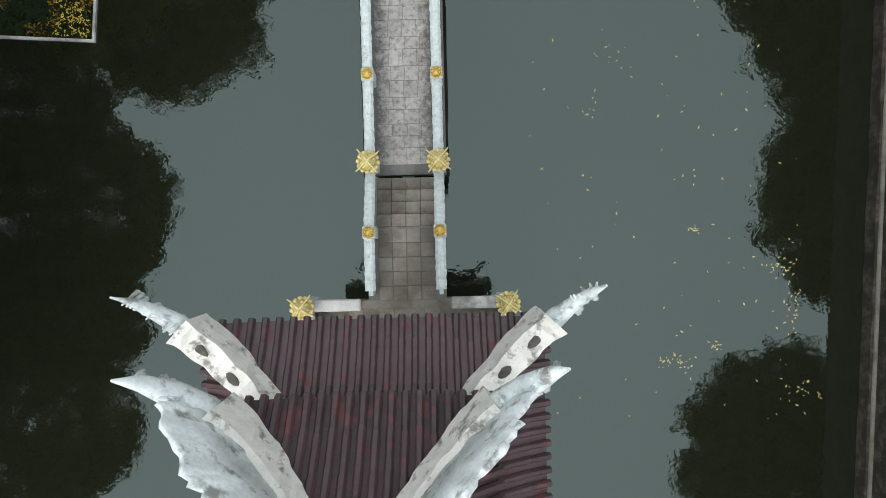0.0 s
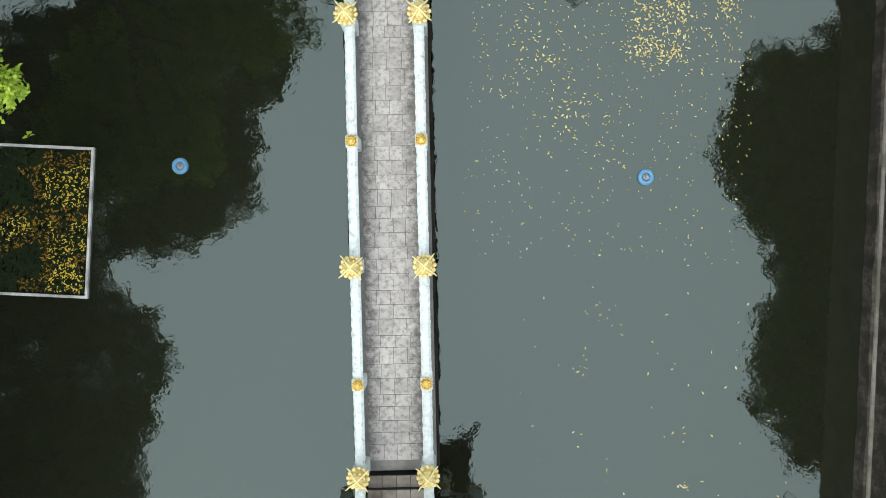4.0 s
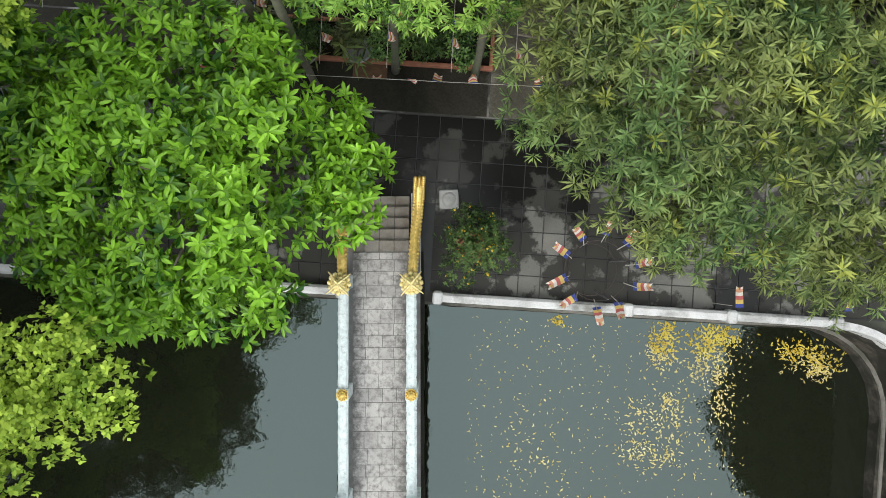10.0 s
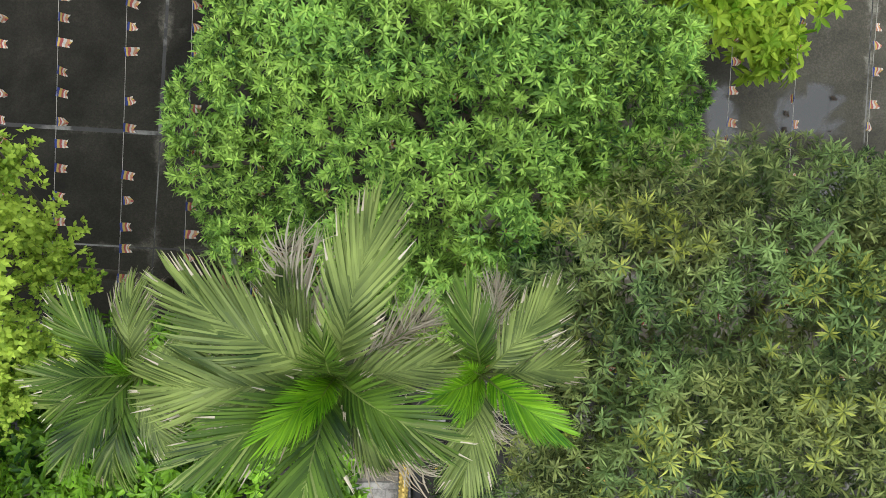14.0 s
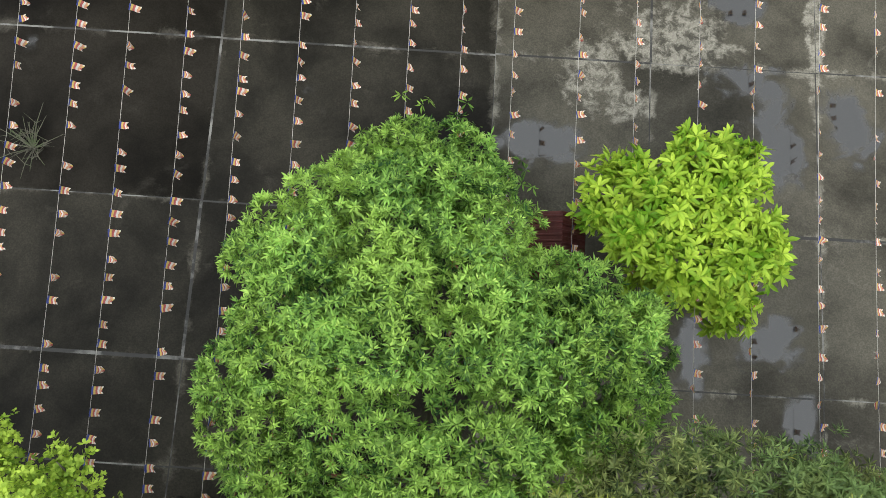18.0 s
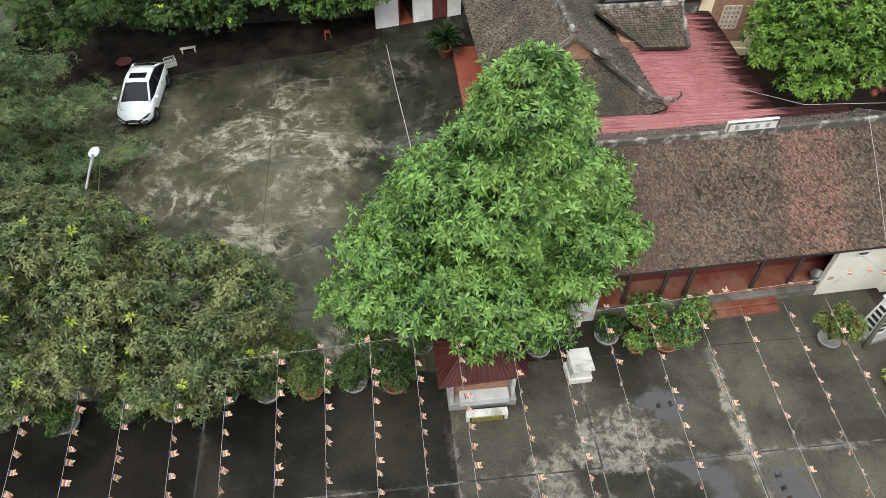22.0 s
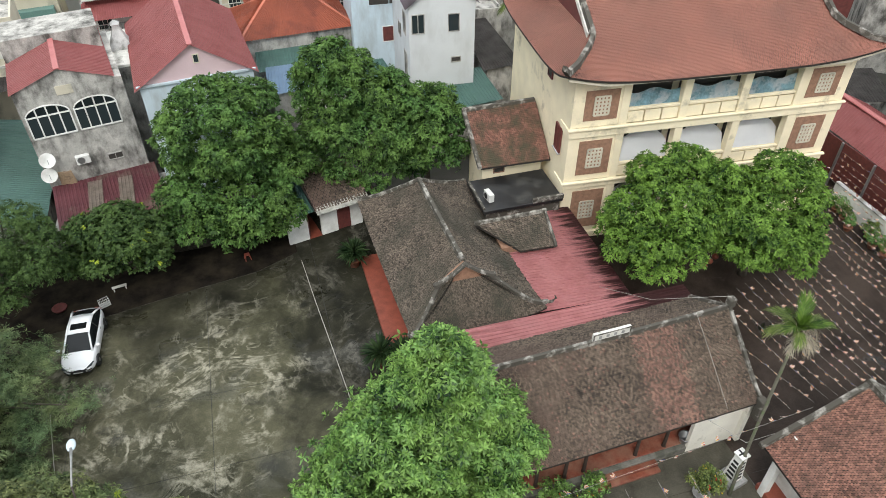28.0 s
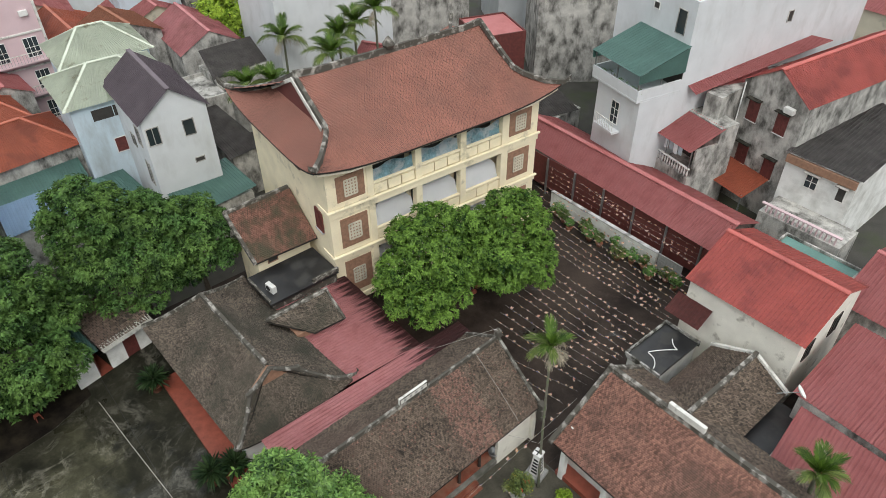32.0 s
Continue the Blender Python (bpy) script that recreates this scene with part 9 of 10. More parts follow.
XA = [-15.5, -14.05, -12.62, -11.05, -9.62, -8.06, -6.56, -4.98, -3.5, -2.03, -0.61, 0.79, 2.55, 4.08, 5.77, 7.25, 8.97, 10.47, 12.0, 13.5]
for i, x in enumerate(XA):
    dx = 0.75 - 1.15 * (i / 19)
    y1 = 13.6 if x > -6 else 14.4
    flag_string("string of small five-colour cloth flags over the court", (x - dx * 0.2, 32.6, 4.1), (x + dx * (1.05 if x < 5 else 0.75), y1, 3.7), 0.56, 0.22, 100 + i, "flag strings over the court")
flag_string("cross cord with small five-colour flags at the temple side", (-10.5, 31.9, 4.15), (21.0, 33.9, 4.15), 0.75, 0.1, 140, "flag strings over the court")
flag_string("cross cord with small five-colour flags at the terrace side", (-8.5, 13.3, 3.6), (14.4, 13.65, 3.7), 0.7, 0.08, 141, "flag strings over the court")
for x, y in ((-8.5, 13.3), (14.4, 13.65)):
    fp = thing("flag_pole", pose(x, y, 0), "thin grey steel pole holding a flag cord", "pole")
    part("pole", tube(BM(), [(0, 0, 0), (0, 0, 3.75)], 0.03, 8), M["steel"], fp)
    part("foot_plate", bx(-0.1, 0.1, -0.1, 0.1, 0, 0.03), M["steel"], fp)
for i, (xa, ya, xb) in enumerate(((39.64, 50.47, 37.4), (37.0, 52.3, 35.8), (35.4, 51.0, 34.5), (33.8, 51.5, 33.3), (32.4, 51.0, 32.2), (31.0, 51.3, 31.1), (29.4, 44.5, 29.6), (28.2, 44.0, 28.2), (26.8, 43.5, 26.9), (25.4, 43.5, 25.9), (23.9, 43.0, 24.7), (22.4, 42.5, 23.4), (20.2, 41.8, 22.0), (18.6, 49.5, 20.6))):
    flag_string("string of small five-colour cloth flags over the temple court", (xa, ya, 3.3), (xb, 34.6, 3.3), 0.46, 0.15, 200 + i, "flag strings over the temple court")
    if 0 < i < 12 and i != 5:
        flag_string("string of small five-colour cloth flags over the temple court", (xa - 0.72, ya - 0.3, 3.3), (xb - 0.62, 34.6, 3.3), 0.46, 0.15, 260 + i, "flag strings over the temple court")
for i in range(4):
    flag_string("string of small flags hung along the red gallery", (39.56, 53.68, 1.7 + i * 0.5), (39.56, 37.68, 1.7 + i * 0.5), 0.6, 0.1, 230 + i, "flag strings at the gallery")
flag_string("string of small flags under the hall eave", (7.2, 35.2, 3.0), (16.2, 35.5, 3.0), 0.5, 0.05, 240, "flag strings over the court", 0.25)

# ---- car ----
def loft(bm, sections):
    rings = [[bm.verts.new(p) for p in s] for s in sections]
    n = len(rings[0])
    for a, b in zip(rings, rings[1:]):
        for k in range(n - 1):
            bm.faces.new((a[k], a[k + 1], b[k + 1], b[k]))
    bmesh.ops.recalc_face_normals(bm, faces=bm.faces)
    return bm


car = thing("car", pose(-13.88, 51.95, 0.022, 0, 0, 177.5) @ Matrix.Scale(1.09, 4), "white sedan car with a dark sunroof, parked on the court", "car")
st = []
for y, w, zt, zs in ((-2.25, 0.46, 0.74, 0.48), (-2.16, 0.68, 0.86, 0.40), (-1.95, 0.80, 0.96, 0.34), (-1.5, 0.87, 0.99, 0.29), (-0.8, 0.89, 0.97, 0.26), (0.0, 0.89, 0.95, 0.25), (0.7, 0.89, 0.94, 0.25), (1.15, 0.885, 0.92, 0.28), (1.55, 0.86, 0.86, 0.31), (1.88, 0.80, 0.78, 0.34), (2.08, 0.67, 0.69, 0.38), (2.19, 0.42, 0.60, 0.43)):
    st.append([(-w * 0.92, y, zs), (-w, y, zs + 0.14), (-w * 0.985, y, zt - 0.20), (-w * 0.93, y, zt - 0.06), (-w * 0.80, y, zt), (-w * 0.4, y, zt + 0.03), (0, y, zt + 0.04), (w * 0.4, y, zt + 0.03), (w * 0.80, y, zt), (w * 0.93, y, zt - 0.06), (w * 0.985, y, zt - 0.20), (w, y, zs + 0.14), (w * 0.92, y, zs), (-w * 0.92, y, zs)])
bm = loft(BM(), st)
bmesh.ops.holes_fill(bm, edges=bm.edges)
part("body", bm, M["carpaint"], car, smooth=True)
cab = []
for y, w, z in ((-1.98, 0.60, 0.98), (-1.55, 0.575, 1.20), (-1.15, 0.555, 1.36), (-0.6, 0.55, 1.44), (0.0, 0.55, 1.44), (0.3, 0.555, 1.40), (0.72, 0.61, 1.17), (1.16, 0.68, 0.94)):
    b = 0.80 if -1.6 < y < 0.8 else 0.72
    cab.append([(-b, y, 0.92), (-(b + w) / 2 - 0.02, y, (0.92 + z) / 2), (-w, y, z - 0.02), (-w * 0.7, y, z), (0, y, z + 0.02), (w * 0.7, y, z), (w, y, z - 0.02), ((b + w) / 2 + 0.02, y, (0.92 + z) / 2), (b, y, 0.92)])
part("glasshouse", loft(BM(), cab), M["car_glass"], car, "dark tinted windows", smooth=True)
rf = [[(-w, y, z + 0.002), (-w * 0.7, y, z + 0.022), (0, y, z + 0.042), (w * 0.7, y, z + 0.022), (w, y, z + 0.002)] for y, w, z in ((-1.22, 0.565, 1.335), (-0.9, 0.57, 1.40), (-0.6, 0.57, 1.44), (0.0, 0.57, 1.44), (0.28, 0.57, 1.405))]
bm = loft(BM(), rf)
bmesh.ops.solidify(bm, geom=bm.faces[:], thickness=0.02)
part("roof", bm, M["carpaint"], car, smooth=True)
part("sunroof", bx(-0.40, 0.40, -0.42, 0.02, 1.46, 1.492, 0.01), M["car_glass"], car)
for s in (-1, 1):
    part("front_pillar", tube(BM(), [(s * 0.555, 0.27, 1.40), (s * 0.63, 0.75, 1.17), (s * 0.71, 1.22, 0.93)], 0.05, 6), M["carpaint"], car, smooth=True)
    part("rear_pillar", tube(BM(), [(s * 0.55, -1.15, 1.34), (s * 0.63, -1.55, 1.19), (s * 0.70, -2.0, 0.97)], [0.06, 0.06, 0.05], 6), M["carpaint"], car, smooth=True)
    part("roof_rail", tube(BM(), [(s * 0.57, 0.3, 1.40), (s * 0.572, -0.3, 1.435), (s * 0.57, -1.2, 1.335)], 0.035, 6), M["carpaint"], car, smooth=True)
    part("middle_pillar", tube(BM(), [(s * 0.60, -0.45, 1.38), (s * 0.80, -0.45, 0.95)], 0.03, 6), M["rubber"], car)
    mr = part("mirror", bx(s * 0.99 - 0.1, s * 0.99 + 0.1, 0.86, 1.0, 0.94, 1.07, 0.03), M["carpaint"], car)
    part("headlight", tube(BM(), [(s * 0.48, 2.13, 0.64), (s * 0.66, 2.02, 0.69), (s * 0.79, 1.82, 0.74)], [0.035, 0.06, 0.025], 6), M["glass"], car)
    part("tail_light", tube(BM(), [(s * 0.42, -2.22, 0.80), (s * 0.72, -2.08, 0.84)], 0.05, 6), M["redtile"], car)
    part("fog_light", bx(s * 0.60 - 0.08, s * 0.60 + 0.08, 2.02, 2.12, 0.44, 0.53, 0.02), M["rubber"], car)
    part("door_handle", bx(s * 0.885 - 0.02, s * 0.885 + 0.02, -0.62, -0.46, 0.80, 0.83, 0.006), M["steel"], car)
    for y in (-1.33, 1.35):
        wh = part("wheel", lathe(BM(), [(0.2, -0.1), (0.31, -0.1), (0.33, -0.06), (0.33, 0.06), (0.31, 0.1), (0.2, 0.1)], 18), M["rubber"], car, smooth=True, m=pose(s * 0.82, y, 0.33, 0, 90, 0))
        part("rim", lathe(BM(), [(0.04, -0.105), (0.2, -0.095), (0.2, 0.095), (0.04, 0.105)], 10), M["steel"], wh)
part("grille", tube(BM(), [(-0.46, 2.13, 0.60), (-0.2, 2.19, 0.53), (0.2, 2.19, 0.53), (0.46, 2.13, 0.60)], 0.055, 6), M["rubber"], car)
part("bumper_lip", bx(-0.6, 0.6, 2.0, 2.16, 0.30, 0.40, 0.03), M["rubber"], car)
part("number_plate", bx(-0.22, 0.22, 2.20, 2.225, 0.43, 0.53), M["white"], car)

# ---- small shrines and garden things in the court ----
pav = thing("incense_pavilion", pose(0, 0, 0), "small shrine pavilion with a maroon sheet roof and grey stone base", "shrine")
PE, PA = [(0.1, 31.45, 2.35), (3.25, 31.6, 2.35), (3.25, 33.6, 2.35), (0.1, 33.5, 2.35)], [(1.1, 32.5, 3.15), (2.3, 32.55, 3.15)]
corrugated(pav, "roof", (PE[0], PE[1], PA[1], PA[0]), M["wood"], 0.16, 0.03)
corrugated(pav, "roof", (PE[2], PE[3], PA[0], PA[1]), M["wood"], 0.16, 0.03)
corrugated(pav, "roof", (PE[3], PE[0], PA[0], PA[0]), M["wood"], 0.16, 0.03)
corrugated(pav, "roof", (PE[1], PE[2], PA[1], PA[1]), M["wood"], 0.16, 0.03)
part("base", bx(0.5, 3.0, 31.85, 33.4, 0, 0.42, 0.02), M["stonegrey"], pav)
part("body", bx(0.75, 2.75, 32.2, 33.3, 0.42, 2.3), M["brick"], pav)
part("offering_shelf", bx(0.9, 2.7, 31.75, 32.2, 0.42, 0.8, 0.02), M["kerb"], pav)
for x in (0.62, 2.85):
    part("post", bx(x - 0.06, x + 0.06, 31.95, 32.07, 0.42, 2.35), M["kerb"], pav)
matm = mat("olive_green_mat", (0.20, 0.19, 0.03), 0.9, var=0.3, scale=5)
bench = thing("offering_table", pose(0, 0, 0), "low white table with an olive green cloth before the shrine", "table")
part("top", bx(1.1, 2.6, 31.3, 31.6, 0.36, 0.42, 0.01), M["plaster_w"], bench)
part("cloth", bx(1.28, 2.42, 31.27, 31.302, 0.08, 0.36), matm, bench, "olive green cloth")
for x in (1.15, 2.55):
    part("leg", bx(x - 0.06, x + 0.06, 31.32, 31.58, 0.016, 0.36), M["plaster_w"], bench)
alt = thing("stone_altar", pose(5.55, 32.9, 0.016, 0, 0, 2), "stepped white stone altar table", "altar")
for k, (w, d, z0, z1) in enumerate(((0.46, 0.42, 0, 0.3), (0.38, 0.35, 0.3, 0.8), (0.44, 0.38, 0.8, 0.92), (0.42, 0.5, 0.92, 1.04))):
    part("tier", bx(-w, w, -d, d, z0, z1, 0.02), M["plaster_w"], alt)
red_alt = thing("shrine_roof", pose(0, 0, 0), "small shrine with a dark red sheet roof under the mango tree", "shrine")
corrugated(red_alt, "roof", ((1.5, 23.2, 3.3), (1.5, 21.4, 3.3), (2.3, 21.4, 3.7), (2.3, 23.2, 3.7)), M["wood"], 0.16, 0.03)
corrugated(red_alt, "roof", ((3.0, 21.4, 3.2), (3.0, 23.2, 3.2), (2.3, 23.2, 3.7), (2.3, 21.4, 3.7)), M["wood"], 0.16, 0.03)
part("body", bx(1.8, 2.8, 21.8, 22.9, 0.016, 3.25), M["brick"], red_alt)

# incense pillar with black and white bands
tw = thing("incense_tower", pose(17.6, 33.6, 0.014, 0, 0, 12) @ Matrix.Scale(0.78, 4), "tapered white tower with black painted panels on a stone base", "tower")
part("base", bx(-0.7, 0.7, -0.7, 0.7, 0, 0.35, 0.03), M["stonegrey"], tw)
bm = BM()
rg = []
for z, w in ((0.35, 0.42), (2.5, 0.27), (2.75, 0.3)):
    rg.append([bm.verts.new(p) for p in ((-w, -w, z), (w, -w, z), (w, w, z), (-w, w, z))])
for a, b in zip(rg, rg[1:]):
    for k in range(4):
        bm.faces.new((a[k], a[(k + 1) % 4], b[(k + 1) % 4], b[k]))
bm.faces.new(rg[-1])
part("shaft", bm, M["white"], tw)
for q in range(4):
    for k in range(5):
        z = 0.6 + k * 0.36
        w = 0.42 - 0.15 * (z - 0.35) / 2.15
        part("panel_bar", bx(-w * 0.62, w * 0.62, -w - 0.012, -w + 0.03, z, z + 0.2), M["rubber"], tw, m=pose(0, 0, 0, 0, 0, 90 * q))
part("cap", bx(-0.36, 0.36, -0.36, 0.36, 2.75, 2.86, 0.02), M["white"], tw)
part("cap_cross", bx(-0.3, 0.3, -0.05, 0.05, 2.86, 2.89), M["rubber"], tw)
part("cap_cross", bx(-0.05, 0.05, -0.3, 0.3, 2.86, 2.892), M["rubber"], tw)


def pot_mesh(bm, r, h, n=12):
    return lathe(bm, [(r * 0.65, 0), (r * 0.72, 0.02), (r, h * 0.9), (r * 1.1, h * 0.92), (r * 1.1, h), (r * 0.95, h), (r * 0.9, h * 0.85), (0.01, h * 0.85)], n)


fruit_m = mat("kumquat_fruit", (0.62, 0.40, 0.03), 0.5, var=0.2)
ribbon_m = mat("red_ribbon", (0.50, 0.02, 0.02), 0.7, var=0.1)


def potted(name, label, x, y, r, h, plant_r, plant_h, leafmat, seed, leaf=(0.10, 0.045), fruit=None, n=220, pot="terracotta", z=0.016, category="potted plant", ribbon=False, dens=1.0):
    rng = np.random.default_rng(seed)
    t = thing(name, pose(x, y, z), label, category)
    if r:
        part("pot", pot_mesh(BM(), r, h), M[pot], t, smooth=True)
    bm = BM()
    for k in range(5):
        a = k * 2.4
        tube(bm, [(0, 0, h * 0.8), (math.cos(a) * plant_r * 0.35, math.sin(a) * plant_r * 0.35, h + plant_h * 0.4), (math.cos(a) * plant_r * 0.7, math.sin(a) * plant_r * 0.7, h + plant_h * 0.75)], [0.03, 0.022, 0.01], 5)
    part("stem", bm, M["bark"], t)
    P, Nn = shell(lumps_of(0, 0, h + plant_h * 0.5, plant_r, plant_r, plant_h * 0.55, 9, rng, 0.42), dens * n / (4 * math.pi * plant_r * plant_r), rng, 0.4, -0.8)
    V, F = rosettes(P, Nn + np.array([[0, 0, 0.4]]), 6, leaf[0], leaf[1], 0.4, rng, fine=False)
    raw("foliage", V, F, leafmat, t)
    if fruit is not None:
        bm = BM()
        idx = rng.choice(len(P), min(fruit, len(P)), replace=False)
        for i in idx:
            bmesh.ops.create_icosphere(bm, subdivisions=1, radius=0.035, matrix=Matrix.Translation(Vector(P[i] * 1.0)))
        tagged(part("fruit", bm, fruit_m, t, "small yellow fruit", smooth=True), kind="stuff")
    if ribbon:
        for k in range(7):
            i = rng.integers(0, len(P))
            p = P[i] * 1.03
            part("ribbon", tube(BM(), [tuple(p), tuple(p + np.array([0.05, -0.06, -0.15])), tuple(p + np.array([0.02, -0.1, -0.34]))], [0.03, 0.025, 0.012], 4), ribbon_m, t)
    return t


potted("potted_kumquat", "potted kumquat tree with yellow fruit on the terrace", 0.3, 10.0, 0.36, 0.4, 1.0, 1.2, M["leaf_dark"], 301, (0.11, 0.04), 70, 900)
potted("potted_kumquat", "potted kumquat with red ribbons beside the hall steps", 9.2, 33.7, 0.42, 0.42, 0.95, 1.5, M["leaf_mid"], 302, (0.13, 0.06), 10, 500, ribbon=True, dens=0.6)
potted("potted_kumquat", "tall potted kumquat with red ribbons in the court", 15.6, 33.2, 0.4, 0.45, 0.85, 1.8, M["leaf_olive"], 303, (0.12, 0.05), 40, 600, pot="stonegrey", ribbon=True)
potted("potted_plant", "small green plant in a terracotta pot", 8.0, 33.7, 0.32, 0.35, 0.5, 0.6, M["leaf_mid"], 304, (0.12, 0.05), None, 200)
potted("potted_plant", "leafy plant in a pot by the veranda", 8.6, 34.8, 0.3, 0.4, 0.8, 1.3, M["leaf_mid"], 305, (0.14, 0.06), None, 400, dens=0.5)
potted("potted_plant", "leafy plant in a pot by the veranda", 10.6, 34.7, 0.3, 0.4, 0.7, 1.1, M["leaf_mid"], 306, (0.14, 0.06), None, 400, dens=0.5)
potted("potted_plant", "green plant in a wide pot near the side hall", 17.3, 31.2, 0.4, 0.35, 0.55, 0.6, M["leaf_lime"], 307, (0.14, 0.06), None, 250)
for i, (x, y, r, hh) in enumerate(((-15.6, 32.9, 0.9, 1.0), (-13.2, 32.6, 0.7, 0.9), (-11.2, 32.8, 0.8, 0.9), (-9.4, 32.7, 0.8, 0.9), (-7.6, 33.2, 0.7, 1.2), (-6.1, 33.1, 0.9, 1.3), (-4.5, 33.1, 0.9, 1.4), (-2.9, 33.2, 0.75, 1.2), (-1.4, 33.0, 0.95, 1.5), (-5.3, 34.3, 1.0, 1.6), (-2.2, 34.4, 1.1, 1.7), (-0.3, 34.6, 0.8, 1.4), (4.2, 34.0, 0.7, 1.0), (7.0, 34.3, 0.6, 0.9))):
    potted("bonsai_shrub", "clipped dark shrub in a shallow stone planter between the courts", x, y, 0.45, 0.42, r, hh, M["leaf_dark"] if i % 3 else M["leaf_olive"], 320 + i, (0.13, 0.05), None, 480, pot="terracotta" if i in (6, 8) else "stonegrey", category="shrub")
for i, (x, y) in enumerate(((-5.3, 15.4), (-4.3, 14.75), (-6.2, 15.6), (-2.9, 14.9), (-1.6, 15.4))):
    potted("agave_planter", "spiky blue-green agave in a planter by the palms", x, y, 0.35, 0.4, 0.5, 0.35, M["leaf_olive"], 340 + i, (0.42, 0.07), None, 26, pot="stonegrey", category="planter")
for i, (x, y) in enumerate(((2.75, 54.7), (3.9, 45.2), (2.6, 45.6))):
    rng = np.random.default_rng(350 + i)
    t = thing("potted_cycas", pose(x, y, 0.016), "dark cycas palm in a terracotta pot by the temple wall", "potted palm")
    part("pot", pot_mesh(BM(), 0.4, 0.6), M["terracotta"], t, smooth=True)
    part("stem", lathe(BM(), [(0.16, 0.5), (0.18, 1.0), (0.1, 1.25)], 9), M["bark"], t)
    Pn = np.zeros((14, 3)) + np.array([[0, 0, 1.2]])
    V, F = rosettes(Pn + rng.normal(0, 0.03, Pn.shape), np.tile([[0, 0, 1.0]], (14, 1)) + rng.normal(0, 0.2, Pn.shape), 10, 1.15, 0.16, 0.35, rng, 0.8)
    raw("frond_crown", V, F, M["leaf_cycas"], t)
for i in range(13):
    x, y = 37.6 + 0.5 * math.sin(i * 2.3), 38.0 + i * 1.05
    potted("flower_shrub", "flowering shrub in a pot along the court wall", x, y, 0.3, 0.35, 0.55 + 0.2 * math.sin(i * 1.7), 0.9, M["leaf_olive"] if i % 2 else M["leaf_mid"], 360 + i, (0.12, 0.05), 8 if i % 3 == 0 else None, 260, category="shrub")
for i, (x, y) in enumerate(((23.4, 46.0), (24.0, 46.3), (24.6, 46.6))):
    t = thing("red_lantern", pose(x, y, 2.2), "round red lantern hanging under the tree", "lantern", "red lanterns")
    part("body", lathe(BM(), [(0.05, -0.2), (0.17, -0.12), (0.22, 0), (0.17, 0.12), (0.05, 0.2)], 12), M["redtile"], t, smooth=True)
    part("cord", tube(BM(), [(0, 0, 0.18), (0, 0, 1.6)], 0.01, 4), M["wire"], t)

# ---- pond things ----
pl = thing("floating_planter", pose(-11.9, -1.5, WATER_Z), "square floating frame holding fallen yellow leaves", "planter")
for x0, x1, y0, y1 in ((-2.2, 1.75, 2.12, 2.2), (-2.2, 1.75, -2.2, -2.12), (1.67, 1.75, -2.12, 2.12), (-2.2, -2.12, -2.12, 2.12)):
    part("frame_bar", bx(x0, x1, y0, y1, -0.1, 0.09, 0.01), M["kerb"], pl)
# near-black flakes, added to hide the sky's reflection inside the frame
cover_m = leaf_mat("pond_weed", (0.006, 0.014, 0.004), (0.016, 0.028, 0.008), rough=0.8, clump=2.0)
yel_m = leaf_mat("fallen_yellow_leaves", (0.50, 0.34, 0.02), (0.75, 0.62, 0.12), clump=3.0)
pale_m = leaf_mat("faded_yellow_leaves", (0.56, 0.43, 0.12), (0.80, 0.72, 0.36), clump=3.0)
dull_m = leaf_mat("fallen_brown_leaves", (0.10, 0.055, 0.008), (0.36, 0.20, 0.02), clump=3.0)


def scatter(name, label, pts, size, z, material, seed, cat_="fallen leaves"):
    rng = np.random.default_rng(seed)
    P = np.column_stack([pts, np.full(len(pts), z)])
    a = rng.uniform(0, 6.28, len(P))
    s = size * rng.uniform(0.5, 1.3, len(P))
    d = np.column_stack([np.cos(a), np.sin(a), rng.normal(0, 0.06, len(P))]) * s[:, None]
    q = np.column_stack([-np.sin(a), np.cos(a), rng.normal(0, 0.06, len(P))]) * (s * rng.uniform(0.25, 0.45, len(P)))[:, None]
    V = np.stack([P - d * 0.5, P + q * 0.5, P + d * 0.5, P - q * 0.5], 1).reshape(-1, 3)
    i = np.arange(len(P)) * 4
    return tagged(raw(name, V, np.stack([i, i + 1, i + 2, i + 3], 1), material), label, cat_, kind="stuff")


rng = np.random.default_rng(5)


def blobs(centers, n, rng):
    out = []
    for cx, cy, sx, sy, w in centers:
        out.append(np.column_stack([rng.normal(cx, sx, int(n * w)), rng.normal(cy, sy, int(n * w))]))
    return np.concatenate(out)


pts = np.column_stack([rng.uniform(0.6, 8.9, 1500), rng.uniform(-2.0, 8.0, 1500)])
keep = rng.random(1500) < 0.25 + 0.75 * np.clip((pts[:, 1] + 2) / 9, 0, 1)
scatter("floating_leaves", "small yellow leaves drifting on the pond", pts[keep], 0.078, WATER_Z + 0.012, pale_m, 51)
cl = blobs(((7.75, 7.8, 0.38, 0.28, 1.0), (6.35, 7.65, 0.16, 0.4, 0.55), (7.5, 7.0, 0.35, 0.35, 0.5), (8.0, 6.1, 0.2, 0.6, 0.35), (10.8, 7.3, 0.4, 0.3, 0.4), (6.6, 5.3, 0.45, 0.5, 0.35), (6.5, 5.9, 0.1, 0.1, 0.12), (5.6, 5.0, 0.3, 0.6, 0.3), (6.2, 4.2, 0.5, 0.25, 0.3), (10.2, 7.55, 0.35, 0.2, 0.5), (10.8, 7.1, 0.2, 0.15, 0.3), (6.0, 7.4, 0.15, 0.3, 0.3), (3.1, 8.0, 0.12, 0.08, 0.08), (3.6, 2.3, 0.5, 0.5, 0.15), (2.5, 4.3, 0.5, 0.7, 0.18)), 400, rng)
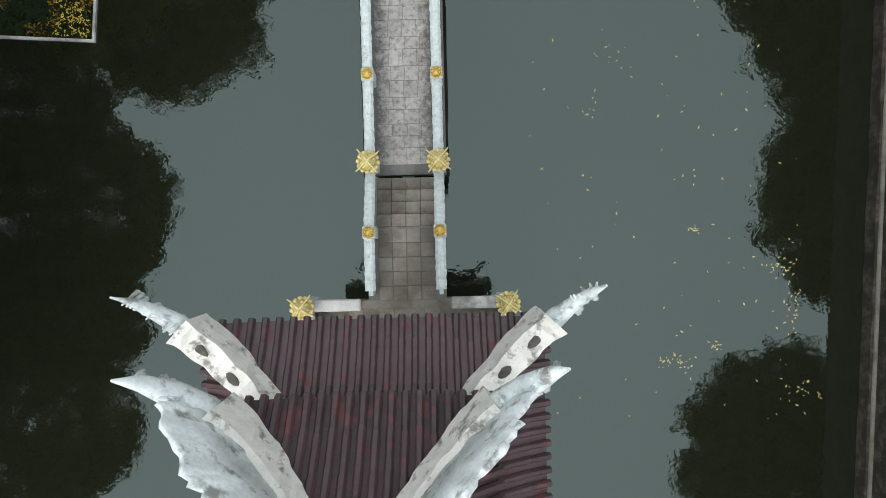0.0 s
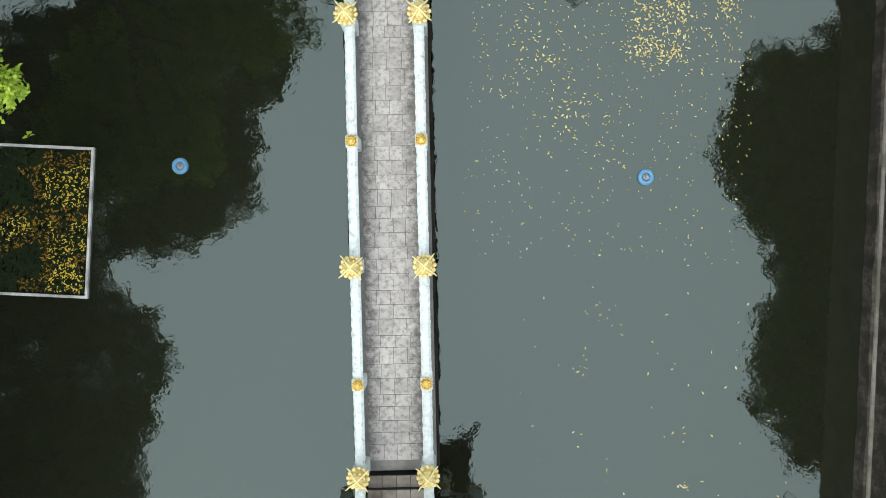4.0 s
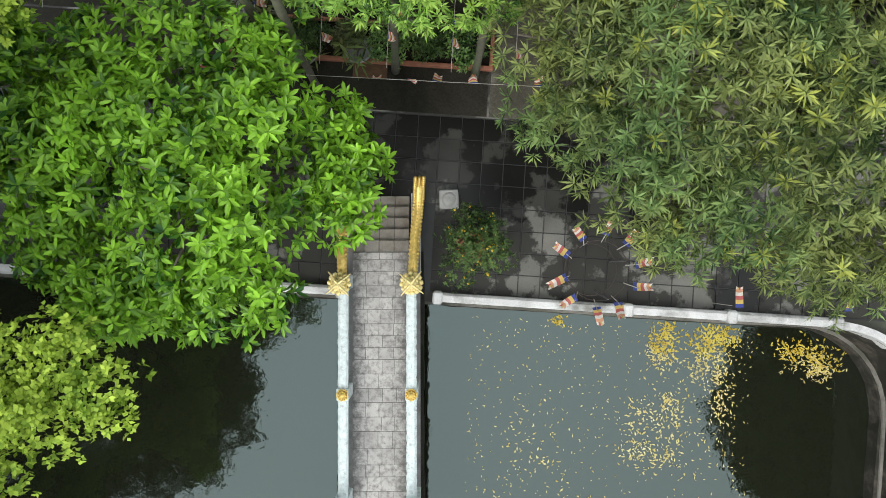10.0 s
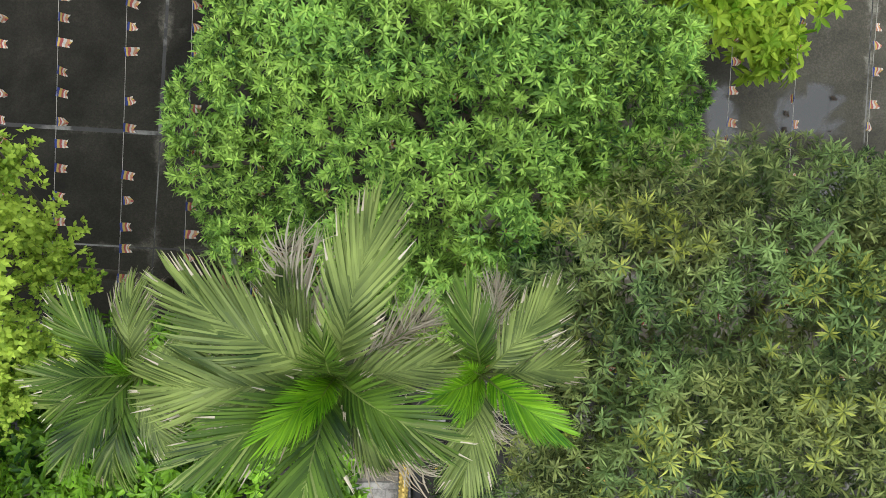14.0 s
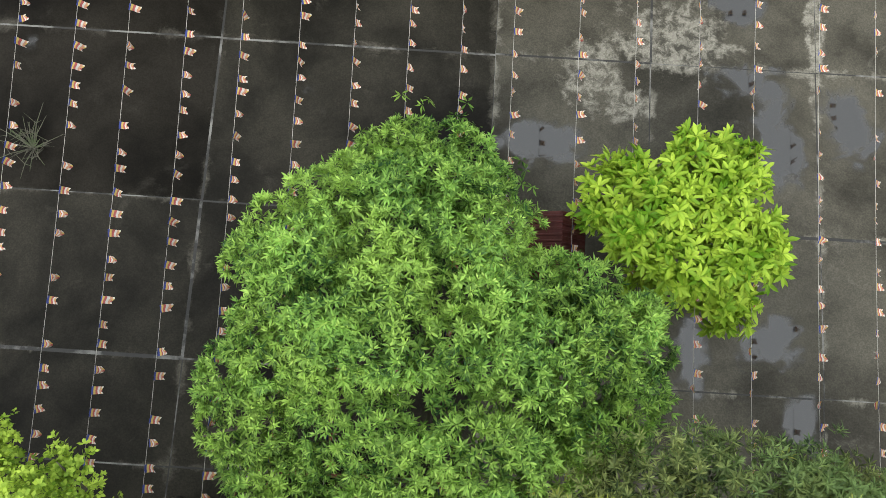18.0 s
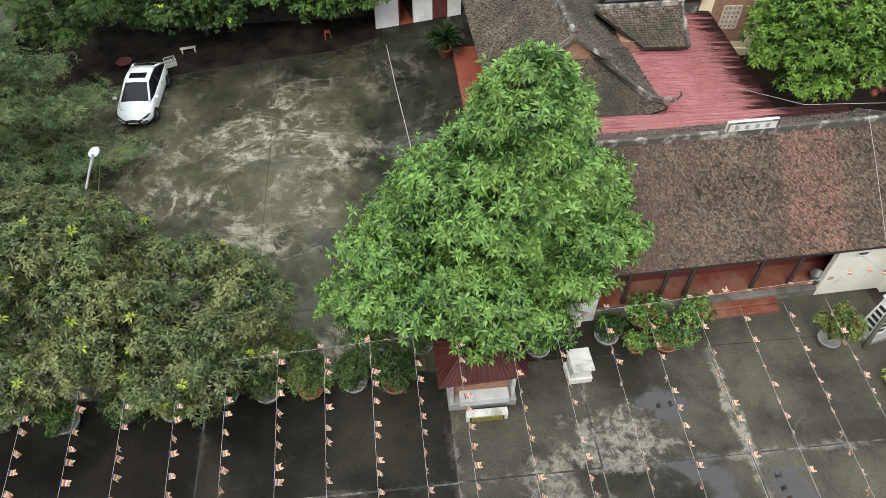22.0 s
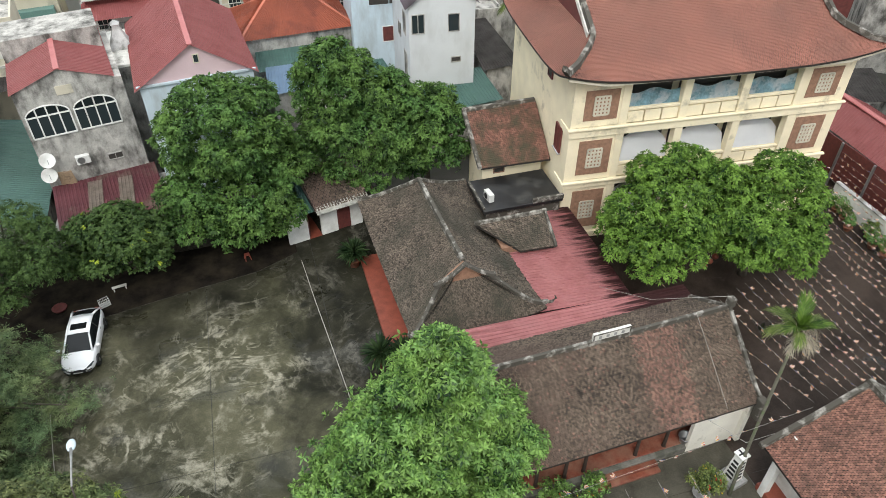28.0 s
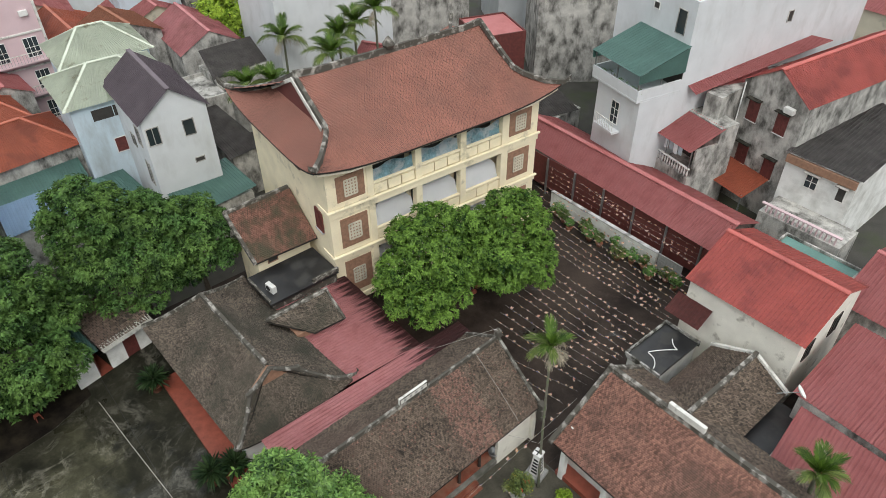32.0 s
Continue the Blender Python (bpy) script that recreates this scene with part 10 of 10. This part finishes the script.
cl = cl[cl[:, 1] < 8.22]
ripe = cl[:, 1] + rng.normal(0, 0.25, len(cl)) > 7.35
scatter("floating_leaves", "drifts of yellow leaves gathered on the pond", cl[~ripe], 0.11, WATER_Z + 0.016, pale_m, 52)
scatter("floating_leaves", "orange-yellow leaves gathered under the pond wall", cl[ripe], 0.115, WATER_Z + 0.018, yel_m, 57)
pts = np.concatenate([np.column_stack([rng.uniform(2.5, 10.5, 90), rng.uniform(-14, -2.5, 90)]), blobs(((10.0, -9.3, 0.25, 0.2, 1.0), (10.4, -10.5, 0.12, 0.5, 1.0), (7.1, -12.2, 0.3, 0.1, 1.0), (10.9, -12.9, 0.3, 0.25, 0.8), (8.2, -11.7, 0.1, 0.08, 0.4), (4.9, -3.4, 0.25, 0.2, 0.4), (4.3, -5.0, 0.1, 0.15, 0.3), (7.4, -8.4, 0.1, 0.1, 0.3)), 30, rng)])
scatter("floating_leaves", "scattered yellow leaves on the pond near the pagoda", pts, 0.10, WATER_Z + 0.012, pale_m, 53)
pts = np.column_stack([rng.uniform(-14.0, -10.3, 2200), rng.uniform(-3.55, 0.55, 2200)])
dens = np.array([noise.noise((x * 0.9, y * 0.9, 3)) + 0.10 + 0.35 * (x > -11.6) + 0.25 * (y < -1.5) * (x > -11.4) for x, y in pts])
scatter("floating_leaves", "yellow leaves caught inside the floating frame", pts[dens > 0.5], 0.10, WATER_Z + 0.02, yel_m, 54)
scatter("floating_leaves", "browned leaves caught inside the floating frame", pts[(dens > 0.05) & (dens < 0.5)], 0.12, WATER_Z + 0.016, dull_m, 55)
scatter("pond_weed", "dark flakes hiding the sky reflection inside the floating frame", pts, 0.3, WATER_Z + 0.010, cover_m, 56, "water weed")
blue_m = mat("blue_float_plastic", (0.10, 0.27, 0.45), 0.4, var=0.2, scale=8)
for x, y in ((-7.65, 0.28), (5.9, 0.59)):
    t = thing("fountain_float", pose(x, y, WATER_Z), "blue ring float with a grey fountain nozzle", "fountain float", "fountain floats")
    bm = BM()
    lathe(bm, [(0.17 + 0.075 * math.cos(a), 0.03 + 0.075 * math.sin(a)) for a in [math.pi * 2 * k / 10 for k in range(11)]], 20, cap=False)
    bmesh.ops.recalc_face_normals(bm, faces=bm.faces)
    part("ring", bm, blue_m, t, smooth=True)
    part("nozzle", lathe(BM(), [(0.09, -0.02), (0.09, 0.06), (0.05, 0.08), (0.04, 0.2), (0.01, 0.21)], 10), M["stonegrey"], t)

# ---- terrace things ----
st_ = thing("stone_block", pose(-0.32, 11.2, 0.02, 0, 0, 5), "square grey stone pedestal with a carved round boss", "pedestal")
part("block", bx(-0.25, 0.25, -0.25, 0.25, 0, 0.22, 0.03), M["stonegrey"], st_)
part("boss", lathe(BM(), [(0.18, 0.22), (0.17, 0.25), (0.1, 0.27), (0.02, 0.28)], 16), M["stonegrey"], st_, smooth=True)
ring = thing("flag_ring", pose(3.42, 9.62, 0.02), "round wire stand with small colourful flags", "flag stand")
circ = [(0.74 * math.cos(a), 0.74 * math.sin(a), 1.25) for a in [math.pi * 2 * k / 24 for k in range(25)]]
part("hoop", tube(BM(), circ, 0.011, 6), M["darkwood"], ring)
part("hoop", tube(BM(), [(x * 0.9, y * 0.9, 0.4) for x, y, z in circ], 0.01, 6), M["darkwood"], ring)
for k in range(4):
    a = math.pi / 2 * k + 0.4
    part("leg", tube(BM(), [(0.74 * math.cos(a), 0.74 * math.sin(a), 1.25), (0.66 * math.cos(a), 0.66 * math.sin(a), 0.4), (0.6 * math.cos(a), 0.6 * math.sin(a), 0)], 0.02, 5), M["steel"], ring)
BIGF = [flag_mesh(60 + s, 0.20, 0.46, 1) for s in range(5)]
for k in range(10):
    a = math.pi * 2 * k / 10 + 0.25
    part("flag_stick", tube(BM(), [(0.7 * math.cos(a), 0.7 * math.sin(a), 1.2), (0.95 * math.cos(a), 0.95 * math.sin(a), 1.75)], 0.012, 4), M["wire"], ring)
    piece("flag", BIGF[k % 5], ring, pose(0.86 * math.cos(a), 0.86 * math.sin(a), 1.56, 42 + 14 * math.sin(k * 5), 12 * math.sin(k * 4), math.degrees(a) - 90 + 22 * math.sin(k * 3)))
for i, (x, y) in enumerate(((6.75, 8.95), (9.45, 9.0))):
    t = thing("hand_flag", pose(x, y, 0.02), "small five-colour flag on a stick at the kerb", "flag")
    part("stick", tube(BM(), [(0, 0, 0), (0.05, 0.02, 1.1)], 0.012, 4), M["wire"], t)
    piece("flag", BIGF[i], t, pose(0.25, 0.02, 1.05, 60, 0, 5))
mat_t = thing("door_mat", pose(-2.6, 14.75, 0.014), "brown mat laid over the terrace paving", "mat")
part("mat", bx(-0.45, 0.45, -0.5, 0.5, 0, 0.03, 0.008), mat("brown_mat", (0.11, 0.06, 0.03), 0.9, var=0.3, scale=6), mat_t)

# ---- car court things ----
rope = thing("rope", pose(0, 0, 0), "thin pale rope stretched over the car court", "rope")
part("cord", tube(BM(), [(-0.62, 56.2, 0.05), (-0.3, 52, 0.05), (0.15, 47, 0.05), (0.5, 42.8, 0.05)], 0.022, 5), M["wire"], rope)
rope2 = thing("rope", pose(0, 0, 0), "thin pale rope along the edge of the car court", "rope")
part("cord", tube(BM(), [(-15.6, 48.9, 0.05), (-15.0, 45.5, 0.05), (-14.6, 43.2, 0.05)], 0.02, 5), M["wire"], rope2)
lamp = thing("street_lamp", pose(-10.62, 36.4, 0.016), "slim grey street lamp with a flat blue-grey head", "street lamp")
part("pole", tube(BM(), [(0, 0, 0), (0, 0, 0.3), (0, 0, 7.4), (-0.03, 0.25, 7.8)], [0.06, 0.045, 0.035, 0.035], 10), M["darkwood"], lamp, smooth=True)
part("base_plate", bx(-0.14, 0.14, -0.14, 0.14, 0, 0.02, 0.004), M["steel"], lamp)
part("arm", tube(BM(), [(-0.03, 0.25, 7.8), (-0.16, 1.2, 7.74), (-0.33, 2.2, 7.56)], [0.035, 0.04, 0.06], 8), M["stonegrey"], lamp, smooth=True)
part("lamp_head", lathe(BM(), [(0.02, -0.05), (0.20, -0.04), (0.25, 0.0), (0.20, 0.035), (0.02, 0.05)], 20), M["bluewall"], lamp, "flat oval blue-grey lamp head", smooth=True, m=pose(-0.36, 2.4, 7.52, -8, 0, 10) @ Matrix.Diagonal((0.75, 1.45, 1, 1)))
crate = thing("wire_crate", pose(-13.1, 55.45, 0.016, 0, 0, 25), "white wire crate beside the parked car", "crate")
for zc in (0.03, 0.22, 0.42):
    part("hoop", tube(BM(), [(-0.3, -0.22, zc), (0.3, -0.22, zc), (0.3, 0.22, zc), (-0.3, 0.22, zc), (-0.3, -0.22, zc)], 0.014, 5), M["white"], crate)
for k in range(7):
    for yk in (-0.22, 0.22):
        part("bar", tube(BM(), [(-0.3 + 0.1 * k, yk, 0.0), (-0.3 + 0.1 * k, yk, 0.42)], 0.009, 4), M["white"], crate)
part("tray", bx(-0.29, 0.29, -0.21, 0.21, 0.02, 0.05, 0.01), M["steel"], crate)
bench = thing("low_bench", pose(-12.25, 56.65, 0.016, 0, 0, 10), "low pale plank bench under the trees", "bench")
part("plank", bx(-0.45, 0.45, -0.12, 0.12, 0.30, 0.34, 0.01), M["plaster_w"], bench)
for sx in (-0.36, 0.36):
    part("leg", bx(sx - 0.03, sx + 0.03, -0.1, 0.1, 0, 0.30), M["plaster_w"], bench)
basket = thing("bamboo_basket", pose(-15.75, 55.75, 0.016), "round dark bamboo basket behind the car", "basket")
part("bowl", lathe(BM(), [(0.30, 0), (0.42, 0.22), (0.46, 0.24), (0.42, 0.25), (0.28, 0.05), (0.02, 0.04)], 18), M["wood"], basket, smooth=True)
stool = thing("plastic_stool", pose(-4.1, 57.4, 0.016, 0, 0, 12), "small red plastic stool at the court edge", "stool")
part("seat", bx(-0.16, 0.16, -0.16, 0.16, 0.42, 0.46, 0.015), M["redtile"], stool)
for sx in (-1, 1):
    for sy in (-1, 1):
        part("leg", tube(BM(), [(sx * 0.19, sy * 0.19, 0), (sx * 0.14, sy * 0.14, 0.43)], [0.03, 0.025], 6), M["redtile"], stool)
tub = thing("wash_tub", pose(16.35, 36.0, 0.45), "grey plastic tub on the veranda", "tub")
part("tub", lathe(BM(), [(0.25, 0), (0.34, 0.4), (0.37, 0.4), (0.37, 0.43), (0.3, 0.42), (0.24, 0.08), (0.01, 0.06)], 14), M["steel"], tub, smooth=True)
ac = thing("air_conditioner", pose(11.95, 54.2, 3.95, 0, 0, 8), "white air conditioner unit on the flat roof", "air conditioner")
part("case", bx(-0.18, 0.18, -0.42, 0.42, 0.02, 0.62, 0.02), M["white"], ac)
part("fan_grille", lathe(BM(), [(0.22, 0), (0.22, 0.02), (0.02, 0.03)], 14), M["rubber"], ac, m=pose(-0.18, 0.1, 0.32, 0, -90, 0))
for i, (x, y, z) in enumerate(((-15.75, 64.6, 5.59), (-16.0, 64.6, 4.44))):
    t = thing("satellite_dish", pose(x, y, z, 55, 0, 20), "white satellite dish on the grey house", "satellite dish")
    part("dish", lathe(BM(), [(0.02, 0.0), (0.3, 0.05), (0.5, 0.16), (0.51, 0.16), (0.3, 0.03), (0.02, -0.02)], 18, cap=False), M["white"], t, smooth=True)
    part("arm", tube(BM(), [(0, -0.3, 0.1), (0, 0, 0.45)], 0.02, 5), M["steel"], t)
    part("bracket", tube(BM(), [(0, 0, 0), (0, 0.35, -0.8)], 0.03, 5), M["steel"], t)
dish2 = thing("satellite_dish", pose(29.9, 25.3, 5.6, 50, 0, 40), "grey satellite dish on the lower roof", "satellite dish")
part("dish", lathe(BM(), [(0.02, 0.0), (0.3, 0.05), (0.42, 0.14), (0.43, 0.14), (0.3, 0.03), (0.02, -0.02)], 18, cap=False), M["white"], dish2, smooth=True)
part("bracket", tube(BM(), [(0, 0, 0), (0.1, 0.4, -1.15)], 0.03, 5), M["steel"], dish2)
twig = thing("bare_shrub", pose(-13.9, 25.0, -0.06), "leafless spreading shrub in the court", "shrub")
bm = BM()
rr = random.Random(4)
for k in range(26):
    a, e = rr.uniform(0, 6.28), rr.uniform(0.2, 1.1)
    L = rr.uniform(0.7, 1.5)
    d = Vector((math.cos(a) * math.cos(e), math.sin(a) * math.cos(e), math.sin(e)))
    p1 = d * L * 0.5 + Vector((rr.uniform(-0.1, 0.1), rr.uniform(-0.1, 0.1), 0.1))
    tube(bm, [(0, 0, 0.1), p1, p1 + d * L * 0.5 + Vector((0, 0, -0.1))], [0.025, 0.014, 0.004], 4)
    for s in range(2):
        q = p1 + Vector((rr.uniform(-0.4, 0.4), rr.uniform(-0.4, 0.4), rr.uniform(0, 0.3)))
        tube(bm, [p1, q], [0.01, 0.003], 4)
part("branch", bm, M["palmbark"], twig)
# cables
for pts, lab in (([(19.3, 39.2, 7.0), (16.5, 41.6, 5.3), (14.8, 43.9, 4.6)], "thick pale cable from the hall ridge"), ([(17.2, 38.9, 6.75), (17.4, 37.2, 5.2), (17.5, 35.3, 3.6)], "pale cable down the hall roof"), ([(16.6, 35.2, 3.1), (17.2, 34.6, 2.9), (17.6, 33.7, 3.0), (19.0, 33.6, 3.3)], "bundle of pale cables at the tower")):
    t = thing("cable", pose(0, 0, 0), lab, "cable")
    part("cord", tube(BM(), pts, 0.01, 5), M["wire"], t)
# far greenery
palm("areca palm behind the yellow building", (29.5, 81.5, 0), (29.5, 81.5, 9.0), 2.7, 36, 11, 3, r=0.12, fresh=0)
palm("areca palm behind the yellow building", (33.0, 76.4, 0), (33.0, 76.4, 9.8), 2.8, 70, 14, 1, r=0.12, fresh=0)
palm("areca palm behind the yellow building", (35.2, 76.8, 0), (35.2, 76.8, 10.4), 2.8, 71, 14, 1, r=0.12, fresh=0)
palm("areca palm behind the yellow building", (36.5, 75.0, 0), (36.5, 75.0, 12.0), 2.7, 37, 12, 1, r=0.12, fresh=0)
palm("areca palm behind the yellow building", (30.6, 74.0, 0), (30.6, 74.0, 9.4), 2.8, 38, 14, 1, r=0.12, fresh=0)
palm("low bushy palm behind the yellow building", (22.4, 76.0, 0), (22.4, 76.0, 8.0), 2.6, 72, 14, 1, r=0.12, fresh=0)
palm("low bushy palm behind the yellow building", (24.6, 75.2, 0), (24.6, 75.2, 7.9), 2.6, 73, 14, 1, r=0.12, fresh=0)
palm("bushy palm below the side hall", (25.2, 21.6, 0), (25.0, 22.0, 6.2), 1.8, 39, 14, 1, r=0.12, fresh=0)
tree("bright green tree behind the houses", (30.5, 96.5, 0), (30.5, 96.5, 6.0, 3.6, 3.4, 3.6), 18, (0.5, 0.2), M["leaf_lime"], 6, 61, trunk_r=0.25)
tree("dark tree behind the tall grey house", (64, 52, 0), (64, 52, 9.0, 4.5, 4.5, 4.5), 18, (0.5, 0.2), M["leaf_dark"], 6, 62, trunk_r=0.3)
tree("dark shrubby tree beside the yellow building", (40.5, 60.5, 0), (40.5, 60.5, 2.6, 2.2, 2.2, 2.4), 14, (0.35, 0.12), M["leaf_dark"], 10, 63, trunk_r=0.15)

# offerings under the pagoda roof
ot = thing("offering_table", MP @ pose(0.15, 0.75, 1.09), "small grey stone offering table under the pagoda roof", "table")
part("tabletop", bx(-0.42, 0.42, -0.42, 0.42, 0.8, 0.88, 0.02), M["stonegrey"], ot)
for sx in (-0.33, 0.33):
    for sy in (-0.33, 0.33):
        part("leg", bx(sx - 0.05, sx + 0.05, sy - 0.05, sy + 0.05, 0, 0.8, 0.01), M["stonegrey"], ot)
ib = thing("incense_bowl", MP @ pose(0.15, 1.0, 1.97), "blue and white porcelain incense bowl", "bowl")
part("bowl", lathe(BM(), [(0.06, 0), (0.13, 0.06), (0.15, 0.16), (0.13, 0.17), (0.11, 0.08), (0.01, 0.06)], 14), M["bluewall"], ib, smooth=True)
for k, (x, y, mm, lab) in enumerate(((0.05, 0.85, "orange", "red paper offering packet"), (0.33, 0.85, "gold_pale", "yellow paper offering packet"), (0.18, 0.72, "white", "white wrapped offering packet"))):
    op_ = thing("offering_packet", MP @ pose(x, y, 1.97, 0, 0, 8 * k), lab, "packet")
    part("packet", bx(-0.06, 0.06, -0.09, 0.09, 0, 0.1, 0.015), M[mm], op_)

# planting bed between terrace and court, under the palms
bed = thing("planting_bed", pose(0, 0, 0.02), "low brick-edged planting bed under the palms", "planting bed")
part("soil", bx(-6.3, 0.5, 14.72, 15.62, 0, 0.14), M["soil"], bed)
for x0, x1, y0, y1 in ((-6.4, 0.6, 14.62, 14.72), (-6.4, 0.6, 15.62, 15.72), (-6.4, -6.3, 14.72, 15.62), (0.5, 0.6, 14.72, 15.62)):
    part("edging", bx(x0, x1, y0, y1, 0, 0.22, 0.015), M["terracotta"], bed)
for i, (x, y, r, hh, mm) in enumerate(((-4.2, 15.1, 0.55, 0.6, "leaf_dark"), (-3.2, 15.2, 0.4, 0.45, "leaf_dusk"), (-2.0, 15.1, 0.6, 0.7, "leaf_mid"), (-1.1, 15.2, 0.5, 0.6, "leaf_dark"), (-0.2, 15.1, 0.6, 0.8, "leaf_mid"), (-5.4, 15.1, 0.6, 0.7, "leaf_dusk"))):
    potted("low_shrub", "low leafy shrub in the brick-edged bed", x, y, 0, 0.1, r, hh, M[mm], 400 + i, (0.14, 0.05), None, 260, z=0.15, category="shrub")

# ---- paving pieces ----
me_unit = {}


def unit(key, w, d, h, material, bev):
    if key not in me_unit:
        b = bx(-w / 2, w / 2, -d / 2, d / 2, -h, 0, bev)
        me = bpy.data.meshes.new(key)
        b.to_mesh(me)
        b.free()
        me.materials.append(material)
        me_unit[key] = me
    return me_unit[key]


rp = random.Random(9)
v, j = 0.06, 0
while v < 16.9:
    ROW = rp.choice((0.30, 0.36, 0.36, 0.42))
    ROW = min(ROW, 16.98 - v)
    cuts = [-0.69] + sorted(x + rp.uniform(-0.03, 0.03) for x in ((-0.37, -0.02, 0.34) if j % 2 else (-0.30, 0.05, 0.40))) + [0.69]
    vm = v + ROW / 2
    slope = math.degrees(math.atan2(deck_z(vm + 0.1) - deck_z(vm - 0.1), 0.2))
    for x0, x1 in zip(cuts, cuts[1:]):
        w = round(x1 - x0, 2)
        piece("slab", unit("slab_%d_%d" % (w * 100, ROW * 100), w - 0.008, ROW - 0.008, 0.04, M["deck"], 0.004), bridge, pose((x0 + x1) / 2, vm, deck_z(vm) + 0.004 + rp.uniform(-0.003, 0.003), slope + rp.uniform(-0.3, 0.3), rp.uniform(-0.3, 0.3), rp.uniform(-0.2, 0.2)))
    v += ROW
    j += 1
for j in range(5):
    for i in range(4):
        piece("slab", unit("landing_slab", 0.345 - 0.012, 0.35 - 0.012, 0.04, M["step"], 0.006), bridge, pose(-0.69 + 0.345 * (i + 0.5), -1.56 - 0.35 * (j + 0.5), 1.105 + rp.uniform(-0.002, 0.002), 0, 0, rp.uniform(-0.4, 0.4)))
for j in range(8):
    for i in range(12):
        piece("paver", unit("plat_paver", 0.36, 0.36, 0.03, M["step"], 0.006), pag, pose(-2.05 + 0.372 * (i + 0.5) - 0.05, 2.0 - 0.372 * (j + 0.5), 1.105 + rp.uniform(-0.002, 0.002)))
P_ = 0.575
for j in range(8):
    for i in range(38):
        x, y = -9.3 + P_ * (i + 0.5), 8.77 + P_ * (j + 0.5)
        if -2.75 < x < -0.75 and y < 10.9 or x > 11.8 or (x < -2.75 and j > 5 and x < -6):
            continue
        piece("paver", unit("paver", P_ - 0.024, P_ - 0.024, 0.05, M["paver"], 0.008), terrace, pose(x, y, 0.034 + rp.uniform(-0.004, 0.004), rp.uniform(-0.3, 0.3), rp.uniform(-0.3, 0.3), rp.uniform(-0.4, 0.4)))
